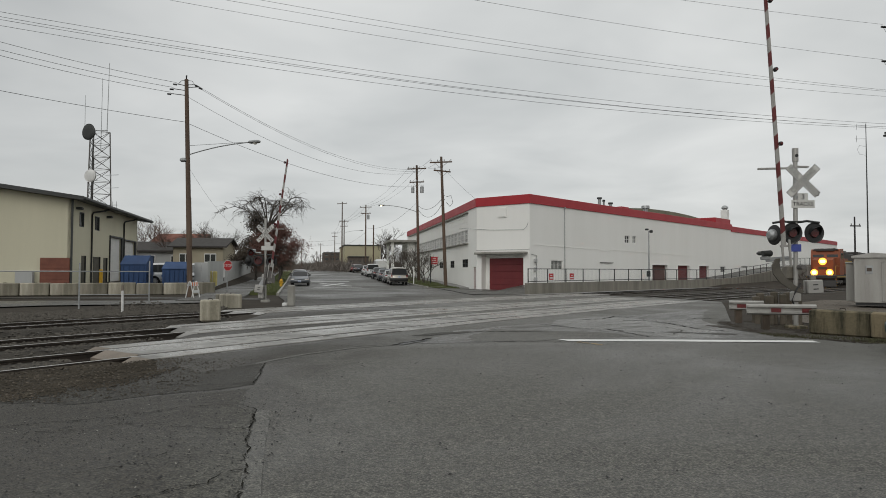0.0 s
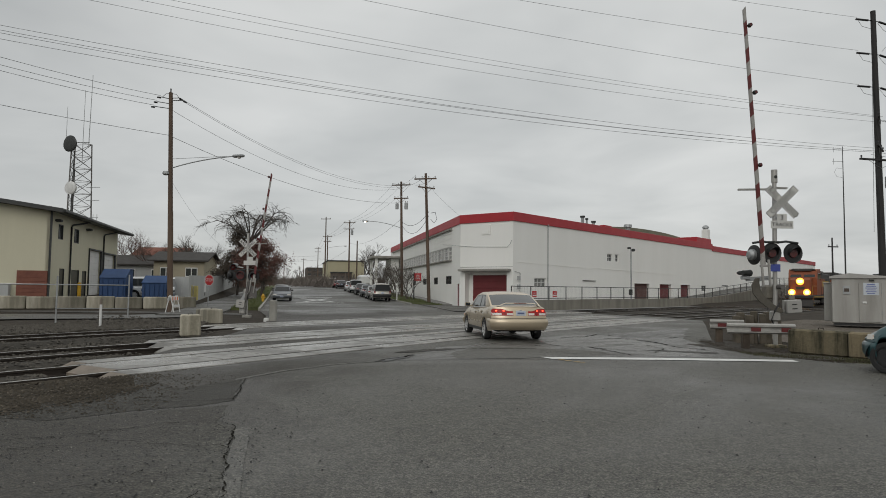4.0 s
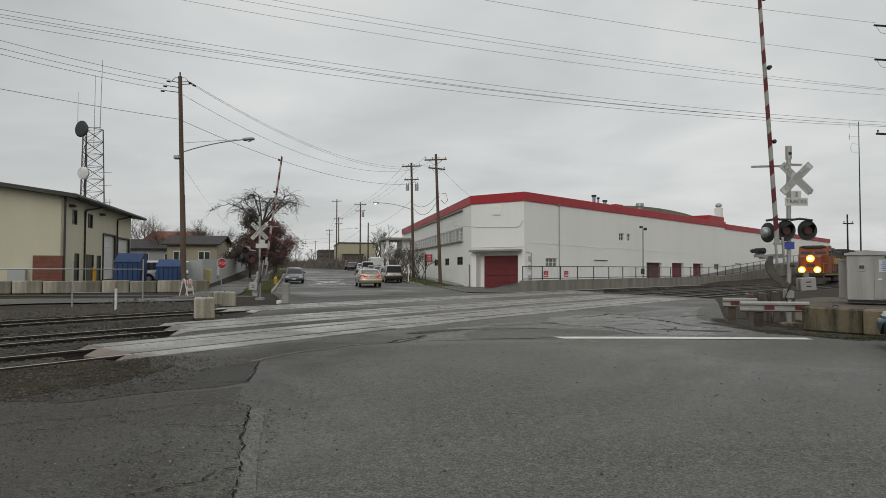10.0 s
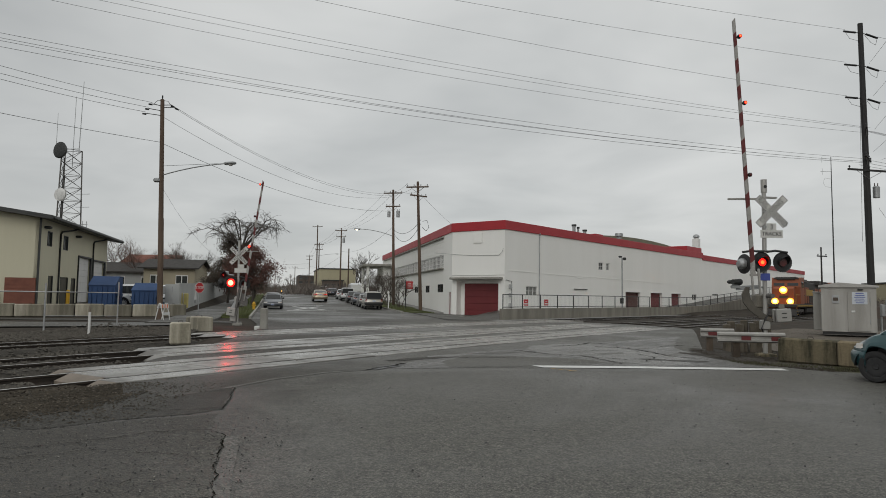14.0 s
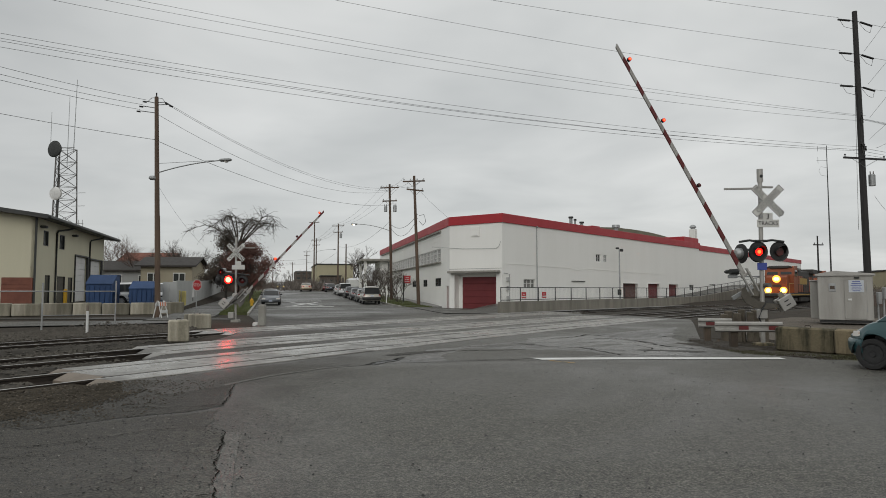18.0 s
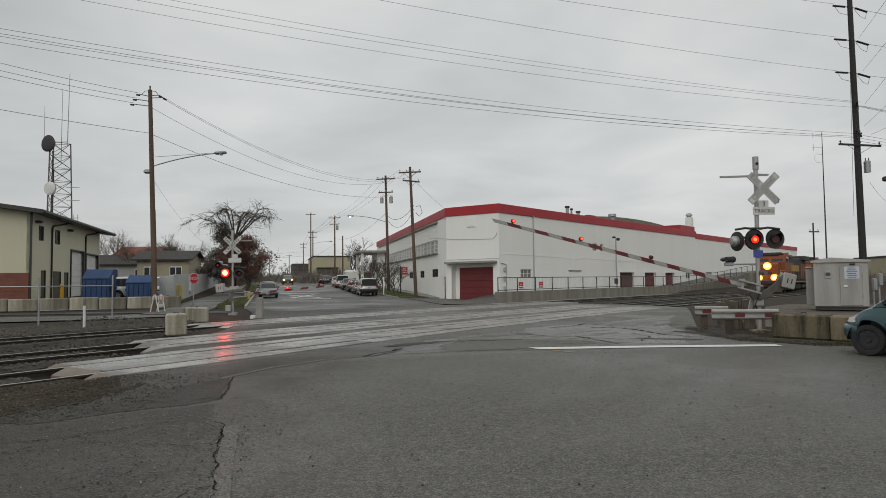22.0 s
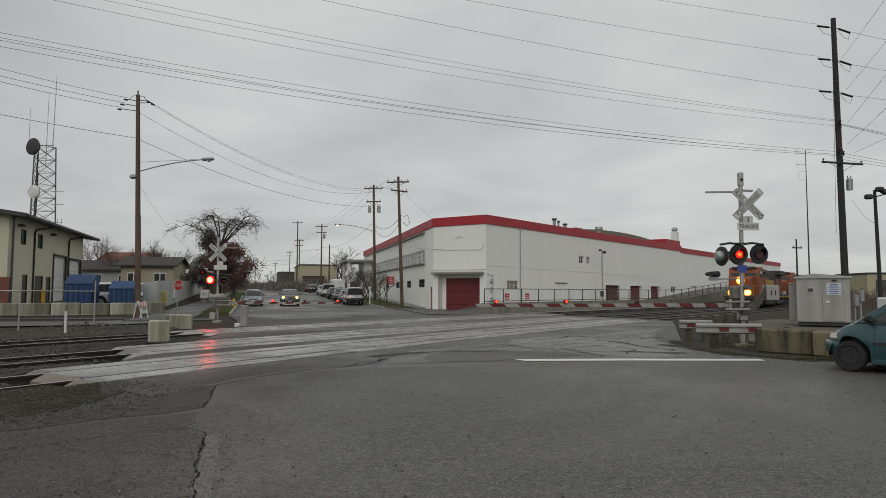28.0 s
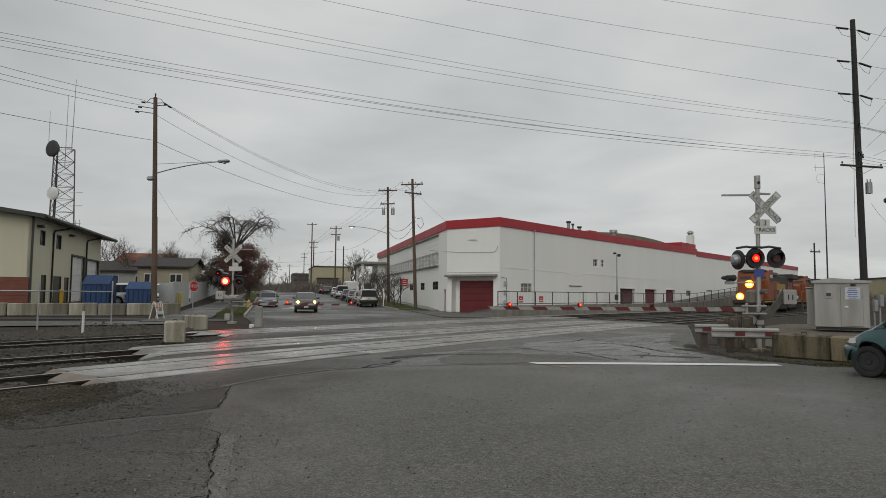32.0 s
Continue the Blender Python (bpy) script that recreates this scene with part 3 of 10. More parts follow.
SV = Vector((SU.y, -SU.x, 0))                                          # to its right side


SU2 = Vector((math.sin(radians(-13.6)), math.cos(radians(-13.6)), 0))  # its course beyond the crossing


def uv(u, v, z=0.0):
    """A place u metres up the street and v to the right of its line."""
    return SU * min(u, 45) + SU2 * max(0, u - 45) + SV * v + Vector((0, 0, z))


RISE = ((-5000, 0.0), (45, 0.0), (65, 0.28), (75, 0.45), (90, 0.9), (110, 1.4), (130, 1.7), (200, 1.95), (475, 2.9), (6000, 2.9))


def rise(x, y):
    """The street climbs gently beyond the tracks."""
    u = x * SU.x + y * SU.y
    v = x * SV.x + y * SV.y
    level = 1 - 0.9 * smooth(10.4, 12.6, v) * (1 - smooth(64, 70, u))    # the garage forecourt stays lower
    return level * float(np.interp(u, [r[0] for r in RISE], [r[1] for r in RISE]))


def smooth(a, b, x):
    t = min(max((x - a) / (b - a), 0), 1)
    return t * t * (3 - 2 * t)


# near rail of the nearest track: heading turns from 33 to 42 degrees and then stays
LINE = []
px_, py_ = -7.1, 10.7
for k in range(0, 1001):
    s_ = k * 0.25
    LINE.append((s_, px_, py_, radians(33 + min(s_ / 25 * 6, 6) + min(max(s_ - 25, 0) / 25 * 3, 3))))
    px_ += 0.25 * math.sin(LINE[-1][3])
    py_ += 0.25 * math.cos(LINE[-1][3])


def rail_point(s, off=0.0, z=0.0):
    """A point s metres along the line and off metres to its left."""
    if s < 0:
        x, y, h = -7.1 + s * math.sin(radians(33)), 10.7 + s * math.cos(radians(33)), radians(33)
    else:
        k = min(s / 0.25, 999)
        a, b, f = LINE[int(k)], LINE[int(k) + 1], k - int(k)
        x, y, h = a[1] + (b[1] - a[1]) * f, a[2] + (b[2] - a[2]) * f, a[3]
    return Vector((x - off * math.cos(h), y + off * math.sin(h), z)), h


LX = np.array([[p[1], p[2]] for p in LINE])
LH = np.array([p[3] for p in LINE])


def off_line(x, y):
    """How far a place lies to the left of the near rail."""
    k = int(np.argmin((LX[:, 0] - x) ** 2 + (LX[:, 1] - y) ** 2))
    h = radians(33) if k == 0 else LH[k]
    return -(x - LX[k, 0]) * math.cos(h) + (y - LX[k, 1]) * math.sin(h)


YARD_A, YARD_B = Vector((-30, 41.6, 0)), Vector((-16.6, 47.0, 0))


def gz(x, y):
    """Height of the open ground."""
    z = -0.05 + rise(x, y)
    if y < 120 and -90 < x < 120:
        o = off_line(x, y)
        v = x * SV.x + y * SV.y
        bed = smooth(-1.5, -1.1, o) * (1 - smooth(11.4, 11.9, o)) * max(1 - smooth(-3.6, -3.2, v), smooth(17.6, 18.0, v))
        z -= 0.17 * bed
        d = (YARD_B - YARD_A).normalized()
        side = -(x - YARD_A.x) * d.y + (y - YARD_A.y) * d.x
        z += 0.55 * smooth(0.2, 1.0, side) * (1 - smooth(-9.5, -8.0, v))
    return z


# ---- ground ----
def axis_lines(lo, hi, step, reach):
    a = list(np.arange(lo, hi + 0.01, step))
    d, out_hi, out_lo = step, [], []
    p = hi
    while p < reach:
        d *= 1.35
        p += d
        out_hi.append(p)
    d, p = step, lo
    while p > -reach:
        d *= 1.35
        p -= d
        out_lo.append(p)
    return out_lo[::-1] + a + out_hi


gx, gy = axis_lines(-40, 45, 0.5, 2600), axis_lines(4, 80, 0.5, 2600)
verts = [(x, y, gz(x, y)) for y in gy for x in gx]
w_ = len(gx)
g = Geo().add(verts, [(j * w_ + i, j * w_ + i + 1, (j + 1) * w_ + i + 1, (j + 1) * w_ + i) for j in range(len(gy) - 1) for i in range(w_ - 1)])
tagged(part("ground", g, "soil", smooth=60), "bare brown damp soil and gravel ground", "ground", kind="structure")


def flat(name, pts, z, material, label, category, kind="structure", follow=False):
    """A level sheet on the plan pts; patches of the road have uneven edges."""
    if name == "road_patch":
        ragged = []
        for (x0, y0), (x1, y1) in zip(pts, pts[1:] + pts[:1]):
            q = math.hypot(x1 - x0, y1 - y0)
            n_ = max(1, int(q / 0.12))
            for k in range(n_):
                x, y = x0 + (x1 - x0) * k / n_, y0 + (y1 - y0) * k / n_
                ragged.append((x + 0.16 * noise.noise(Vector((x * 1.3, y * 1.3, 4.1))) + 0.07 * noise.noise(Vector((x * 6, y * 6, 9.7))),
                               y + 0.16 * noise.noise(Vector((x * 1.3, y * 1.3, 14.1))) + 0.07 * noise.noise(Vector((x * 6, y * 6, 19.7)))))
        pts = ragged
    g = Geo().add([(x, y, z + (rise(x, y) if follow else 0)) for x, y in pts], [tuple(range(len(pts)))])
    return tagged(part(name, g, material, smooth=0), label, category, kind=kind)


def xy(p):
    return (p[0], p[1])


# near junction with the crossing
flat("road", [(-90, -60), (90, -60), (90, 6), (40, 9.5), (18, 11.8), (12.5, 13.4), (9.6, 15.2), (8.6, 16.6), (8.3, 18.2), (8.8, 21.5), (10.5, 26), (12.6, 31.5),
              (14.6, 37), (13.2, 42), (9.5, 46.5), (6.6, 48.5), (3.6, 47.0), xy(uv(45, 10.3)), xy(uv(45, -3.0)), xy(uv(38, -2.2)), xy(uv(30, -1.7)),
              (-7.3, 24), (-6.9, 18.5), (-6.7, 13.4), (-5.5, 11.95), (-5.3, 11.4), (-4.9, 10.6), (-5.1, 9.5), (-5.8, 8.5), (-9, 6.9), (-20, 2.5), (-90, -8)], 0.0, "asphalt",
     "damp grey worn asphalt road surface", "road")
# the street beyond
g = Geo()
us = [45, 50, 55, 60, 65, 70, 75, 82, 90, 100, 110, 120, 130, 150, 200, 300, 400, 475]
pts = [[uv(u, v) for v in (-3.0, 10.3)] for u in us]
vs = [(p.x, p.y, rise(p.x, p.y) + 0.0) for u, r in zip(us, pts) for p in r]
g.add(vs, [(2 * k, 2 * k + 1, 2 * k + 3, 2 * k + 2) for k in range(len(us) - 1)])
tagged(part("street", g, "asphalt_old", smooth=0), "long straight grey asphalt street", "road", kind="structure")
# older, lighter asphalt between the seam and the first track
flat("seam_seal", [(-3.5, 11.35), (-3.0, 12.6), (-2.2, 13.8), (-1.1, 14.63), (-1.1, 14.75), (-2.28, 13.9), (-3.1, 12.68), (-3.6, 11.4)], 0.0064, "asphalt_seam", "pale worn edge of the asphalt overlay", "road")
flat("road_patch", [(-1.0, 14.7), (1.5, 15.4), (2.4, 15.75), (8.2, 15.95), (7.8, 18.2), (7.9, 21.5), (9.4, 25.6), (11, 29.4), (2.6, 20.9), (-0.2, 18.0)],
     0.004, "asphalt_worn", "older pale cracked asphalt strip before the rails", "road")
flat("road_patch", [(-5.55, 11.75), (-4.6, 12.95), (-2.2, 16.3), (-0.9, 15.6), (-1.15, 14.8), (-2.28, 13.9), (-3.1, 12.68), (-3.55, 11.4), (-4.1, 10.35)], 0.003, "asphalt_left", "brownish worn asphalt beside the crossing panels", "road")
flat("road_patch", [(-5.15, 11.7), (-4.1, 10.35), (-3.5, 11.35), (-2.9, 9.3), (-3.56, 8.85), (-4.7, 7.75), (-5.9, 7.9), (-5.75, 8.5), (-5.05, 9.5), (-4.85, 10.6)], 0.004, "asphalt_dirty", "dark dirty patched asphalt area", "road")
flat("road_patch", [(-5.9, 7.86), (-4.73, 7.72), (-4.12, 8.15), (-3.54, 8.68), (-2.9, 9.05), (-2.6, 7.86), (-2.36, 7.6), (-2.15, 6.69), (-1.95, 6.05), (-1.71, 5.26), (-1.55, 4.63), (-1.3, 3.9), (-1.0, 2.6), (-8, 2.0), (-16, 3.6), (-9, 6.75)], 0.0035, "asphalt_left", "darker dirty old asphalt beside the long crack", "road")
flat("seam_seal", [(-2.36, 7.6), (-2.18, 7.0), (-1.96, 6.1), (-1.66, 5.0), (-1.25, 3.6), (-1.08, 3.6), (-1.5, 5.0), (-1.8, 6.1), (-2.02, 7.0), (-2.2, 7.6)], 0.006, "asphalt_seam", "pale sealed seam along the crack", "road")


def crack(pts, w, seed):
    """A jagged dark crack in the asphalt."""
    rnd = random.Random(seed)
    path = []
    for a, b in zip(pts, pts[1:]):
        q = math.hypot(b[0] - a[0], b[1] - a[1])
        n_ = max(4, int(q / max(0.05, 1.5 * w)))
        j_ = 0.35 * q / n_ + 0.2 * w
        for k in range(n_):
            f = k / n_
            bend = 0.06 * noise.noise(Vector((a[0] + f * q * 3, a[1], seed)))
            path.append((a[0] + (b[0] - a[0]) * f + bend + rnd.uniform(-j_, j_), a[1] + (b[1] - a[1]) * f - bend + rnd.uniform(-j_, j_)))
    path.append(pts[-1])
    g = Geo()
    vs = []
    for k, (x, y) in enumerate(path):
        a, b = path[max(k - 1, 0)], path[min(k + 1, len(path) - 1)]
        q = math.hypot(b[0] - a[0], b[1] - a[1]) or 1
        ww = w * rnd.choice((0.3, 0.6, 0.9, 1.2, 1.7)) / 2
        vs += [(x - (b[1] - a[1]) / q * ww, y + (b[0] - a[0]) / q * ww, 0.0145), (x + (b[1] - a[1]) / q * ww, y - (b[0] - a[0]) / q * ww, 0.0145)]
    g.add(vs, [(2 * k, 2 * k + 1, 2 * k + 3, 2 * k + 2) for k in range(len(path) - 1)])
    tagged(part("road_crack", g, "crack", smooth=0), "jagged dark open crack in the asphalt", "crack", kind="structure")


for w_, pts_, sd in ((0.015, [(-3.4, 11.4), (-3.1, 10.2), (-2.95, 9.4)], 1), (0.012, [(-2.95, 9.4), (-3.6, 9.15), (-4.3, 9.2)], 2),
                     (0.012, [(-2.6, 7.86), (-2.36, 7.6), (-2.2, 7.0), (-2.15, 6.69), (-1.95, 6.05), (-1.71, 5.26), (-1.55, 4.63), (-1.3, 3.9)], 3), (0.008, [(-2.28, 7.3), (-2.16, 6.9), (-2.2, 6.6)], 13),
                     (0.009, [(-2.17, 6.7), (-2.56, 6.67), (-3.24, 6.83), (-3.54, 6.82), (-3.75, 6.59), (-4.2, 6.45)], 4),
                     (0.010, [(-2.6, 7.86), (-2.87, 7.85), (-3.21, 7.72), (-3.68, 7.25), (-3.77, 7.1), (-4.08, 6.94), (-4.57, 6.69), (-5.6, 6.4)], 5),
                     (0.010, [(-1.71, 5.27), (-1.83, 5.2), (-1.92, 4.9), (-2.3, 4.6)], 6), (0.006, [(-2.55, 5.77), (-2.65, 5.51), (-2.76, 5.34), (-3.1, 5.1)], 14),
                     (0.006, [(-3.9, 6.3), (-4.3, 5.9), (-4.2, 5.5), (-4.7, 5.2)], 15), (0.006, [(-3.54, 6.82), (-3.6, 7.05), (-3.77, 7.1)], 16)):
    crack(pts_, w_, sd)
crack([(-1.44, 14.44), (-1.09, 15.01), (-0.68, 15.88)], 0.07, 7)


def blotch(x, y, rx, ry, rz, seed, material, label, z):
    """A patch with a ragged outline, such as spilled mud or worn topping."""
    pts_ = []
    for k in range(40):
        a = 2 * math.pi * k / 40
        q = 1 + 0.55 * noise.noise(Vector((math.cos(a) * 1.6, math.sin(a) * 1.6, seed * 7.3))) + 0.3 * noise.noise(Vector((math.cos(a) * 6, math.sin(a) * 6, seed * 3.1)))
        u_, v_ = rx * q * math.cos(a), ry * q * math.sin(a)
        c, s_ = math.cos(radians(rz)), math.sin(radians(rz))
        pts_.append((x + u_ * c - v_ * s_, y + u_ * s_ + v_ * c))
    return flat("road_blotch", pts_, z, material, label, "road")


# mud that runs out over the asphalt by the signal and beside the rails
for k, (x, y, rx, ry, rz) in enumerate(((8.5, 18.6, 0.55, 1.4, 10), (8.8, 20.6, 0.6, 1.3, -10), (9.2, 16.6, 0.9, 0.5, -40), (7.9, 19.6, 0.3, 0.7, 20))):
    blotch(x, y, rx, ry, rz, 11 + k, "mud", "dark mud spread over the asphalt edge", 0.0095 + 0.0006 * k)
blotch(-1.02, 15.15, 0.16, 0.75, -27, 44, "asphalt_patch", "dark broken pothole in the asphalt", 0.0132)
# worn, cracked topping before the rails
flat("road_patch", [(0.23, 16.15), (0.6, 17.66), (1.02, 18.52), (1.8, 18.34), (2.62, 17.98), (3.47, 17.98), (4.02, 17.64), (4.38, 16.69), (3.67, 16.12), (2.76, 15.9), (1.9, 15.5), (0.84, 15.3), (0.39, 15.3)], 0.0062, "asphalt", "dark newer asphalt patch before the rails", "road")
flat("road_patch", [(3.14, 22.25), (4.32, 23.37), (5.68, 23.98), (6.2, 22.81), (6.7, 21.26), (7.15, 19.89), (6.93, 17.97), (6.47, 16.3), (5.45, 16.39), (4.76, 16.99), (4.1, 17.98), (3.36, 19.08), (2.96, 20.32)], 0.0068, "asphalt_pale", "pale wet worn asphalt before the rails", "road")
flat("road_patch", [(6.36, 23.39), (7.49, 23.1), (8.1, 21.76), (7.76, 19.89), (7.22, 18.32), (6.68, 19.08), (6.37, 20.78)], 0.0074, "asphalt_worn", "worn streaked asphalt beside the signal", "road")
for k, (x, y, rx, ry, rz) in enumerate(((5.0, 19.4, 0.28, 0.9, -50), (6.3, 17.6, 0.25, 0.9, 70), (2.2, 19.6, 0.2, 1.0, -60), (-0.3, 17.2, 0.25, 1.1, -52), (3.4, 16.9, 0.2, 0.8, 80))):
    blotch(x, y, rx, ry, rz, 71 + k, "asphalt_dirty" if k % 2 else "asphalt_seam", "worn damp patch before the rails", 0.0082 + 0.0003 * k)
for k, (w_, pts_) in enumerate(((0.07, [(4.01, 22.26), (4.9, 22.81), (5.75, 24.3), (6.02, 23.68)]), (0.06, [(5.47, 22.27), (6.17, 22.01), (6.64, 20.78), (6.72, 19.68), (6.78, 18.88), (7.3, 18.32)]), (0.05, [(4.1, 18.7), (4.72, 17.98), (5.17, 17.64)]),
                                 (0.045, [(2.52, 20.32), (3.36, 19.08), (4.22, 18.51), (4.55, 17.31), (4.74, 16.4)]), (0.06, [(0.67, 17.66), (1.44, 17.82), (2.54, 17.98)]), (0.05, [(-1.55, 21.23), (-0.63, 20.77), (0.43, 20.77)]), (0.06, [(7.8, 22.82), (8.72, 23.4), (9.21, 22.83)]),
                                 (0.03, [(0.3, 15.11), (1.2, 15.3), (2.48, 15.25)]), (0.03, [(3.2, 20.6), (4.4, 20.2), (5.4, 20.8), (6.3, 20.4)]), (0.03, [(5.5, 17.2), (6.2, 18.4), (6.0, 19.6)]))):
    crack(pts_, w_, 50 + k)


# painted marks
def mark(name, pts, material, label, z=0.012, follow=False):
    return flat(name, pts, z, material, label, "road marking", follow=follow)


mark("stop_line", [(2.55, 15.35), (5, 15.42), (8.3, 15.35), (8.35, 15.78), (5, 15.86), (2.35, 15.78)], "line_paint", "solid white painted stop line")
for x_, y_, a_, l_ in ((2.78, 15.0, -25, 0.16), (2.95, 14.85, -30, 0.14), (3.02, 14.7, -10, 0.16), (2.7, 15.14, 5, 0.12)):
    c_, s_ = math.cos(radians(a_)), math.sin(radians(a_))
    mark("survey_mark", [(x_, y_), (x_ + l_ * c_, y_ + l_ * s_), (x_ + l_ * c_ - 0.07 * s_, y_ + l_ * s_ + 0.07 * c_), (x_ - 0.07 * s_, y_ + 0.07 * c_)], "yellow_mark", "faded orange utility mark sprayed on asphalt")


def street_mark(u0, u1, v0, v1, w=None):
    z = 0.014
    if w is None:
        q = [uv(u0, v0), uv(u0, v1), uv(u1, v1), uv(u1, v0)]
    else:
        q = [uv(u0, v0 - w / 2), uv(u0, v0 + w / 2), uv(u1, v1 + w / 2), uv(u1, v1 - w / 2)]
    mark("street_marking", [xy(p) for p in q], "line_paint", "worn white railway warning marking on street", z, True)


street_mark(60, 60.7, -0.4, 3.9)
street_mark(76, 76.7, -0.4, 3.9)
street_mark(63, 72, 0.4, 3.1, 0.42)
street_mark(63, 72, 3.1, 0.4, 0.42)

# ---- railway tracks and the level crossing ----
TRACKS = (0.0, 3.75, 9.2)     # near rails, to the left of the first
RAIL = [(-0.07, -0.17), (0.07, -0.17), (0.07, -0.155), (0.012, -0.13), (0.012, -0.045), (0.036, -0.035), (0.036, 0.0), (-0.036, 0.0), (-0.036, -0.035), (-0.012, -0.045), (-0.012, -0.13), (-0.07, -0.155)]
tie_mesh = Geo().box((0, 0, -0.085), (2.6, 0.23, 0.17), bev=0.015).mesh("tie", M["tie"], 0)
ENDS = []
for k, off in enumerate(TRACKS):
    tr = thing("railway_track", pose(0, 0, 0), "rusty steel rails on dark ballast" if k else "rusty steel rails running into concrete crossing panels", "railway track", "tracks of the crossing", "structure")
    for e in (0, 1.435):
        path = [rail_point(s, off + e, 0.004) for s in [-70 + 5 * i for i in range(14)] + [i * 1.5 for i in range(120)]]
        part("rail", Geo().sweep(RAIL, [p for p, _ in path]), "rail", tr)
        part("rail_head", Geo().sweep([(-0.032, 0.0015), (0.032, 0.0015), (0.028, 0.004), (-0.028, 0.004)], [p for p, _ in path]), "rail_top", tr, "worn shiny running surface")
    # where the road begins and ends along this track
    inside = [s for s in np.arange(-10, 60, 0.25) if -3.4 < (rail_point(s, off + 0.7)[0]).dot(SV) < 17.6]
    s0, s1 = (1.6, 5.4, inside[0])[k], inside[-1]
    ENDS.append((s0, s1))
    for s in [s0 - 0.5 - 0.56 * i for i in range(26)] + [s1 + 0.5 + 0.56 * i for i in range(34)]:
        p, h = rail_point(s, off + 0.72, -0.155)
        part("tie", tie_mesh, None, tr, at=Matrix.Translation(p) @ Matrix.Rotation(-h, 4, "Z"))
    # dark rubber filling beside the rails on the crossing
    fl_ = [s0 + 0.4 + (s1 - s0 - 0.4) * i / 30 for i in range(31)]
    for e, a_, b_ in ((0, -0.112, -0.037), (0, 0.037, 0.128), (1.435, -0.122, -0.037), (1.435, 0.037, 0.112)):
        part("flange_filler", Geo().sweep([(a_, -0.02), (b_, -0.02), (b_, 0.0035), (a_, 0.0035)], [rail_point(s, off + e, 0.002)[0] for s in fl_]), "rubber", tr, "dark rubber filler beside the rail", 0)
    # concrete crossing panels, 2.4 m long
    n_ = int((s1 - s0) / 2.4)
    for cx, w in ((0.72, 1.19), (-0.385, 0.55), (1.82, 0.55)):
        pm = Geo().box((0, 0, -0.09), (w, 2.37, 0.2), bev=0.012).mesh("crossing_panel", M["panel"], 0)
        begin = s0 + 0.4 + ((0.0, -0.25, 0.2), (0.2, -0.5, 0.4), (0.0, 0.0, 0.0))[k][(0.72, -0.385, 1.82).index(cx)]
        for i in range(n_ + 1):
            p, h = rail_point(begin + 2.4 * (i + 0.5), off + cx, 0.008 + 0.004 * ((i * 7 + k) % 3))
            part("crossing_panel", pm, None, tr, at=Matrix.Translation(p) @ Matrix.Rotation(-h, 4, "Z"))
        # sloped end pieces
        low, run = (-0.12, 0.3) if k < 2 else (-0.15, 0.7)
        wm = Geo().add([(-w / 2, 0, 0), (w / 2, 0, 0), (w / 2, -run, low), (-w / 2, -run, low), (-w / 2, 0, -0.2), (w / 2, 0, -0.2), (w / 2, -run, -0.2), (-w / 2, -run, -0.2)],
                       [(3, 2, 1, 0), (4, 5, 6, 7), (0, 1, 5, 4), (1, 2, 6, 5), (2, 3, 7, 6), (3, 0, 4, 7)]).mesh("end_ramp", M["plank" if k == 0 else "panel"], 0)
        p, h = rail_point(begin - 0.02, off + cx, 0.02)
        part("end_ramp", wm, None, tr, "tan sloped end piece of the crossing" if k == 0 else "", at=Matrix.Translation(p) @ Matrix.Rotation(-h, 4, "Z"))


def scatter(name, count, area, size, material, label, seed, flatness=0.6):
    """Loose stones as one mesh; area(rnd) gives a place."""
    rnd = random.Random(seed)
    vs, fs = [], []
    for _ in range(count):
        p = area(rnd)
        if p is None:
            continue
        r = size * rnd.uniform(0.5, 1.4)
        o = len(vs)
        a = rnd.uniform(0, 3.14)
        for k in range(4):
            q = r * rnd.uniform(0.7, 1.2)
            vs.append((p[0] + q * math.cos(a + k * 1.57), p[1] + q * math.sin(a + k * 1.57), p[2] + rnd.uniform(-0.2, 0.3) * r))
        vs.append((p[0], p[1], p[2] + r * flatness))
        fs += [(o, o + 1, o + 4), (o + 1, o + 2, o + 4), (o + 2, o + 3, o + 4), (o + 3, o, o + 4)]
    me = bpy.data.meshes.new(name)
    me.from_pydata(vs, [], fs)
    me.materials.append(M[material])
    return tagged(new(name, me), label, "ballast", kind="stuff")


def bed_area(s_lo, s_hi, o_lo, o_hi):
    def area(rnd):
        s, o = rnd.uniform(s_lo, s_hi), rnd.uniform(o_lo, o_hi)
        p, _ = rail_point(s, o)
        starts = float(np.interp(o, [-1, 2.3, 2.8, 6.2, 8.2, 11.5], [0.9, 1.3, 4.3, 4.9, 10.2, 10.9]))
        if s > starts and -6 < p.dot(SV) < 18.0:
            return None
        top = float(np.interp(o, [-0.95, -0.6, 2.05, 2.4, 2.8, 3.15, 5.75, 6.1, 8.3, 8.65, 11.15, 11.5], [-0.2, -0.085, -0.085, -0.17, -0.17, -0.085, -0.085, -0.2, -0.2, -0.085, -0.085, -0.2]))
        return (p.x, p.y, max(top, gz(p.x, p.y)) + rnd.uniform(-0.01, 0.02))
    return area


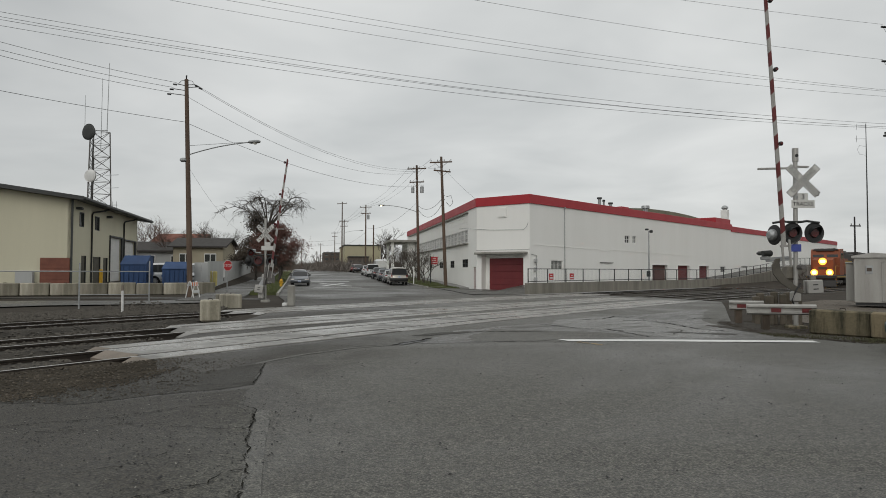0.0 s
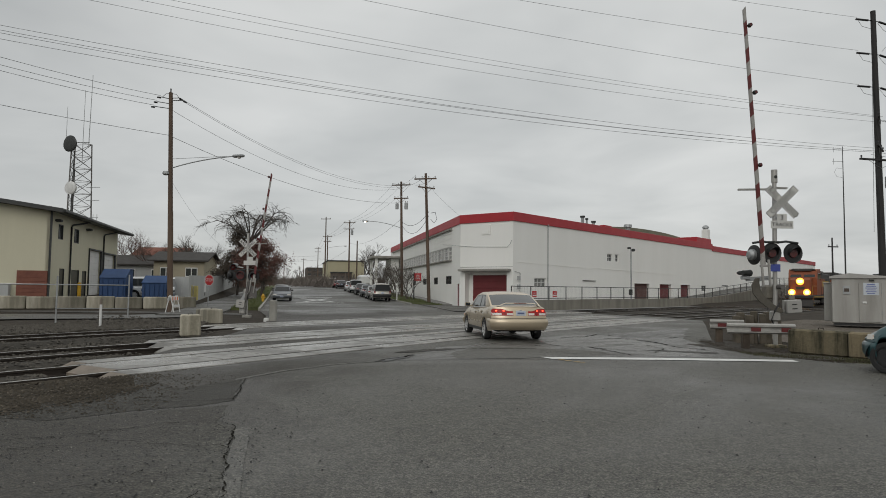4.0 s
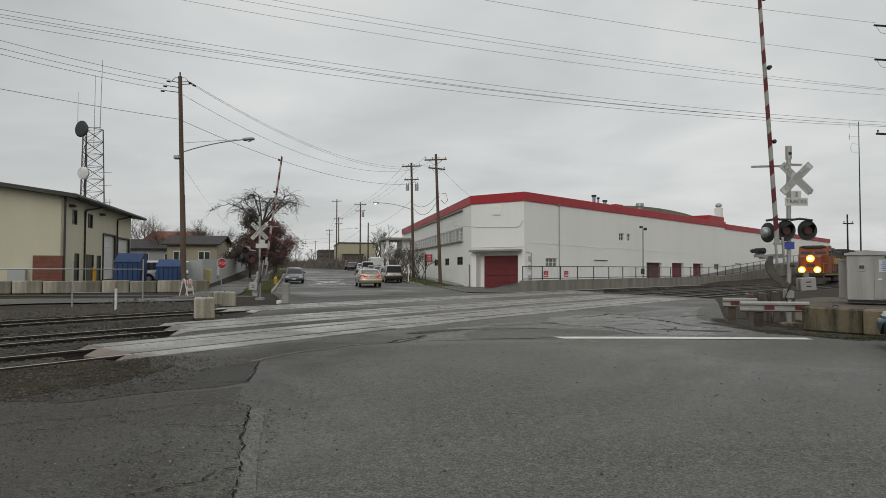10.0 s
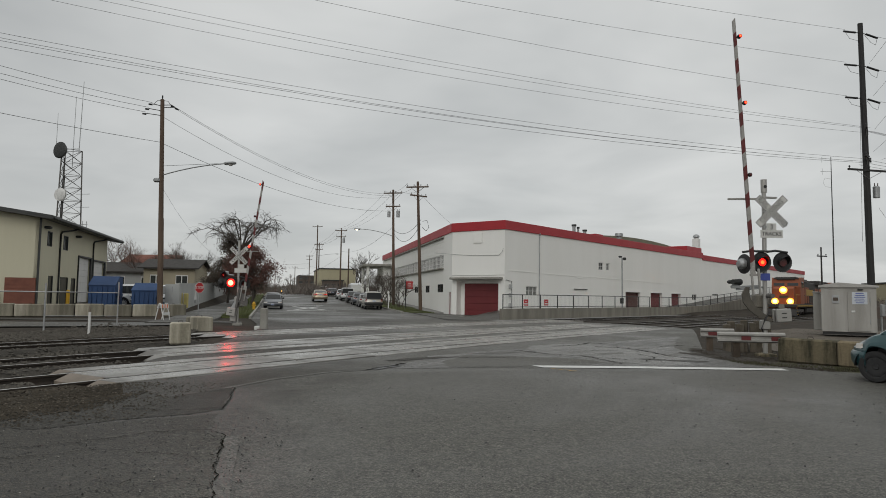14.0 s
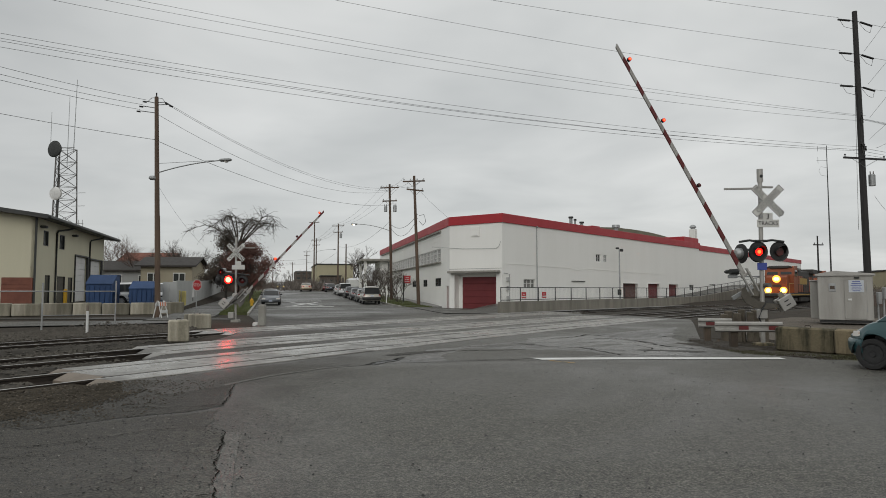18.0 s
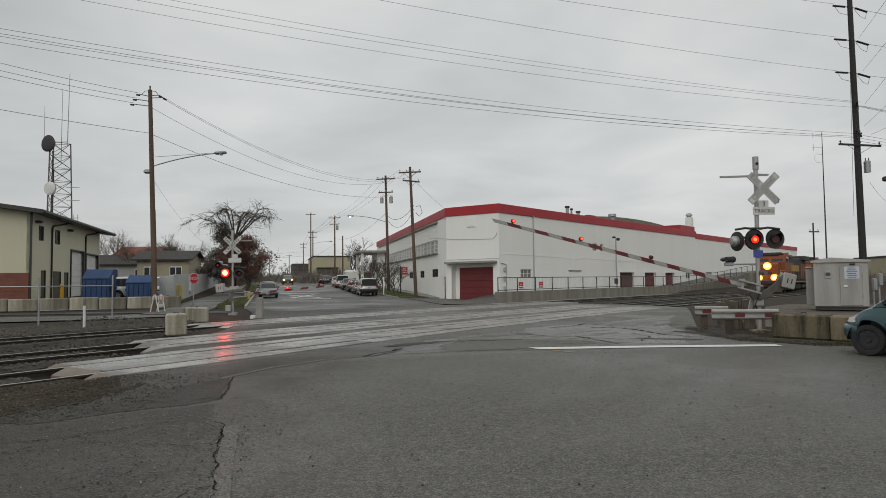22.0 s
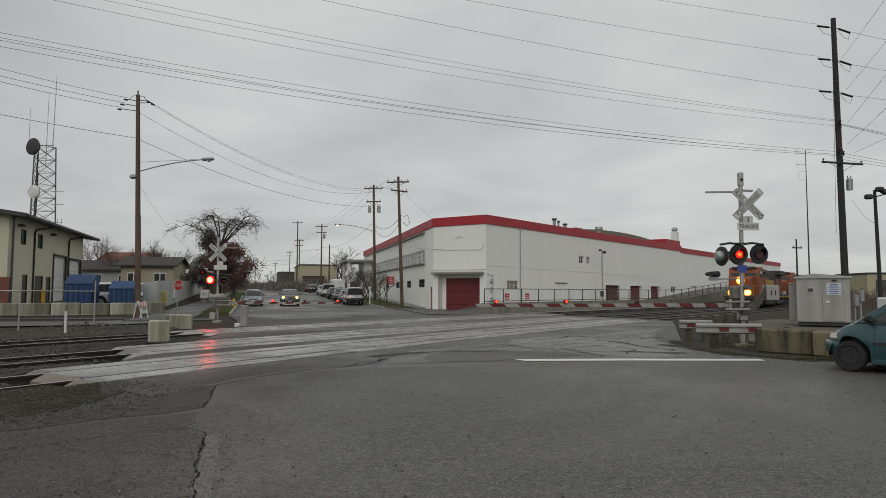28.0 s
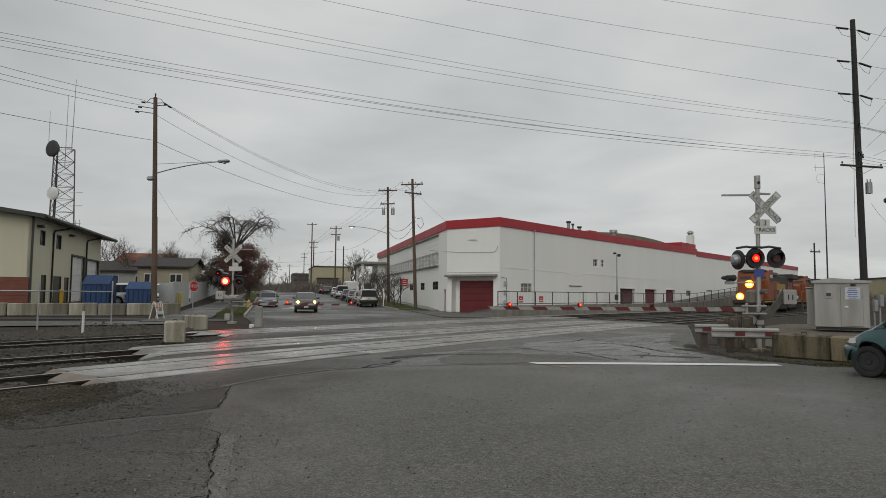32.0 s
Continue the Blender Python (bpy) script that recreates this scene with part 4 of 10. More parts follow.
# beds of dark ballast
for nm, s_lo, s_hi in (("track_bed", -45, 22), ("track_bed", 22, 120)):
    g = Geo()
    ss = np.arange(s_lo, s_hi + 0.1, 1.0)
    for o0, o1, z in ((-0.95, 2.4, -0.085), (2.8, 6.1, -0.085), (8.3, 11.5, -0.085)):
        row = []
        for s in ss:
            a, b = rail_point(s, o0, z - 0.12)[0], rail_point(s, o1, z - 0.12)[0]
            a2, b2 = rail_point(s, o0 + 0.35, z)[0], rail_point(s, o1 - 0.35, z)[0]
            row.append([a, a2, b2, b])
        starts = 1.3 if o0 < 0 else 4.9 if o0 < 5 else 10.9
        keep = [s < starts or all(not -6 < p.dot(SV) < 17.7 for p in r) for s, r in zip(ss, row)]
        for k in range(len(ss) - 1):
            if keep[k] and keep[k + 1]:
                g.add(row[k] + row[k + 1], [(i, i + 1, i + 5, i + 4) for i in range(3)])
    tagged(part(nm, g, "ballast", smooth=0), "dark crushed stone ballast bed", "ballast", kind="structure")
scatter("ballast_stones", 24000, bed_area(-14, 16, -0.6, 11.4), 0.045, "stone", "loose grey crushed ballast stones", 3)
scatter("ballast_stones", 4000, bed_area(22, 60, -1.0, 11.4), 0.06, "stone", "loose grey crushed ballast stones", 4)


g = Geo()
row = [[rail_point(s, o, z)[0] for o, z in ((-0.09, -0.09), (-0.5, -0.03), (-1.4, -0.015), (-2.3, -0.03))] for s in np.arange(-14, 2.4, 0.4)]
g.add([p for r in row for p in r], [(4 * k + i + 1, 4 * k + i, 4 * k + 4 + i, 4 * k + 5 + i) for k in range(len(row) - 1) for i in range(3)])
tagged(part("gravel_shoulder", g, "gravel", smooth=0), "brown gravel shoulder beside the nearest rail", "ground", kind="structure")


def shoulder(rnd):
    s, o = rnd.uniform(-11, 3.2), -0.25 - 2.6 * rnd.random() ** 1.5
    p, _ = rail_point(s, o)
    if p.x > -4.7 or p.y < 5 or (o > -0.68 and s > ENDS[0][0] - 0.36):
        return None
    return (p.x, p.y, (-0.02 if o > -1.9 else 0.0) + 0.012)


scatter("pale_gravel", 1500, shoulder, 0.024, "dirt", "tan pebbles and leaves beside the rails", 15, 0.5)
scatter("shoulder_gravel", 17000, shoulder, 0.024, "gravel", "brown gravel and dead leaves beside the rails", 5, 0.5)


def patch_spill(rnd):
    """Gravel that thins out over the dark patch beside the crossing panels."""
    f = rnd.random() ** 3
    x, y = -5.7 + 1.9 * f + rnd.gauss(0, 0.12), rnd.uniform(7.9, 12.0)
    if y > 11.9 + 1.2 * (x + 5.5) or y < 7.85 + 0.55 * max(0, x + 5.0):
        return None
    return (x, y, 0.009)


scatter("patch_gravel", 2600, patch_spill, 0.017, "gravel", "brown gravel thinly spread over the asphalt", 16, 0.5)
scatter("patch_gravel", 300, patch_spill, 0.017, "dirt", "tan pebbles thinly spread over the asphalt", 17, 0.5)


def spill(rnd):
    """Dirt and pebbles that spill from the bed on to the asphalt."""
    f = rnd.random()
    x = -4.6 - 9.2 * f
    y = float(np.interp(x, [-20, -9, -5.8, -5.1, -4.5], [2.5, 6.9, 8.5, 9.5, 10.8])) - abs(rnd.gauss(0, 0.6)) + 0.3
    return (x, y, 0.009)


scatter("spilled_gravel", 8000, spill, 0.014, "soil", "dark dirt and small pebbles spilled on the asphalt", 6, 0.5)


def mast_dirt(rnd):
    x, y = rnd.uniform(8.3, 14.0), rnd.uniform(16.6, 23.0)
    if y < 16.4 + max(0, 10.2 - x) * 0.7 or x < 8.4 + max(0, y - 19) * 0.15:
        return None
    return (x, y, gz(x, y) + 0.005)


scatter("mast_gravel", 2600, mast_dirt, 0.035, "gravel", "brown gravel and mud round the crossing signal", 7, 0.5)


def edge_dirt(rnd):
    f = rnd.random()
    x = float(np.interp(f, [0, 0.3, 0.5, 1], [9.6, 8.6, 8.35, 8.8])) + abs(rnd.gauss(0, 0.3)) - 0.45
    return (x, 15.2 + 6.3 * f, 0.006)


scatter("edge_gravel", 1500, edge_dirt, 0.022, "soil", "dark mud and pebbles along the edge of the asphalt", 8, 0.5)


# brown dirt lot between the rails and the equipment bungalow, its colour paled for train lamp light
flat("dirt_lot", [(11.2, 20.5), (15, 19.5), (24, 27), (30, 38), (22.5, 41), (16.5, 34.5), (12.2, 27.5)], -0.03, "dirt", "bare brown dirt lot beside the rails, paled for train lamp light", "ground")


def lot_area(rnd):
    x, y = rnd.uniform(11, 27), rnd.uniform(20, 40)
    return (x, y, gz(x, y) + 0.02) if off_line(x, y) < -1.6 else None


scatter("lot_gravel", 3000, lot_area, 0.03, "dirt", "brown pebbles and clods on the dirt lot", 9, 0.5)


def far_ballast(rnd):
    s, o = rnd.uniform(-16, 24), rnd.uniform(10.8, 16.5)
    p, _ = rail_point(s, o)
    if p.dot(SV) > -4.2 or p.y > 37:
        return None
    h = 0.32 * math.exp(-((p.x + 14.9) ** 2 / 5.0 + (p.y - 29.3) ** 2 / 2.5)) + 0.14 * max(0, noise.noise(Vector((p.x * 0.7, p.y * 0.7, 3))))
    return (p.x, p.y, gz(p.x, p.y) + 0.02 + h * rnd.random())


scatter("ballast_heap", 16000, far_ballast, 0.06, "stone", "heaped dark crushed stone beside the rails", 10, 0.8)
# paved way between the yard wall and the rails
flat("path", [(-27, 33), (-22.6, 35.1), (-16.9, 35.6), (-15.4, 38.4), (-13.4, 33.7), (-15.2, 31.9), (-19.4, 30.1), (-21.8, 26.9)], 0.012, "asphalt_old", "grey paved way along the yard wall", "path")


# ---- buildings ----
def wall(name, parent, length, height, thick, openings, material, z0=-0.6, label="", at=None):
    """A wall along local x with real openings (x0, x1, z0, z1); its outer face is y = 0, inside is +y."""
    xs = sorted({0.0, length, *[o[0] for o in openings], *[o[1] for o in openings]})
    zs = sorted({z0, height, *[o[2] for o in openings], *[o[3] for o in openings]})
    g = Geo()
    for za, zb in zip(zs, zs[1:]):
        run = None
        for xa, xb in zip(xs, xs[1:]):
            hole = any(o[0] - 1e-6 < (xa + xb) / 2 < o[1] + 1e-6 and o[2] < (za + zb) / 2 < o[3] for o in openings)
            if not hole:
                run = xa if run is None else run
                last = xb
            if (hole or xb == xs[-1]) and run is not None:
                g.box(((run + last) / 2, thick / 2, (za + zb) / 2), (last - run, thick, zb - za))
                run = None
            if run is None and not hole:
                run = None
    return part(name, g, material, parent, label, smooth=0, at=at)


def facade(origin, bearing):
    """Local x runs along the bearing (degrees to the right of north); +y is to its left."""
    return Matrix.Translation(origin) @ Matrix.Rotation(radians(90 - bearing), 4, "Z")


def window(parent, m, x0, x1, z0, z1, nx, nz, material="window_glass", frame_mat="white_paint", deep=0.12, name="window"):
    """A framed window with glazing bars, set into its opening."""
    f = 0.06
    ring_ = [(x0, z0), (x1, z0), (x1, z1), (x0, z1)]
    inner_ = [(x0 + f, z0 + f), (x1 - f, z0 + f), (x1 - f, z1 - f), (x0 + f, z1 - f)]
    vs = [(x, y, z) for y in (deep - 0.04, deep + 0.04) for q in (ring_, inner_) for x, z in q]
    fs = []
    for i in range(4):
        j = (i + 1) % 4
        fs += [(i, j, 4 + j, 4 + i), (8 + j, 8 + i, 12 + i, 12 + j), (4 + i, 4 + j, 12 + j, 12 + i), (j, i, 8 + i, 8 + j)]
    w = part(name, Geo().add(vs, fs), frame_mat, parent, smooth=0, at=m)
    for i in range(1, nx):
        part("glazing_bar", Geo().box((x0 + (x1 - x0) * i / nx, deep, (z0 + z1) / 2), (0.045, 0.06, z1 - z0 - 2 * f)), frame_mat, w, smooth=0)
    for i in range(1, nz):
        part("glazing_bar", Geo().box(((x0 + x1) / 2, deep, z0 + (z1 - z0) * i / nz), (x1 - x0 - 2 * f, 0.05, 0.04)), frame_mat, w, smooth=0)
    part("pane", Geo().box(((x0 + x1) / 2, deep + 0.05, (z0 + z1) / 2), (x1 - x0 - 0.06, 0.012, z1 - z0 - 0.06)), material, w, smooth=0)
    return w


def roller_door(parent, m, x0, x1, z0, z1, y, material, rows, name="roller_door", label=""):
    h = (z1 - z0) / rows
    d = part(name, Geo().box(((x0 + x1) / 2, y + 0.045, (z0 + z1) / 2), (x1 - x0, 0.03, z1 - z0)), material, parent, label, smooth=0, at=m)
    for k in range(rows):
        part("door_panel", Geo().box(((x0 + x1) / 2, y, z0 + (k + 0.5) * h), (x1 - x0, 0.06, h - 0.02), bev=0.008), material, d, smooth=0)
    return d


A_, B_ = Vector((1.585, 60.3, 0)), Vector((6.09, 57.0, 0))
D1, D2 = Vector((math.sin(radians(-11.7)), math.cos(radians(-11.7)), 0)), Vector((math.sin(radians(41.8)), math.cos(radians(41.8)), 0))
NIN = Vector((-D2.y, D2.x, 0))


def warehouse():
    w = thing("warehouse_building", pose(0, 0, 0), "long white-painted warehouse with a red roof band and red doors", "building")
    # side along the tracks
    m = facade(B_, 41.8)
    doors = [(23.4, 27.3, 0.3, 2.5, "brown_door"), (30.2, 33.6, 0.3, 2.5, "red_door"), (36.6, 39.7, 0.3, 2.5, "red_door")]
    wins = [(43.9, 45.7, 1.7, 2.5, 2, 1), (3.3, 5.2, 1.9, 2.7, 3, 2), (17.1, 18.2, 4.76, 5.57, 2, 2), (18.85, 19.65, 4.78, 5.58, 2, 2)]
    wall("wall", w, 108, 7.65, 0.35, [d[:4] for d in doors] + [v[:4] for v in wins], "white_wall", at=m)
    for x0, x1, z0, z1, mt in doors:
        roller_door(w, m, x0, x1, z0, z1, 0.3, mt, 9, "door")
        g = Geo().box((x0 - 0.06, 0.0, 1.25), (0.12, 0.1, 2.5)).box((x1 + 0.06, 0.0, 1.25), (0.12, 0.1, 2.5)).box(((x0 + x1) / 2, 0.0, z1 + 0.06), (x1 - x0, 0.1, 0.12))
        part("door_frame", g, "white_wall", w, smooth=0, at=m)
    for x0, x1, z0, z1, nx, nz in wins:
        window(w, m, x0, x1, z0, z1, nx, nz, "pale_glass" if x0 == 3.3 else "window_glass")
    part("roof_band", Geo().box((24, -0.04, 8.03), (48.2, 0.12, 0.8), bev=0.02), "red_trim", w, "red-painted metal band", 0, m)
    part("roof_band", Geo().box((78, -0.04, 7.78), (60, 0.12, 0.75), bev=0.02), "red_trim", w, "red-painted metal band", 0, m)
    part("parapet", Geo().box((45.1, 3.0, 8.55), (5.4, 6.0, 1.05), bev=0.03), "red_trim", w, "raised red parapet block", 0, m)
    part("parapet", Geo().box((35, 3.0, 8.6), (17, 0.3, 0.5), bev=0.02), "red_trim", w, "", 0, m)
    part("parapet", Geo().box((17.5, 0.4, 8.5), (1.6, 0.6, 0.25), bev=0.02), "red_trim", w, "", 0, m)
    part("downpipe", Geo().cyl((5.45, -0.07, 0.3), (5.45, -0.07, 7.6), 0.04).box((5.45, -0.1, 7.6), (0.16, 0.14, 0.2), bev=0.02), "galv", w, "grey downpipe with hopper", 35, m)
    part("conduit", Geo().tube([(0.6, -0.03, 4.05), (12, -0.03, 3.9), (12.4, -0.03, 3.75), (13.5, -0.03, 3.75), (14, -0.03, 3.95), (36, -0.03, 3.7)], 0.012), "white_wall", w, at=m)
    part("sill_bar", Geo().box((13.2, -0.05, 2.62), (2.6, 0.1, 0.06)), "dark_trim", w, smooth=0, at=m)
    part("sill_bar", Geo().box((53, -0.05, 2.6), (2.2, 0.1, 0.06)), "dark_trim", w, smooth=0, at=m)
    for z in (1.0, 1.9, 2.65):
        part("meter_box", Geo().box((0.75, -0.09, z), (0.32, 0.18, 0.36), bev=0.02), "grey_wall", w, smooth=0, at=m)
    part("conduit", Geo().tube([(1.0, -0.04, 0.3), (1.0, -0.04, 3.1), (0.2, -0.04, 3.2)], 0.02), "dark_trim", w, at=m)
    # chamfered corner with the garage
    ch = (B_ - A_)
    clen = ch.length
    m2 = facade(A_, math.degrees(math.atan2(ch.x, ch.y)))
    wall("wall", w, clen, 7.65, 0.35, [(0.54, 4.95, -0.6, 3.13)], "white_wall", at=m2)
    part("roof_band", Geo().box((clen / 2, -0.04, 8.03), (clen + 0.05, 0.12, 0.8), bev=0.02), "red_trim", w, "red-painted metal band", 0, m2)
    part("garage_reveal", Geo().box((0.37, 0.9, 1.25), (0.34, 1.1, 3.8)).box((5.12, 0.9, 1.25), (0.34, 1.1, 3.8)).box((2.75, 0.9, 3.3), (4.4, 1.1, 0.3)), "white_wall", w, smooth=0, at=m2)
    roller_door(w, m2, 0.95, 4.95, -0.1, 2.9, 0.75, "red_door", 5, "garage_door", "dark red sectional garage door")
    part("garage_header", Geo().box((2.75, 0.85, 3.05), (4.4, 0.2, 0.3)).box((0.74, 0.85, 1.3), (0.4, 0.2, 3.6)), "white_wall", w, smooth=0, at=m2)
    part("canopy", Geo().box((2.75, -0.25, 3.33), (5.3, 0.7, 0.2), bev=0.03), "concrete", w, "weathered concrete door canopy", 0, m2)
    part("vent", Geo().box((2.8, -0.03, 6.95), (0.95, 0.08, 0.9), bev=0.02).box((2.8, -0.06, 6.75), (0.6, 0.08, 0.3)).box((2.8, -0.06, 7.15), (0.7, 0.05, 0.04)), "white_wall", w, smooth=0, at=m2)
    part("conduit", Geo().tube([(-2.0, -0.03, 5.75), (1.5, -0.03, 5.45), (5.0, -0.03, 5.35), (5.3, -0.03, 5.6), (5.45, -0.03, 5.95)], 0.02), "grey_wall", w, at=m2)
    part("conduit", Geo().tube([(0.0, -0.03, 3.62), (clen, -0.03, 3.62)], 0.02), "grey_wall", w, at=m2)
    # side along the street
    L1 = 51.0
    m3 = facade(A_ + D1 * L1, 180 - 11.7)
    s = lambda a, b: (L1 - b, L1 - a)
    band = (*s(3.7, 48), 4.5, 7.3)
    low = [(*s(3.7, 6.3), 2.1, 2.9), (*s(10.5, 12.7), 2.1, 2.85), (*s(17.3, 19.6), 2.1, 2.8), (*s(25, 27.2), 2.1, 2.8)]
    side_door = (*s(0.45, 1.25), -0.1, 2.1)
    wall("wall", w, L1, 7.65, 0.35, [band] + low + [side_door], "white_wall", at=m3)
    part("roof_band", Geo().box((L1 / 2, -0.04, 8.03), (L1, 0.12, 0.8), bev=0.02), "red_trim", w, "red-painted metal band", 0, m3)
    part("side_door", Geo().box(((side_door[0] + side_door[1]) / 2, 0.12, 1.0), (0.8, 0.06, 2.2), bev=0.01), "red_door", w, smooth=0, at=m3)
    for x0, x1, z0, z1 in low:
        window(w, m3, x0, x1, z0, z1, 2, 2, "window_glass", "dark_trim", 0.06)
    x = s(3.7, 48)[0]
    k = 0
    while x < s(3.7, 48)[1] - 1.0:
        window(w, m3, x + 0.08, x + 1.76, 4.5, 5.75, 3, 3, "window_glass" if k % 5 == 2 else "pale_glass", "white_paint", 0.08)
        x += 1.845
        k += 1
    for k in range(6):
        part("siding_board", Geo().box((L1 - 25.85, 0.07 - 0.01 * (k % 2), 5.9 + 0.25 * k), (44.3, 0.12, 0.235)), "white_wall", w, smooth=0, at=m3)
    part("window_sill", Geo().box((L1 - 25.85, -0.1, 4.42), (44.6, 0.34, 0.14), bev=0.02), "concrete", w, "weathered concrete sill", 0, m3)
    part("eave", Geo().box((L1 - 25.85, -0.02, 7.45), (44.6, 0.4, 0.16), bev=0.02), "concrete", w, smooth=0, at=m3)
    # roofs
    inner = [A_ + Vector((0, 0, 0)), B_, B_ + D2 * 108, B_ + D2 * 108 + NIN * 60, A_ + D1 * L1 + D2 * 30, A_ + D1 * L1]
    c = sum(inner, Vector()) / len(inner)
    part("roof", Geo().prism([xy(p + (c - p) * 0.008) for p in inner], 7.5, 7.72), "roof_shingle", w, smooth=0)
    back = Geo()
    back.box((0, 0, 3.7), (0.3, 60, 8.0))
    part("wall", back, "white_wall", w, smooth=0, at=facade(B_ + D2 * 107.8 + NIN * 30.3, 41.8))
    g = Geo()
    arch = [(29.0 * math.cos(a), 9.2 + 3.6 * math.sin(a)) for a in [math.pi * k / 24 for k in range(25)]] + [(-29, 7.6), (29, 7.6)]
    g.slab(arch, 18, 50)
    part("barrel_roof", g, "roof_green", w, "low mossy curved roof", 20, facade(B_ + D2 * 68, 41.8))
    # roof outlets
    g = Geo().box((0, 0, 9.975), (1.0, 1.0, 3.75), bev=0.03)
    ch_ = part("chimney", g, "white_wall", w, "white roof vent stack", 0, facade(B_ + D2 * 62.3 + NIN * 6, 41.8))
    part("cowl", Geo().cyl((0, 0, 11.75), (0, 0, 12.1), 0.35, 0.4, 14).dome((0, 0, 12.1), 0.55, 0.5), "galv", ch_)
    for ds, top, r in ((22.4, 10.3, 0.2), (23.4, 10.1, 0.12), (25.0, 9.9, 0.2)):
        p = B_ + D2 * ds + NIN * 6
        q = part("flue", Geo().cyl((p.x, p.y, 7.6), (p.x, p.y, top), r, r, 10), "galv", w)
        part("cap", Geo().cyl((p.x, p.y, top), (p.x, p.y, top + 0.2), r * 1.5, r * 1.5, 10), "dark_trim", q)
    p = B_ + D2 * 42.4 + NIN * 10
    part("roof_vent", Geo().cyl((p.x, p.y, 7.6), (p.x, p.y, 10.9), 0.32, 0.32, 12).cyl((p.x, p.y, 10.9), (p.x, p.y, 11.3), 0.6, 0.55, 12), "galv", w)
    # entrance canopy on the street
    cn = thing("entrance_canopy", facade(A_ + D1 * 44, 180 - 11.7), "grey flat concrete entrance canopy on posts", "canopy")
    part("canopy_slab", Geo().box((0, -2.2, 6.3), (9, 4.2, 0.36), bev=0.05), "concrete", cn, smooth=0)
    for x in (-3.8, 3.8):
        part("post", Geo().box((x, -3.6, 3.06), (0.4, 0.4, 6.12), bev=0.03), "white_wall", cn, smooth=0)
    part("entrance_block", Geo().box((0, -0.7, 3.06), (7, 1.2, 6.12)), "white_wall", cn, smooth=0)


def service_building():
    """Beige metal-clad building with roller doors."""
    b = thing("service_building", pose(0, 0, 0), "beige two-storey metal-clad building with a dark eave", "building")
    C = Vector((-27.6, 46.0, 0))
    L = 19.3
    m = facade(C, -14)          # +y is to the left, which is inside here
    op = [(1.5, 2.65, 4.9, 6.0), (5.3, 6.6, 4.87, 6.0), (2.15, 3.2, 0.3, 2.78), (5.0, 6.95, 0.3, 2.76), (7.85, 9.0, 0.3, 2.73), (9.5, 13.4, 0.3, 4.66), (14.25, 18.5, 0.3, 4.56)]
    # mirror the wall so that its outer face looks at the street
    wall("wall", b, L, 6.8, 0.3, op, "beige", at=m)
    for x0, x1, z0, z1 in op[:2]:
        window(b, m, x0, x1, z0, z1, 2, 1, "window_glass", "dark_trim", 0.05)
    for x0, x1, z0, z1 in op[2:5]:
        d = part("door", Geo().box(((x0 + x1) / 2, 0.1, (z0 + z1) / 2), (x1 - x0 - 0.1, 0.06, z1 - z0 - 0.05), bev=0.01), mat("olive_door", (0.09, 0.085, 0.06), (0.07, 0.065, 0.05), 0.6), b, smooth=0, at=m)
        for xj in (x0 + 0.03, x1 - 0.03):
            part("door_jamb", Geo().box((xj, 0.05, (z0 + z1) / 2), (0.07, 0.14, z1 - z0)), "dark_trim", b, smooth=0, at=m)
    for x0, x1, z0, z1 in op[5:]:
        roller_door(b, m, x0 + 0.1, x1 - 0.1, z0, z1 - 0.1, 0.16, "white_paint", 8, "roller_door", "white sectional roller door")
        g = Geo().box((x0 + 0.03, -0.02, (z0 + z1) / 2), (0.12, 0.16, z1 - z0)).box((x1 + 0.2, -0.02, (z0 + z1) / 2), (0.45, 0.14, z1 - z0)).box(((x0 + x1) / 2, -0.02, z1 - 0.03), (x1 - x0, 0.15, 0.12))
        part("door_frame", g, "dark_trim", b, smooth=0, at=m)
    for x in (4.35, 14.0):
        part("downpipe", Geo().tube([(x + 2.6, -0.75, 6.72), (x + 1.6, -0.5, 6.45), (x + 0.25, -0.1, 6.2), (x, -0.08, 6.0), (x, -0.08, 0.5)], 0.07), "dark_trim", b, at=m)
    part("corner_trim", Geo().box((0.03, 0.03, 3.4), (0.12, 0.12, 6.9)), "dark_trim", b, smooth=0, at=m)
    for x in (0.9, 8.7):
        part("wall_lamp", Geo().box((x, -0.2, 6.18), (0.5, 0.4, 0.18), bev=0.04), "dark_trim", b, at=m)
    # end wall with a shallow gable
    W = 24.0
    mf = facade(C - Vector((math.cos(radians(14)), math.sin(radians(14)), 0)) * W, 90 - 14)
    prof = [(0, -0.6), (W, -0.6), (W, 6.75), (W / 2, 6.75 + 0.14 * W / 2), (0, 6.75)]
    part("wall", Geo().slab(prof, 0.0, 0.3), "beige", b, smooth=0, at=mf)
    part("brick_base", Geo().box((W - 1.05, -0.04, 1.2), (1.9, 0.1, 2.66)), "brick", b, "brown brick-faced base", 0, mf)
    for k in range(10):
        part("brick_course", Geo().box((W - 1.05, -0.095, 0.1 + 0.26 * k), (1.88, 0.02, 0.235), bev=0.004), "brick", b, smooth=0, at=mf)
    part("meter_cabinet", Geo().box((W - 2.9, -0.2, 0.9), (1.1, 0.4, 1.4), bev=0.02), "grey_wall", b, smooth=0, at=mf)
    # roof with overhanging eaves
    roof = [(W + 0.95, 6.62), (W / 2, 6.62 + 0.14 * (W / 2 + 0.95)), (-0.95, 6.62), (-0.95, 6.9), (W / 2, 6.9 + 0.14 * (W / 2 + 0.95)), (W + 0.95, 6.9)]
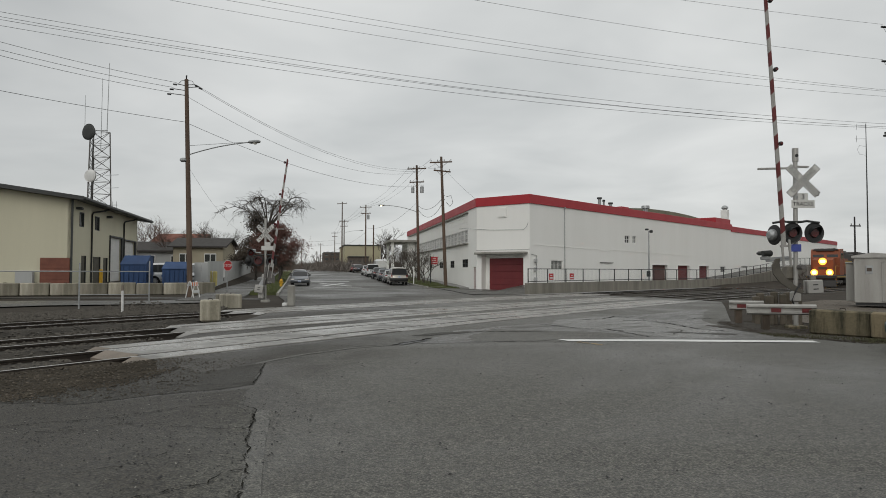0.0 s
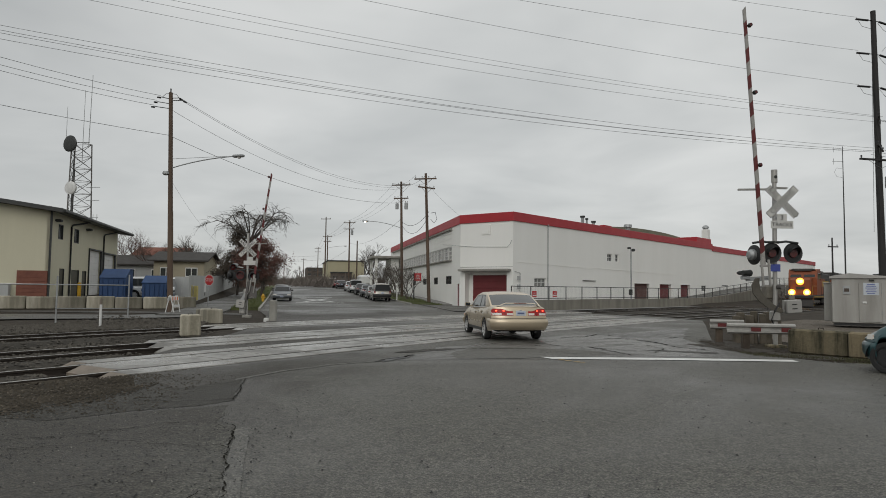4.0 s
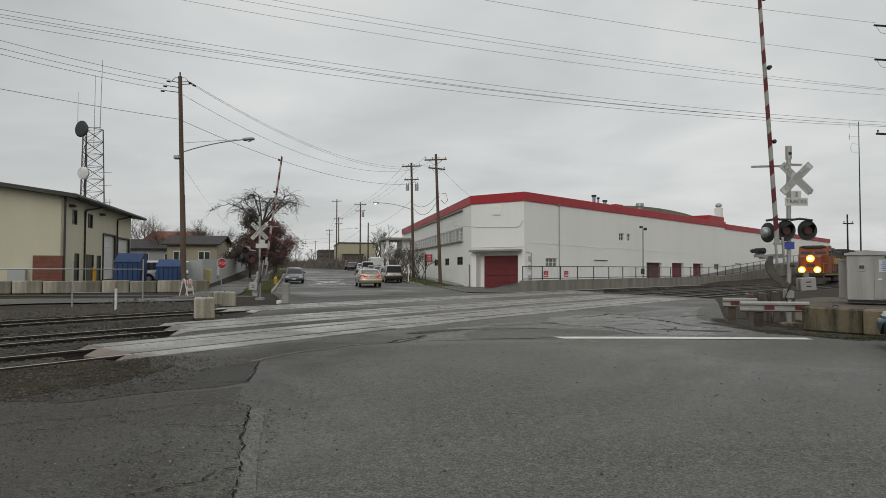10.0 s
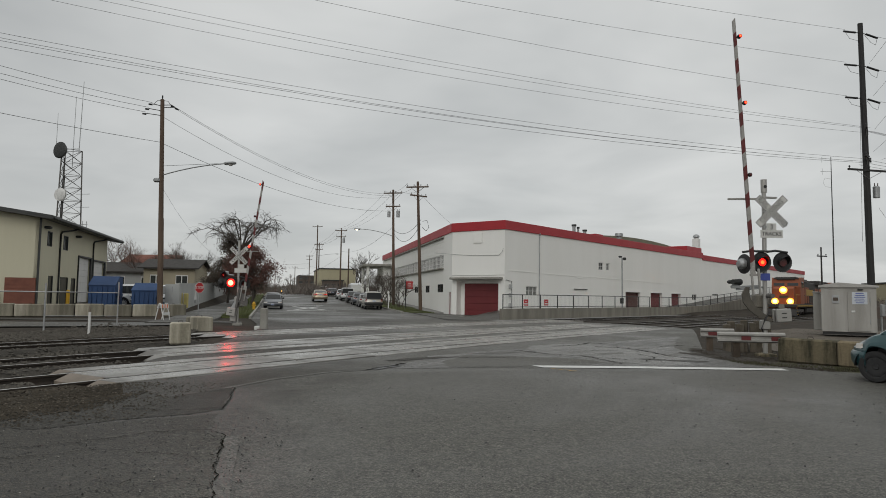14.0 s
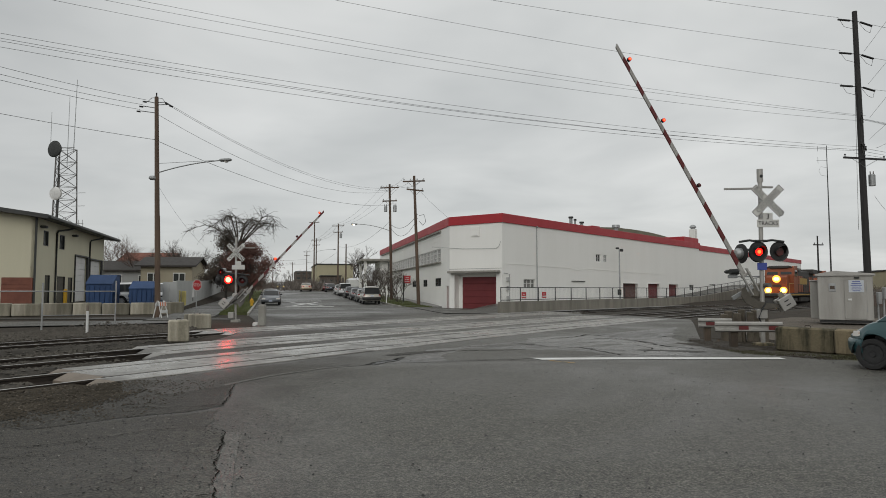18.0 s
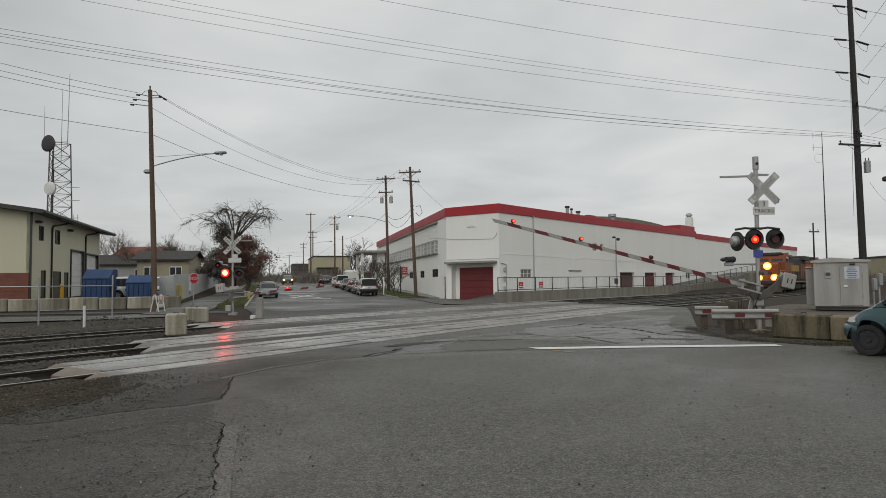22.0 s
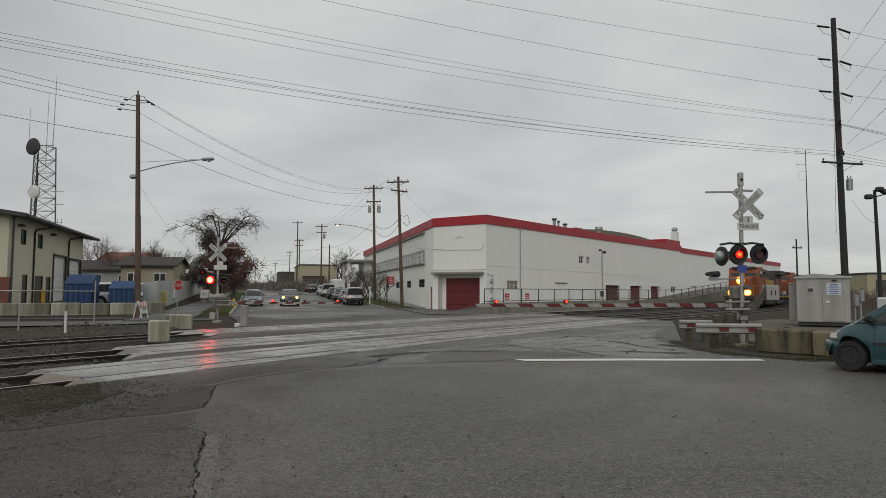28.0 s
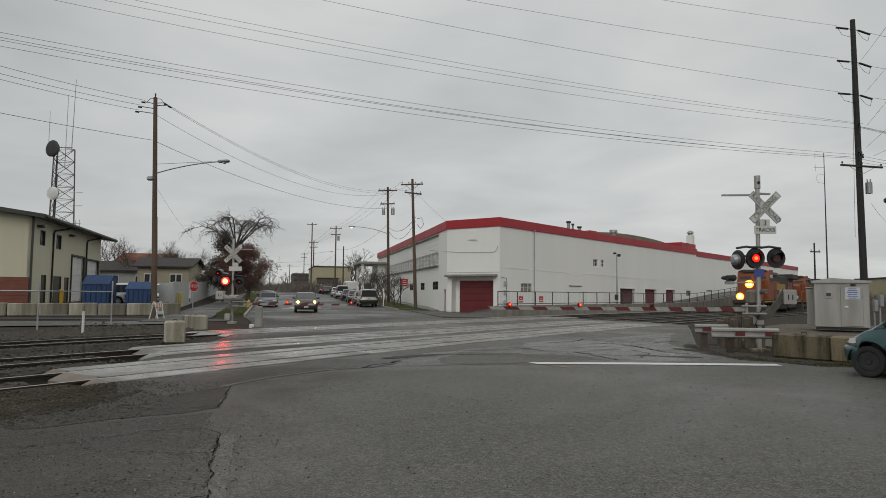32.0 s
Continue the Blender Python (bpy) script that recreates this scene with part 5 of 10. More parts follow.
    part("roof", Geo().slab(roof, -0.9, L + 2.2), "roof_metal", b, "dark metal roof with deep eaves", 0, mf)
    part("gutter", Geo().box((W + 1.02, L / 2 + 0.65, 6.74), (0.16, L + 3.1, 0.2), bev=0.04), "dark_trim", b, smooth=0, at=mf)
    part("wall", Geo().box((W / 2, L, 3.2), (W, 0.3, 7.6)), "beige", b, smooth=0, at=mf)


def house(name, x, y, rz, w, d, h, ridge, wall_mat, roof_mat, label, wins=2, z=0.0):
    """A simple gabled house: walls, roof, windows, door."""
    t = thing(name, Matrix.Translation((x, y, z + rise(x, y) - 0.05)) @ Matrix.Rotation(radians(rz), 4, "Z"), label, "house")
    part("wall", Geo().slab([(-w / 2, -0.5), (w / 2, -0.5), (w / 2, h), (-w / 2, h)], -d / 2, d / 2), wall_mat, t, smooth=0)
    for sx in (-1, 1):
        part("gable", Geo().add([(sx * w / 2, -d / 2, h), (sx * w / 2, d / 2, h), (sx * w / 2, 0, ridge)], [(0, 1, 2) if sx > 0 else (2, 1, 0)]), wall_mat, t, smooth=0)
    sl = (ridge - h) / (d / 2)
    e = 0.6
    pr = [(-d / 2 - e, h - sl * e), (0, ridge), (d / 2 + e, h - sl * e), (d / 2 + e, h - sl * e + 0.18), (0, ridge + 0.2), (-d / 2 - e, h - sl * e + 0.18)]
    g = Geo()
    n = len(pr)
    vs = [(-w / 2 - e, a, b) for a, b in pr] + [(w / 2 + e, a, b) for a, b in pr]
    g.add(vs, [(i, (i + 1) % n, n + (i + 1) % n, n + i) for i in range(n)] + [tuple(range(n - 1, -1, -1)), tuple(range(n, 2 * n))])
    part("roof", g, roof_mat, t, smooth=0)
    for k in range(wins):
        cx = -w / 2 + w * (k + 0.5) / wins
        q = part("window", Geo().box((cx, -d / 2 - 0.02, h * 0.55), (1.5, 0.08, 1.2), bev=0.02), "white_paint", t, smooth=0)
        part("pane", Geo().box((cx - 0.36, -d / 2 - 0.06, h * 0.55), (0.6, 0.03, 0.95)).box((cx + 0.36, -d / 2 - 0.06, h * 0.55), (0.6, 0.03, 0.95)), "window_glass", q, smooth=0)
    return t


def block_building(name, x, y, rz, w, d, h, wall_mat, label, cols=5, rows=2, trim="dark_trim", z=0.0):
    """A flat-roofed block with its windows."""
    t = thing(name, Matrix.Translation((x, y, z + rise(x, y) - 0.05)) @ Matrix.Rotation(radians(rz), 4, "Z"), label, "building")
    part("wall", Geo().box((0, 0, h / 2 - 0.3), (w, d, h + 0.6)), wall_mat, t, smooth=0)
    part("roof", Geo().box((0, 0, h + 0.1), (w + 0.3, d + 0.3, 0.25), bev=0.03), trim, t, smooth=0)
    sh = h / rows
    for r in range(rows):
        for c in range(cols):
            cx = -w / 2 + w * (c + 0.5) / cols
            q = part("window", Geo().box((cx, -d / 2 - 0.02, sh * (r + 0.55)), (w / cols * 0.6, 0.1, sh * 0.45)), "window_glass", t, smooth=0)
            part("sill", Geo().box((cx, -d / 2 - 0.08, sh * (r + 0.55) - sh * 0.24), (w / cols * 0.66, 0.16, 0.1)), "concrete", q, smooth=0)
    return t


warehouse()
service_building()
# houses and blocks behind the yard and down the street
house("house", -34.4, 88, 8, 6.2, 8, 3.35, 4.45, "house_wall", "roof_shingle", "low tan house with a dark shingle roof", 2, 0.6)
house("house", -42.8, 92, 10, 10.5, 8, 2.8, 4.0, "grey_wall", "roof_shingle", "low grey house with a dark shingle roof", 3, 0.6)
house("house", -51.0, 120, 5, 8, 10, 4.6, 6.8, "brown_wall", "brick", "brown house with a rust-red roof", 3)
block_building("shop_building", -24.6, 160, 13.6, 8.3, 20, 5.9, "tan_building", "flat-roofed mustard-tan commercial building", 0, 1)
block_building("shop_annex", -23.2, 149, 13.6, 4.4, 6, 3.2, "brown_wall", "low brown flat-roofed annex", 3, 1)
block_building("apartment_block", -65, 345, 13.6, 14, 30, 9, "brown_wall", "distant brown apartment block", 5, 4)
block_building("apartment_block", -128, 350, 13.6, 30, 30, 7.5, "brown_wall", "distant brown low block", 6, 3)
block_building("apartment_block", -70, 390, 13.6, 20, 30, 9, "grey_wall", "distant pale grey flat-roofed block", 5, 2)


# ---- kerbs, pavements, verges ----
def strip(name, u0, u1, v0, v1, z, material, label, category, step=6):
    g = Geo()
    n = max(2, int((u1 - u0) / step))
    us_ = [u0 + (u1 - u0) * k / n for k in range(n + 1)]
    for a, b in zip(us_, us_[1:]):
        q = [uv(a, v0), uv(a, v1), uv(b, v1), uv(b, v0)]
        top = [(p.x, p.y, rise(p.x, p.y) + z) for p in q]
        g.add(top + [(p[0], p[1], p[2] - z - 0.25) for p in top], [(0, 1, 2, 3), (7, 6, 5, 4), (0, 4, 5, 1), (1, 5, 6, 2), (2, 6, 7, 3), (3, 7, 4, 0)])
    return tagged(part(name, g, material, smooth=0), label, category, kind="structure")


strip("kerb", 46, 300, -3.15, -3.0, 0.14, "concrete", "worn concrete kerb along the street", "kerb")
strip("kerb", 58, 300, 9.5, 9.65, 0.14, "concrete", "worn concrete kerb along the street", "kerb")
strip("verge", 47, 300, -5.0, -3.15, 0.10, "grass", "patchy winter grass verge", "grass")
strip("pavement", 38, 300, -8.0, -5.0, 0.06, "asphalt_old", "grey concrete pavement", "pavement")
strip("verge", 60, 300, 9.65, 13.0, 0.11, "grass", "patchy winter grass verge with leaves", "grass")
strip("pavement", 62, 300, 13.0, 14.4, 0.12, "pavement", "grey concrete pavement", "pavement")
# apron before the garage
flat("apron", [xy(uv(46, 10.4)), (3.6, 47.2), (6.4, 48.8), (7.6, 57.6), (2.6, 61.6), xy(uv(62, 14.0)), xy(uv(58, 10.45))], 0.015, "asphalt_old", "worn asphalt apron before the garage", "pavement", follow=True)
flat("yard_lane", [(-60, 37.4), (-17.2, 38.9), (-11.6, 37.9), (-11.6, 40.2), (-17, 41.2), (-60, 39.8)], -0.02, "asphalt", "narrow damp asphalt lane behind the rails", "road")
flat("moss_verge", [(7.9, 16.9), (8.7, 16.5), (10.0, 15.1), (12.2, 13.9), (12.8, 14.5), (11.0, 15.9), (9.2, 17.9), (8.3, 18.6)], -0.02, "moss", "muddy mossy strip before the concrete blocks", "grass")


def tufts(name, count, place, h, material, label, seed):
    rnd = random.Random(seed)
    vs, fs = [], []
    for _ in range(count):
        x, y, z = place(rnd)
        a, hh = rnd.uniform(0, 6.28), h * rnd.uniform(0.4, 1.3)
        o = len(vs)
        dx, dy = 0.016 * math.cos(a), 0.016 * math.sin(a)
        lx, ly = rnd.uniform(-0.5, 0.5) * hh, rnd.uniform(-0.5, 0.5) * hh
        vs += [(x - dx, y - dy, z), (x + dx, y + dy, z), (x + lx, y + ly, z + hh)]
        fs.append((o, o + 1, o + 2))
    me = bpy.data.meshes.new(name)
    me.from_pydata(vs, [], fs)
    me.materials.append(M[material])
    return tagged(new(name, me), label, "grass", kind="stuff")


def moss_place(rnd):
    f = rnd.random()
    x, y = 7.9 + 4.6 * f, 17.0 - 2.9 * f + rnd.uniform(-0.3, 0.7)
    return x, y, -0.03


def verge_place(v0, v1, u0, u1):
    def place(rnd):
        p = uv(u0 + (u1 - u0) * rnd.random() ** 1.7, rnd.uniform(v0, v1))
        return p.x, p.y, rise(p.x, p.y) + 0.1
    return place


tufts("moss_tufts", 3500, moss_place, 0.07, "moss", "short damp moss and grass tufts", 21)
tufts("grass_blades", 5000, verge_place(-5.0, -3.2, 47, 110), 0.14, "grass", "short winter grass blades", 22)
tufts("grass_blades", 5000, verge_place(9.7, 12.9, 60, 120), 0.14, "grass", "short winter grass blades", 23)


# ---- concrete blocks and barriers ----
def block(x, y, rz, w, d, h, label, material="concrete_old", z=0.0):
    """A lock block with chamfered edges and a lifting loop."""
    t = thing("concrete_block", pose(x, y, z, 0, 0, rz), label, "concrete block", "concrete barrier blocks")
    part("block_body", Geo().box((0, 0, h / 2), (w, d, h), bev=0.045), material, t, smooth=0)
    part("lifting_loop", Geo().tube([(-0.08, 0, h - 0.02), (-0.06, 0, h + 0.05), (0.06, 0, h + 0.05), (0.08, 0, h - 0.02)], 0.012, 5), "rail", t)
    return t


block(-8.7, 22.75, 24, 0.66, 0.6, 0.74, "weathered square concrete block beside the rails", "concrete_yard", -0.12)
block(-10.5, 29.9, -55, 1.25, 0.7, 0.66, "tan weathered concrete block beside the crossing", "concrete_yard", -0.08)
block(-11.1, 30.9, -55, 0.9, 0.7, 0.62, "tan weathered concrete block beside the crossing", "concrete_yard", -0.08)
for k, (x, y) in enumerate(((10.2, 17.3), (11.08, 16.05), (11.98, 14.85), (12.9, 13.65))):
    block(x, y + 0.45, -54, 1.5, 0.62, 0.66, "dark mossy concrete block on muddy ground", "concrete_moss" if k == 0 else "concrete_old", -0.04)
d_ = (YARD_B - YARD_A).normalized()
for k in range(16):
    p = YARD_A + d_ * (1.72 * (k - 7) + 0.6) + Vector((0, 0, 0))
    if p.dot(SV) > -8.2:
        continue
    block(p.x, p.y, math.degrees(math.atan2(d_.y, d_.x)) + (k * 7) % 3 - 1, 1.66, 0.7, 0.80 + 0.02 * (k % 3), "grey weathered concrete block of the yard wall", "concrete_yard", 0.0)

# ---- poles ----
def wood_pole(x, y, h, lean=(0, 0), r=0.17, material="wood_pole", label="brown weathered wooden utility pole", z=None, name="utility_pole"):
    z = rise(x, y) - 0.05 if z is None else z
    t = thing(name, pose(x, y, z), label, "utility pole", "utility poles")
    part("shaft", Geo().cyl((0, 0, -0.3), (lean[0], lean[1], h - z), r, r * 0.66, 12), material, t)
    return t


def crossarm(t, z, length, rz, pins=4, x=0.0, y=0.0, r=0.05, braces=True, dark="wood_pole"):
    a = radians(rz)
    c, s = math.cos(a), math.sin(a)
    m = Matrix.Translation((x, y, z)) @ Matrix.Rotation(a, 4, "Z")
    arm = part("crossarm", Geo().box((0, -0.12, 0), (length, 0.11, 0.13)), dark, t, smooth=0, at=m)
    for k in range(pins):
        px = -length / 2 + 0.12 + (length - 0.24) * k / max(1, pins - 1)
        part("insulator", Geo().cyl((px, -0.12, 0.06), (px, -0.12, 0.2), 0.03, 0.03, 6).cyl((px, -0.12, 0.16), (px, -0.12, 0.26), 0.065, 0.05, 8), "galv" if dark != "black_pole" else "black", arm)
    if braces:
        part("brace", Geo().tube([(-length * 0.3, -0.12, -0.05), (0, -0.1, -0.6)], 0.018, 4), "galv", arm)
        part("brace", Geo().tube([(length * 0.3, -0.12, -0.05), (0, -0.1, -0.6)], 0.018, 4), "galv", arm)
    return arm


def transformer(t, x, y, z, r=0.24, h=0.8):
    c = part("transformer", Geo().cyl((x, y, z), (x, y, z + h), r, r, 14).cyl((x, y, z + h), (x, y, z + h + 0.08), r * 1.05, r * 0.8, 14), "galv", t, "grey transformer can")
    for k in (-1, 1):
        part("bushing", Geo().cyl((x + 0.1 * k, y, z + h + 0.05), (x + 0.12 * k, y, z + h + 0.3), 0.04, 0.03, 8), "brown_wall", c)


def street_arm(t, p0, p1, lit):
    """A curved bracket with a cobra-head lamp."""
    p0, p1 = Vector(p0), Vector(p1)
    n = 8
    pts_ = []
    for k in range(n + 1):
        f = k / n
        q = p0.lerp(p1, f)
        q.z = p0.z + (p1.z - p0.z) * (1 - (1 - f) ** 2)
        pts_.append(q)
    a = part("lamp_arm", Geo().tube(pts_, 0.035, 8), "galv", t)
    d = (p1 - p0); d.z = 0; d.normalize()
    rz = math.degrees(math.atan2(d.y, d.x))
    part("lamp_head", Geo().box((0, 0, 0), (0.75, 0.3, 0.16), bev=0.05), "galv", a, "grey cobra-head street lamp", 35, Matrix.Translation(p1 + d * 0.3) @ Matrix.Rotation(radians(rz), 4, "Z"))
    part("lamp_lens", Geo().dome((0, 0, 0), 0.13, 0.1, 10, 3, (0, 0, -1)), "street_glow" if lit else "lamp_clear", a, "", 35, Matrix.Translation(p1 + d * 0.35 + Vector((0, 0, -0.07))))


# pole beside the yard, with a street lamp
pl = wood_pole(-16.47, 39.8, 13.5, (-0.45, 0), 0.175)
street_arm(pl, (-0.25, 0, 8.85), (4.1, -1.6, 9.31), False)
part("arm_brace", Geo().cyl((-0.28, 0, 9.42), (3.6, -1.42, 9.34), 0.014, 0.014, 5), "galv", pl)
for dz, dx in ((-0.25, -0.55), (-0.55, -0.75), (-0.85, -0.9)):
    part("insulator", Geo().tube([(-0.45, 0, 13.4 + dz), (-0.45 + dx, -0.1, 13.5 + dz)], 0.025, 5).cyl((-0.45 + dx, -0.1, 13.45 + dz), (-0.45 + dx - 0.2, -0.2, 13.45 + dz), 0.06, 0.05, 8), "black", pl)
for dz, dx in ((-0.2, 0.5), (-0.35, 0.75)):
    part("insulator", Geo().tube([(-0.45, 0, 13.4 + dz), (-0.45 + dx, 0.1, 13.45 + dz)], 0.025, 5).cyl((-0.45 + dx, 0.1, 13.4 + dz), (-0.45 + dx + 0.15, 0.25, 13.35 + dz), 0.06, 0.05, 8), "black", pl)
part("pole_top_pin", Geo().cyl((-0.45, 0, 13.4), (-0.45, 0, 13.8), 0.03, 0.05, 6), "black", pl)
part("pole_top_loop", Geo().tube([(-0.95, -0.1, 13.2), (-0.75, 0, 13.48), (-0.5, 0, 13.5), (-0.1, 0, 13.45), (0.1, 0.1, 13.15)], 0.015, 4), "wire", pl)
part("side_lamp", Geo().box((-0.52, -0.1, 8.52), (0.4, 0.28, 0.26), bev=0.08), "galv", pl)
part("rust_wrap", Geo().cyl((-0.1, 0, 3.2), (-0.2, 0, 6.2), 0.168, 0.155, 12, False), "wood_pole", pl)
# poles on the far side of the crossing
c2 = wood_pole(-1.36, 66, 13.3, (-0.5, 0), 0.19)
crossarm(c2, 12.9 - 0.2, 2.3, -12, 4, -0.5)
crossarm(c2, 12.0 - 0.2, 2.0, 35, 3, -0.46)
part("cable_riser", Geo().tube([(0.05, -0.2, 9.2), (0.5, -0.2, 9.3), (0.7, -0.2, 8.6), (0.4, -0.2, 8.2), (0.05, -0.2, 8.6)], 0.03, 6), "wire", c2)
c1 = wood_pole(-4.83, 78, 14.4, (-0.3, 0), 0.19)
crossarm(c1, 13.5, 2.3, -12, 4, -0.28)
crossarm(c1, 11.9, 1.8, -12, 3, -0.25)
transformer(c1, -0.75, -0.1, 10.6, 0.2, 0.6)
transformer(c1, 0.35, -0.1, 10.6, 0.22, 0.7)
street_arm(c1, (-0.15, 0, 8.3), (-4.1, -0.8, 9.05), True)
# poles farther down the street
for X, Y, H_, arms in ((-18.1, 126, 14.6, 2), (-17.5, 133, 11.2, 0), (-27, 150, 17.8, 1), (-28.3, 160, 14.5, 2), (-43, 225, 15.5, 2), (-46, 300, 14.5, 2), (-80, 330, 15, 2), (-92, 420, 15, 2), (-57, 268, 13.5, 1)):
    q = wood_pole(X, Y, H_, (0, 0), 0.17)
    for k in range(arms):
        crossarm(q, H_ - rise(X, Y) - 0.4 - 1.2 * k, 2.4 - 0.4 * k, -12, 3, braces=False)
    if Y == 126:
        transformer(q, 0.5, -0.1, 10.2)
    if Y == 160:
        street_arm(q, (0, 0, 9.5), (4.2, -0.8, 10.0), False)
# tall dark pole beside the bungalow
tp = wood_pole(30.89, 46, 21.9, (-0.2, 0), 0.26, "black_pole", "tall dark tarred transmission pole", -0.05, "transmission_pole")
for z in (21.2, 18.75, 16.35):
    for sg in (-1, 1):
        a = radians(15.2)
        e = (sg * 1.55 * math.cos(a) - 0.18, sg * 1.55 * math.sin(a), z - 0.02 - 0.12 * (sg > 0))
        part("strain_insulator", Geo().tube([(sg * 0.5 * math.cos(a) - 0.18, sg * 0.5 * math.sin(a), z + 0.02), e], 0.075, 8).tube([(-0.18, 0, z + 0.05), (sg * 0.5 * math.cos(a) - 0.18, sg * 0.5 * math.sin(a), z + 0.02)], 0.03, 5), "black", tp)
    part("jumper", Geo().tube([(-1.6, -0.4, z), (-1.2, -0.3, z - 0.5), (-0.4, -0.2, z - 0.65)], 0.015, 4).tube([(1.3, 0.4, z - 0.15), (1.1, 0.3, z - 0.7), (0.6, 0.1, z - 0.6), (0.1, 0, z - 0.1)], 0.015, 4), "wire", tp)
crossarm(tp, 14.05, 2.6, 55, 3, -0.1, 0, dark="black_pole")
crossarm(tp, 12.0, 2.8, 50, 4, -0.08, 0, dark="black_pole")
crossarm(tp, 11.1, 3.6, 12, 3, -0.06, -0.1, dark="black_pole")
transformer(tp, 0.5, -0.1, 9.15, 0.22, 0.75)
part("conduit", Geo().cyl((-0.75, -0.3, 6), (-0.55, -0.3, 18.5), 0.012, 0.012, 4).cyl((-0.45, -0.3, 3), (-0.35, -0.3, 16), 0.02, 0.02, 4), "wire", tp)

# ---- overhead lines ----
def line(p0, p1, sag, r=0.016, label="thin black overhead power line", n=28):
    p0, p1 = Vector(p0), Vector(p1)
    pts_ = [p0.lerp(p1, k / n) - Vector((0, 0, 4 * sag * (k / n) * (1 - k / n))) for k in range(n + 1)]
    return tagged(part("power_line", Geo().tube(pts_, r * 0.72, 5), "wire"), label, "power line", "overhead lines")


TP, TQ = Vector((30.9, 46, 0)), Vector((-50, 24, 0))
for z0, zl, sag in ((16.37, 23.6, 1.56), (18.84, 22.9, 1.1), (21.25, 24.6, 1.2)):
    a = TP + (TQ - TP).normalized() * 1.7
    line((a.x, a.y, z0), (TQ.x, TQ.y, zl), sag, 0.013)
for k, (z0, zl, sag) in enumerate(((14.47, 21.21, 1.58), (14.20, 21.01, 1.75), (13.66, 20.75, 1.97))):
    line((TP.x + 0.9 - 0.8 * k, TP.y + 0.9 - 0.8 * k, z0), (TQ.x, TQ.y, zl), sag, 0.012)
for k, (z0, zl, sag) in enumerate(((12.11, 18.12, 1.84), (11.78, 18.02, 1.94), (11.66, 17.75, 1.88), (11.45, 17.65, 2.08))):
    line((TP.x + 0.9 - 0.55 * k, TP.y + 0.9 - 0.6 * k, z0), (TQ.x, TQ.y, zl), sag, 0.014)
wood_pole(-50, 24, 25.5, (0, 0), 0.26, "black_pole", "tall dark tarred transmission pole", -0.05, "transmission_pole")
# on from the tall pole to the right and away
for z0 in (21.1, 18.6, 16.25):
    line((32.2, 46.4, z0), (74, 70, z0 + 5.6), 0.3, 0.016)
for k in range(3):
    line((31.8 - 0.8 * k, 46.9 - 0.8 * k, 14.2 - 0.2 * k), (74 - 0.5 * k, 70, 16.6 - 0.3 * k), 0.4, 0.016)
for k in range(3):
    line((31.6 - 0.5 * k, 46.5, 11.9 - 0.15 * k), (74, 70 - 0.5 * k, 13.8 - 0.3 * k), 0.4, 0.016)
# back to a pole beside the near road
for (x0_, y0_, z0_), (x1_, y1_, z1_) in (((31.26, 46, 18.94), (9.8, 8, 10.6)), ((31.47, 46, 16.53), (12.9, 8, 13.2)), ((31.36, 46, 12.47), (12.7, 8, 10.3)), ((32.0, 46.2, 11.9), (11.6, 8, 6.5)), ((31.5, 46, 14.1), (12.3, 8, 12.3))):
    line((x0_, y0_, z0_), (x1_, y1_, z1_), 0.12, 0.013)
wood_pole(12, 7.6, 14.5, (0, 0), 0.2)
line((31.6, 46, 8.4), (42.2, 58, 8.0), 0.4, 0.014)
wood_pole(74, 70, 28, (0, 0), 0.24, "black_pole", "tall dark tarred transmission pole", -0.05, "transmission_pole")
# from the yard pole
for dx, dz, far_z in ((-1.0, 0.0, 15.2), (-1.2, -0.3, 14.7), (-1.35, -0.6, 14.5)):
    line((-16.9 + dx + 0.45, 39.6, 13.25 + dz), (-34, 17, far_z), 0.9, 0.016)
line((-16.9, 39.7, 10.82), (-34, 17, 11.45), 0.5, 0.018)
wood_pole(-34, 17, 15, (0, 0), 0.2)
for dx, dz in ((0.5, 0.02), (0.75, -0.22)):
    line((-16.9 + dx, 39.9, 13.2 + dz), (-5.6 + dx, 78, 13.9 + dz), 1.5, 0.014)
line((-16.8, 39.9, 12.4), (-5.3, 78, 13.55), 1.75, 0.015)
line((-16.75, 39.9, 10.75), (-5.0, 78, 11.85), 1.2, 0.019)
line((-16.7, 39.9, 8.0), (-19, 60, 4.6), 0.8, 0.008)
# between the far poles
for v in (-1.0, 0.0, 1.0):
    line((-5.1 + v, 78 + v * 0.2, 14.2), (-1.86 + v, 66 + v * 0.2, 13.1), 0.5, 0.015)
    line((-5.1 + v, 78 + v * 0.2, 14.0), (-18.1 + v, 126, 14.4), 0.9, 0.015)
    line((-18.1 + v, 126, 14.3), (-28.3 + v, 160, 14.2), 0.6, 0.02)
    line((-28.3 + v, 160, 14.2), (-43 + v, 225, 15.2), 0.8, 0.025)
line((-5.0, 78, 9.6), (-1.5, 66, 9.4), 0.9, 0.03)
line((-5.0, 78, 9.2), (-1.5, 66, 9.0), 1.4, 0.03)
line((-1.5, 66, 12.0), (4.2, 61, 6.6), 0.4, 0.014)
line((-18.0, 126, 9.3), (-30, 150, 6.0), 0.4, 0.02)
line((-5.0, 78, 10.0), (-18.1, 126, 10.2), 1.2, 0.02)
line((-46, 300, 14.0), (60, 330, 13.5), 3.0, 0.04)
line((-43, 225, 12.5), (-150, 200, 12.0), 2.0, 0.03)
line((-43, 225, 11.0), (-150, 201, 10.5), 2.0, 0.03)
line((-43, 225, 11.5), (40, 245, 11.0), 1.5, 0.03)

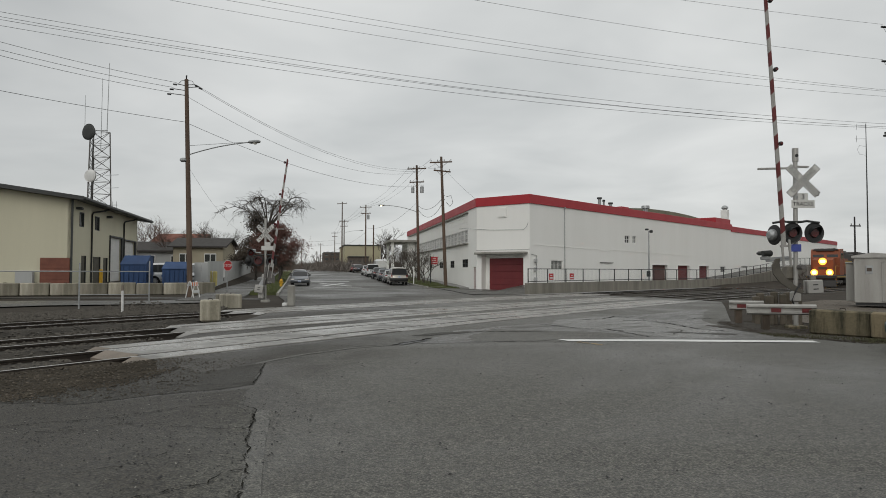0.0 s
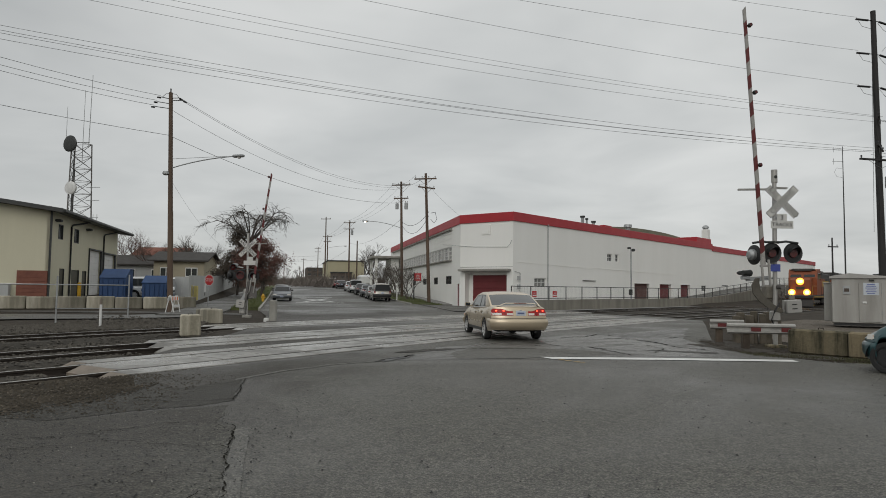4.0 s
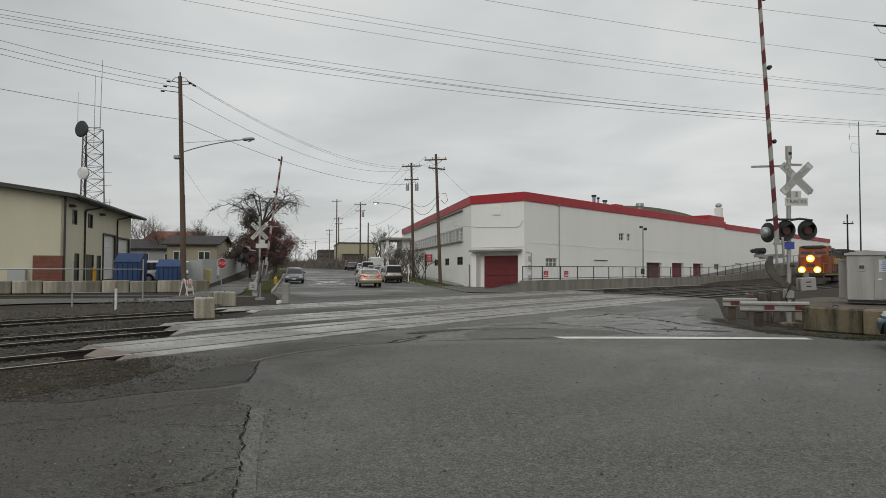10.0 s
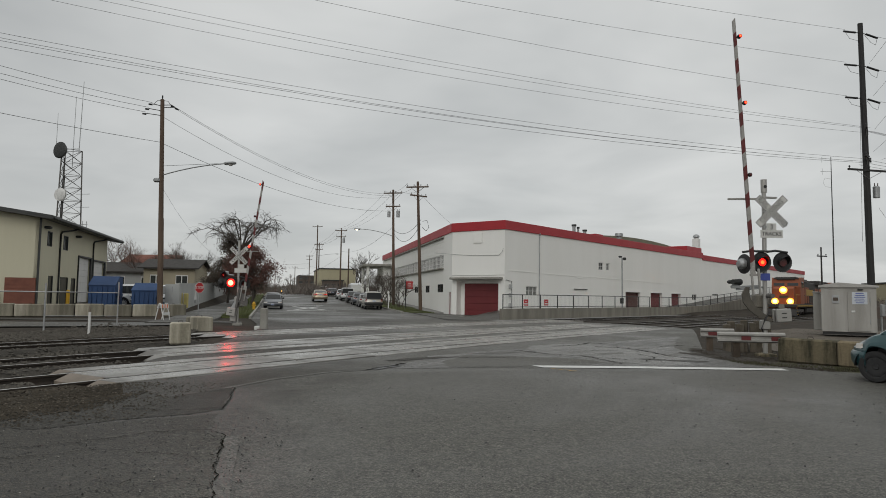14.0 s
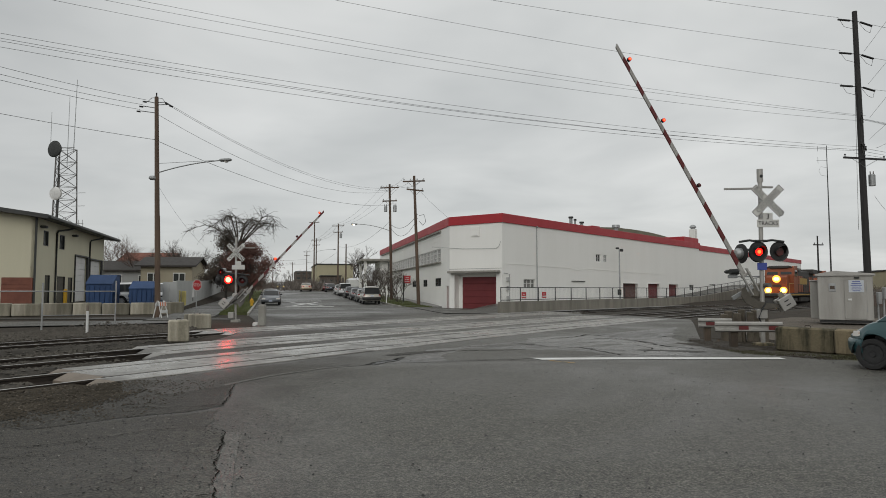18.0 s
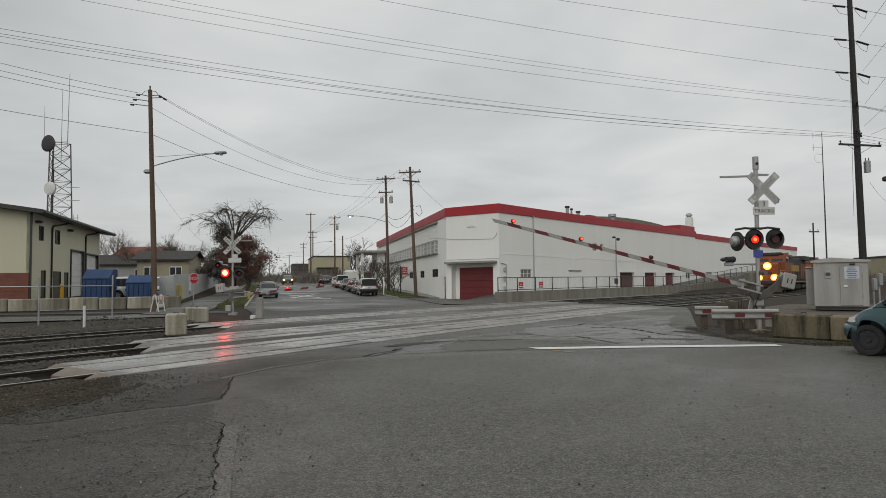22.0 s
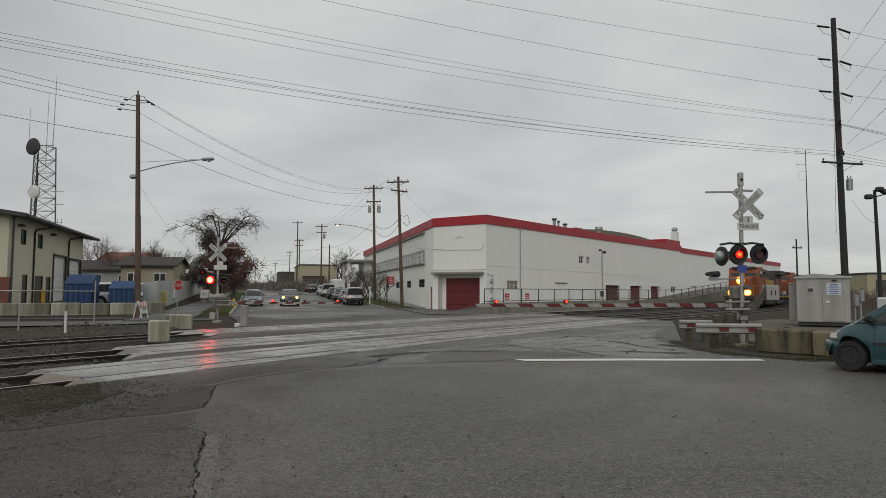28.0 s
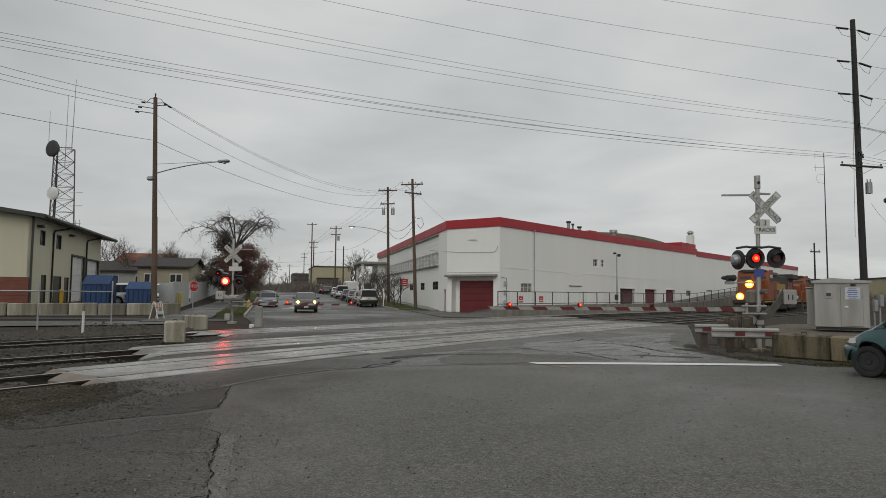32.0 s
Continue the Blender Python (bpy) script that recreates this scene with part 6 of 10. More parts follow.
# ---- lattice radio mast ----
def radio_mast():
    t = thing("radio_mast", pose(-42.2, 75, 0.4), "grey steel lattice radio mast with dishes", "antenna mast")
    H_ = 17.5
    legs = [Vector((math.cos(a), math.sin(a), 0)) for a in (0.35, 2.45, 4.54)]
    at_ = lambda k, z: legs[k % 3] * (1.75 - 0.5 * z / H_) + Vector((0, 0, z))
    for k in range(3):
        part("leg", Geo().cyl(at_(k, 0), at_(k, H_), 0.085, 0.07, 6), "loco_grey", t)
    n = 12
    for i in range(n):
        z0, z1 = H_ * i / n, H_ * (i + 1) / n
        for k in range(3):
            part("brace", Geo().cyl(at_(k, z0), at_(k + 1, z1), 0.03, 0.03, 4).cyl(at_(k + 1, z0), at_(k, z1), 0.03, 0.03, 4).cyl(at_(k, z1), at_(k + 1, z1), 0.03, 0.03, 4), "loco_grey", t)
    part("feed_line", Geo().cyl((-0.5, -0.6, 0), (-0.3, -0.5, H_ - 1), 0.05, 0.05, 5).cyl((-0.25, -0.6, 0), (-0.15, -0.5, H_ - 3), 0.05, 0.05, 5), "dark_trim", t)
    part("dish", Geo().dome((-0.35, -1.4, H_ - 0.3), 0.95, 0.12, 20, 5, (-0.3, -0.95, 0.05)).cyl((-0.35, -1.4, H_ - 0.3), (-0.25, -1.1, H_ - 0.3), 0.95, 0.75, 20), "dark_trim", t, "dark drum dish antenna")
    part("dish", Geo().dome((0.1, -1.6, 12.1), 0.72, 0.12, 18, 4, (-0.3, -0.95, 0)).cyl((0.1, -1.6, 12.1), (0.15, -1.1, 12.1), 0.75, 0.4, 18), "white_paint", t, "pale round dish antenna")
    part("whip", Geo().cyl((-1.3, -0.5, H_), (-1.3, -0.5, H_ + 4.2), 0.035, 0.02, 5), "galv", t)
    part("whip", Geo().cyl((0.35, 0, H_ - 2), (0.4, 0, H_ + 6.3), 0.04, 0.025, 5), "galv", t)
    part("whip", Geo().cyl((1.2, -0.3, H_ - 0.5), (1.35, -0.3, H_ + 8.0), 0.05, 0.03, 5), "galv", t)
    for z in (10.9, 12.4):
        part("side_antenna", Geo().cyl((1.0, 0, z), (2.7, -0.3, z), 0.03, 0.03, 5).cyl((1.6, -0.1, z - 0.5), (1.6, -0.1, z + 0.2), 0.03, 0.03, 5), "galv", t)
    part("side_antenna", Geo().cyl((1.0, 0, 8.9), (2.6, -0.3, 8.9), 0.03, 0.03, 5).cyl((2.0, -0.2, 8.5), (2.0, -0.2, 9.3), 0.03, 0.03, 5).cyl((2.5, -0.3, 8.5), (2.5, -0.3, 9.3), 0.03, 0.03, 5), "galv", t)
    part("top_frame", Geo().cyl((-1.4, -0.4, H_), (1.3, -0.3, H_ + 0.1), 0.05, 0.05, 5), "galv", t)


radio_mast()
# slim masts and a flood-light pole behind the bungalow
am = thing("antenna_mast", pose(36.85, 60, -0.1), "slim dark antenna mast with small aerials", "antenna mast")
part("mast", Geo().cyl((0, 0, -0.2), (0, 0, 15.3), 0.085, 0.03, 8), "dark_trim", am)
for z0, z1, zz in ((14.75, 15.25, 15.0), (13.6, 14.2, 13.9)):
    part("aerial", Geo().cyl((-1.0, 0, zz), (0.05, 0, zz), 0.014, 0.014, 5).cyl((-0.85, 0, z0), (-0.85, 0, z1), 0.014, 0.014, 5), "dark_trim", am)
part("aerial", Geo().tube([(0, 0, 13.2), (-0.6, 0, 13.3), (-0.8, 0, 12.9), (-0.6, 0, 12.5), (-0.05, 0, 12.4)], 0.01, 5), "dark_trim", am)
q = wood_pole(44.6, 75, 8.0, (0, 0), 0.12, "black_pole", "short dark utility pole", -0.05)
crossarm(q, 7.0, 1.3, 10, 2, braces=False, dark="black_pole")
fl = wood_pole(42.2, 58, 11.1, (-0.2, 0), 0.2, "black_pole", "dark pole carrying flood lights", -0.05, "floodlight_pole")
for sg, zz in ((-0.9, 10.5), (1, 11.0), (0.4, 11.2)):
    part("floodlight", Geo().box((sg * 0.8 - 0.2, -0.2, zz), (0.7, 0.5, 0.45), 20 * sg, 0.1), "dark_trim", fl)
part("floodlight_bracket", Geo().cyl((-1.1, -0.1, 10.3), (0.9, -0.1, 10.8), 0.05, 0.05, 6), "dark_trim", fl)

# ---- ramp with its wall and fence beside the warehouse ----
def ramp_top(s):
    return float(np.interp(s, [35, 50, 70, 77, 82, 87.5, 95, 105, 140], [0.82, 0.87, 0.9, 1.0, 1.27, 1.6, 2.18, 2.8, 3.6]))


rs = [36.4 + 1.25 * k for k in range(77)]
RO = 12.9
g = Geo()
vs = []
for s in rs:
    a, b = rail_point(s, RO)[0], rail_point(s, RO + 0.3)[0]
    z = ramp_top(s)
    vs += [(a.x, a.y, -0.4), (a.x, a.y, z), (b.x, b.y, z), (b.x, b.y, -0.4)]
g.add(vs, [(4 * k + i, 4 * k + (i + 1) % 4, 4 * k + 4 + (i + 1) % 4, 4 * k + 4 + i) for k in range(len(rs) - 1) for i in range(4)] + [(3, 2, 1, 0)])
tagged(part("ramp_wall", g, "concrete_ramp", smooth=0), "low weathered concrete retaining wall of a ramp", "wall", kind="structure")
g = Geo()
vs = []
for s in rs:
    a, b = rail_point(s, RO + 0.3)[0], rail_point(s, 18.0)[0]
    z = 0.02 + (ramp_top(s) - 0.27) * smooth(37.5, 44, s)
    vs += [(a.x, a.y, z), (b.x, b.y, z)]
g.add(vs, [(2 * k, 2 * k + 2, 2 * k + 3, 2 * k + 1) for k in range(len(rs) - 1)])
tagged(part("ramp_deck", g, "asphalt_old", smooth=0), "sloping asphalt ramp deck beside the warehouse", "ramp", kind="structure")
flat("ramp_foot", [xy(rail_point(s, 11.7)[0]) for s in (34.5, 50, 80, 110)] + [xy(rail_point(s, 12.9)[0]) for s in (110, 80, 50, 34.5)], 0.02, "pavement", "grey paved strip at the foot of the ramp wall", "pavement")


def rail_fence():
    f = thing("ramp_fence", pose(0, 0, 0), "black metal rail fence along the ramp wall", "fence")
    post = Geo().cyl((0, 0, -0.05), (0, 0, 1.08), 0.04, 0.04, 6).mesh("post", M["black"], 0)
    s, pts_ = 36.6, []
    while s < 128:
        p = rail_point(s, RO + 0.15)[0]
        z = ramp_top(s)
        part("post", post, None, f, at=Matrix.Translation((p.x, p.y, z)))
        pts_.append((p.x, p.y, z))
        s += 2.55
    for h in (1.05, 0.12):
        part("fence_rail", Geo().tube([(x, y, z + h) for x, y, z in pts_], 0.03, 5), "black", f)
    # woven wire, as fine upright and level wires
    g = Geo()
    for k in range(len(pts_) - 1):
        a, b = Vector(pts_[k]), Vector(pts_[k + 1])
        for i in range(1, 12):
            q = a.lerp(b, i / 12)
            g.cyl(q + Vector((0, 0, 0.1)), q + Vector((0, 0, 1.05)), 0.004, 0.004, 3, False)
    w_ = part("woven_wire", g, "galv", f, "fine wire mesh", 0)
    tagged(w_, kind="stuff")
    for s, w in ((39.4, 0.72), (42.3, 0.72)):
        p, h = rail_point(s, RO + 0.02)
        m = Matrix.Translation((p.x, p.y, ramp_top(s) + 0.46)) @ Matrix.Rotation(radians(90) - h, 4, "Z")
        sg = thing("fence_sign", m, "red and white warning sign on the fence", "sign")
        part("plate", Geo().box((0, -0.02, 0), (w * 0.85, 0.02, 0.48), bev=0.005), "stop_red", sg, smooth=0)
        bars(sg, "white_paint", 0, 0.08, 0.4, 1, 0.16, 0.05, -0.034)
        part("white_field", Geo().box((0, -0.033, -0.1), (0.5, 0.006, 0.09)), "white_paint", sg, smooth=0)


rail_fence()
# lamp post by the wall
p = B_ + D2 * 20.6 - NIN * 1.0
lp = thing("lamp_post", pose(p.x, p.y, 0.6), "grey steel lamp post with twin small lamps", "lamp post")
part("post", Geo().cyl((0, 0, -0.3), (0, 0, 5.6), 0.09, 0.07, 8), "galv", lp)
part("lamp_head", Geo().box((-0.2, 0, 5.72), (0.36, 0.3, 0.2), bev=0.05), "dark_trim", lp)
part("lamp_head", Geo().box((0.26, 0, 5.5), (0.32, 0.3, 0.3), bev=0.05), "dark_trim", lp)
part("junction_box", Geo().box((-0.1, -0.15, 0.9), (0.35, 0.25, 0.6), bev=0.02), "dark_trim", lp, smooth=0)

# ---- signal bungalow and its neighbours ----
def bungalow():
    t = thing("signal_bungalow", pose(18.95, 32, 0.12, 0, 0, -31), "grey aluminium signal equipment bungalow with a sloped roof", "equipment cabinet")
    W, D, H_ = 2.29, 2.2, 2.18
    part("body", Geo().box((W / 2, D / 2, H_ / 2 + 0.08), (W, D, H_), bev=0.025), "alu_dull", t, smooth=0)
    part("roof", Geo().slab([(-0.1, H_ + 0.05), (W + 0.1, H_ + 0.05), (W + 0.1, H_ + 0.14), (W * 0.32, H_ + 0.29), (-0.1, H_ + 0.14)], -0.1, D + 0.1), "alu", t, "low gabled aluminium roof", 0)
    part("base_skid", Geo().box((W / 2, D / 2, 0.03), (W - 0.1, D - 0.1, 0.14)), "black", t, smooth=0)
    d = part("door", Geo().box((W - 0.72, -0.015, 1.08), (0.92, 0.04, 1.86), bev=0.012), "alu_dull", t, "grey aluminium door", 0)
    part("door_sign", Geo().box((W - 0.68, -0.045, 1.72), (0.62, 0.012, 0.58)), "notice_blue", d, "pale blue-white notice board", 0)
    bars(d, "sign_blue", W - 0.68, 1.72, 0.46, 6, 0.088, 0.030, -0.056)
    part("door_handle", Geo().box((W - 0.95, -0.05, 1.07), (0.16, 0.05, 0.1), bev=0.015), "white_paint", d)
    for zh in (0.5, 1.5):
        part("hinge", Geo().cyl((W - 0.27, -0.04, zh), (W - 0.27, -0.04, zh + 0.2), 0.02, 0.02, 6), "galv", d)
    part("vent_louvre", Geo().box((0.62, -0.015, 1.66), (0.3, 0.04, 0.4), bev=0.01), "galv", t, smooth=0)
    part("vent_plate", Geo().box((0.62, -0.04, 1.66), (0.2, 0.02, 0.16)), "brown_wall", t, smooth=0)
    part("roof_lamp", Geo().box((W - 0.65, -0.06, 2.13), (0.22, 0.1, 0.07), bev=0.02), "dark_trim", t)
    c = thing("relay_cabinet", pose(19.97, 33.96, 0.1, 0, 0, -31), "narrow grey aluminium relay cabinet", "equipment cabinet")
    part("body", Geo().box((0, 0, 1.05), (0.45, 0.9, 1.9), bev=0.025), "alu_dull", c, smooth=0)
    part("roof", Geo().box((0, 0, 2.03), (0.52, 1.0, 0.07), bev=0.02), "alu", c, smooth=0)
    part("cabinet_lamp", Geo().box((0.15, -0.48, 1.98), (0.1, 0.08, 0.06)), "lamp_clear", c, smooth=0)
    m = thing("meter_pedestal", pose(22.6, 33.2, -0.05), "grey electric meter pedestals on posts", "meter")
    for x, h in ((0.15, 1.6), (0.45, 1.85)):
        part("post", Geo().cyl((x, 0, -0.1), (x, 0, h - 0.3), 0.045, 0.045, 8), "galv", m)
        part("meter_box", Geo().box((x, -0.1, h - 0.3), (0.2, 0.18, 0.6), bev=0.02), "galv", m, smooth=0)


bungalow()


# ---- guard rails ----
def guardrail(x0, y0, x1, y1, z, label, posts=3, red=(0.3, 0.8)):
    L = math.hypot(x1 - x0, y1 - y0)
    rz = math.degrees(math.atan2(y1 - y0, x1 - x0))
    t = thing("guardrail", pose(x0, y0, 0, 0, 0, rz), label, "guardrail")
    W = [(-0.02, -0.15), (-0.09, -0.11), (-0.09, -0.06), (-0.02, -0.02), (-0.02, 0.02), (-0.09, 0.06), (-0.09, 0.11), (-0.02, 0.15), (0.0, 0.15), (-0.06, 0.11), (-0.06, 0.07), (0.0, 0.03), (0.0, -0.03), (-0.06, -0.07), (-0.06, -0.11), (0, -0.15)]
    g = Geo()
    n = len(W)
    vs = [(x, a, z + b) for x in (0, L) for a, b in W]
    g.add(vs, [(i, (i + 1) % n, n + (i + 1) % n, n + i) for i in range(n)] + [tuple(range(n - 1, -1, -1)), tuple(range(n, 2 * n))])
    part("beam", g, "refl_white", t, "dirty white corrugated steel beam", 0)
    for k in range(posts):
        x = L * 0.3 + (L - 0.5) * k / max(1, posts - 1)
        part("post", Geo().box((x, 0.14, z / 2 - 0.05), (0.2, 0.22, z + 0.3), bev=0.02), "tie", t, "dark weathered wooden post", 0)
    for f in red:
        part("reflector", Geo().box((L * f, -0.1, z - 0.02), (0.26, 0.012, 0.11)), "refl_red", t, "red reflective patch", 0)


guardrail(8.15, 18.9, 9.95, 18.6, 0.58, "battered white guardrail with red reflectors", 1, (0.42, 0.86))
guardrail(8.6, 21.2, 9.6, 21.0, 0.58, "short battered white guardrail end", 1, (0.35,))
for k, (x, y, h) in enumerate(((9.55, 21.4, 0.95), (9.78, 21.6, 1.05), (9.98, 21.4, 0.98), (10.2, 21.55, 1.1), (10.43, 21.45, 1.02), (10.66, 21.6, 1.08), (10.9, 21.45, 0.95))):
    s_ = thing("wooden_stump", pose(x, y, -0.1, 0, 0, k * 17), "weathered grey wooden stump post", "post", "stump posts by the signal")
    part("stump", Geo().box((0, 0, h / 2), (0.2, 0.2, h), bev=0.025), "old_wood", s_, smooth=0)

# ---- left side of the tracks: fence, marker, signs, containers ----
def pipe_fence():
    t = thing("pipe_fence", pose(0, 0, 0), "thin galvanised pipe fence beside the rails", "fence")
    ps = [(-21.6, 26.9), (-15.35, 28.2), (-15.0, 31.6)]
    rails = [(-33, 24.0), (-21.6, 26.4), (-15.5, 28.2), (-15.0, 31.6)]
    for x, y in ((-15.85, 27.0), (-15.0, 31.4)):
        part("post", Geo().cyl((x, y, -0.25), (x, y, 1.95 if y < 29 else 2.1), 0.035, 0.035, 8), "galv", t)
    part("top_rail", Geo().tube([(-15.85, 27.0, 1.6), (-15.0, 31.4, 1.6)], 0.028, 6), "galv", t)
    part("top_rail", Geo().tube([(-15.85, 27.0, 1.6), (-24, 25.2, 1.6), (-34, 23.0, 1.6)], 0.028, 6), "galv", t)
    part("lower_wire", Geo().tube([(-15.85, 27.0, 0.62), (-15.0, 31.4, 0.5)], 0.018, 5), "galv", t)


pipe_fence()
mk_ = thing("marker_post", pose(-13.55, 26.1, -0.15), "white marker post with a dark cap", "marker post")
part("post", Geo().cyl((0, 0, -0.1), (0, 0, 0.98), 0.05, 0.05, 10), "white_paint", mk_)
part("cap", Geo().cyl((0, 0, 0.98), (0, 0, 1.2), 0.052, 0.045, 10), "plank", mk_)


def stop_sign():
    t = thing("stop_sign", pose(-17.1, 48, 0.0, 0, 0, 58), "red octagonal stop sign on a steel post", "traffic sign")
    part("post", Geo().cyl((0, 0.04, -0.2), (0, 0.04, 2.5), 0.035, 0.035, 8), "galv", t)
    oct_ = lambda r: [(r * math.cos(math.pi / 8 + k * math.pi / 4), 2.05 + r * math.sin(math.pi / 8 + k * math.pi / 4)) for k in range(8)]
    part("plate", Geo().slab(oct_(0.42), -0.012, 0.0), "white_paint", t, "white border", 0)
    f = part("face", Geo().slab(oct_(0.385), -0.02, -0.013), "stop_red", t, "", 0)
    lettering("STOP", 0.3, "white_paint", f, pose(0, -0.024, 2.05, 90, 0, 0))


stop_sign()


def container(x, y, rz, w, d, h, label, z=0.45):
    """A blue steel refuse container with a sloped lid."""
    t = thing("refuse_container", pose(x, y, z, 0, 0, rz), label, "dumpster", "blue containers in the yard")
    part("box", Geo().slab([(-d / 2, 0.12), (d / 2, 0.12), (d / 2, h), (0.1, h), (-d / 2, h * 0.72)], -w / 2, w / 2), "container_blue", t, smooth=0, at=Matrix.Rotation(radians(90), 4, "Z"))
    part("lid", Geo().slab([(d / 2 + 0.05, h + 0.02), (0.08, h + 0.02), (-d / 2 - 0.06, h * 0.72 + 0.02), (-d / 2 - 0.06, h * 0.72 + 0.07), (0.08, h + 0.08), (d / 2 + 0.05, h + 0.08)], -w / 2 - 0.04, w / 2 + 0.04), "container_blue", t, "blue steel lid", 0, Matrix.Rotation(radians(90), 4, "Z"))
    for k in range(5):
        part("rib", Geo().box((-w / 2 + w * (k + 0.5) / 5, -d / 2 - 0.03, h * 0.38), (0.07, 0.07, h * 0.6)), "container_blue", t, smooth=0)
    for k in (-1, 1):
        part("fork_pocket", Geo().box((k * (w / 2 + 0.06), 0, h * 0.45), (0.12, d * 0.7, 0.16)), "container_blue", t, smooth=0)


container(-23.5, 47.3, 8, 1.72, 1.6, 2.25, "blue steel refuse container with closed lid")
container(-20.7, 47.6, 8, 1.6, 1.6, 1.8, "blue steel refuse container beside a pole")
yb = thing("bollard", pose(-28.0 + 0.35, 48.6, 0.45), "yellow steel bollard by a door", "bollard")
part("post", Geo().cyl((0.75, 0, -0.2), (0.75, 0, 1.25), 0.13, 0.13, 12).dome((0.75, 0, 1.25), 0.13, 0.08, 12, 3), "hydrant", yb)
for k in range(4):
    yp = thing("pale_panel", pose(-20.2 + 0.42 * k, 50.4, 0.45), "pale yellow upright plastic panel", "panel", "pale yellow panels")
    part("panel", Geo().box((0, 0, 0.62), (0.34, 0.2, 1.2 - 0.08 * (k % 2)), bev=0.05), "barrel", yp, smooth=0)


def barricade():
    t = thing("barricade", pose(-15.9, 38.8, 0.0, 0, 0, 84), "white folding barricade with orange stripes", "barricade")
    for s in (-1, 1):
        for x in (-0.36, 0.36):
            part("leg", Geo().cyl((x, s * 0.28, -0.05), (x, s * 0.03, 1.05), 0.03, 0.03, 6), "white_paint", t)
        m = Matrix.Translation((0, s * 0.1, 0.86)) @ Matrix.Rotation(s * 0.22, 4, "X")
        b = part("board", Geo().box((0, 0, 0), (0.85, 0.03, 0.24), bev=0.005), "white_paint", t, smooth=0, at=m)
        for k in range(3):
            part("stripe", Geo().add([(-0.36 + 0.26 * k + dx, s * 0.018, dz) for dx, dz in ((0, -0.11), (0.12, -0.11), (0.2, 0.11), (0.08, 0.11))], [(0, 1, 2, 3) if s < 0 else (3, 2, 1, 0)]), "barrier_orange", b, smooth=0)
    part("lower_board", Geo().box((0, -0.2, 0.42), (0.8, 0.03, 0.16), bev=0.005), "white_paint", t, smooth=0)


barricade()


def hydrant():
    t = thing("fire_hydrant", pose(-15.85, 58, rise(-15.85, 58) + 0.05), "yellow fire hydrant on the verge", "fire hydrant")
    part("barrel", Geo().cyl((0, 0, 0), (0, 0, 0.06), 0.17, 0.17, 12).cyl((0, 0, 0.06), (0, 0, 0.55), 0.12, 0.12, 12).cyl((0, 0, 0.5), (0, 0, 0.56), 0.16, 0.16, 12), "hydrant", t)
    part("bonnet", Geo().dome((0, 0, 0.56), 0.14, 0.16, 12, 4).cyl((0, 0, 0.7), (0, 0, 0.78), 0.03, 0.03, 6), "hydrant", t)
    for a in (0, 2.09, 4.19):
        part("outlet", Geo().cyl((0, 0, 0.4), (0.2 * math.cos(a), 0.2 * math.sin(a), 0.4), 0.065, 0.06, 10), "hydrant", t)


hydrant()
cb = thing("concrete_post", pose(-8.05, 31.3, -0.05), "short grey concrete guard post by the crossing", "post")
part("post", Geo().box((0, 0, 0.5), (0.32, 0.32, 1.05), bev=0.04), "concrete", cb, smooth=0)
part("foot", Geo().box((-0.3, 0, 0.08), (0.25, 0.25, 0.2), bev=0.03), "white_paint", cb, smooth=0)
# fence of pale boards behind the yard
g = Geo()
fp = [uv(u, -8.4) for u in np.arange(52, 100, 0.5)]
yf = thing("board_fence", pose(0, 0, 0), "pale grey board fence round the yard", "fence")
bm_ = Geo().box((0, 0, 1.05), (0.03, 0.485, 2.1)).mesh("board", M["grey_wall"], 0)
for p in fp:
    part("board", bm_, None, yf, at=Matrix.Translation((p.x, p.y, 0.2 + rise(p.x, p.y))) @ Matrix.Rotation(radians(13.6), 4, "Z"))
for k in range(30):
    p = uv(100, -8.4) - SV * (0.25 + 0.5 * k)
    part("board", bm_, None, yf, at=Matrix.Translation((p.x, p.y, 0.1 + rise(p.x, p.y))) @ Matrix.Rotation(radians(101.7), 4, "Z"))
for k in range(2):
    p = uv(52, -8.4) - SV * (0.25 + 0.5 * k)
    part("board", bm_, None, yf, at=Matrix.Translation((p.x, p.y, 0.1 + rise(p.x, p.y))) @ Matrix.Rotation(radians(101.7), 4, "Z"))
# red sign on posts and a pale marker by the verge
sg = thing("street_sign", pose(-3.1, 70.5, rise(-3.5, 70.5), 0, 0, -5), "red sign board on a dark post", "sign")
part("post", Geo().cyl((0, 0, -0.2), (0, 0, 3.0), 0.06, 0.06, 8), "dark_trim", sg)
part("board", Geo().box((0.4, 0, 2.5), (0.72, 0.06, 0.82), bev=0.015), "stop_red", sg, smooth=0)
bars(sg, "white_paint", 0.4, 2.5, 0.5, 3, 0.2, 0.06, -0.037)
wp_ = thing("marker_post", pose(-4.6, 66.0, rise(-4.6, 66)), "slim pale marker post on the verge", "marker post")
part("post", Geo().box((0, 0, 0.9), (0.1, 0.1, 2.0), bev=0.01), "white_paint", wp_, smooth=0)

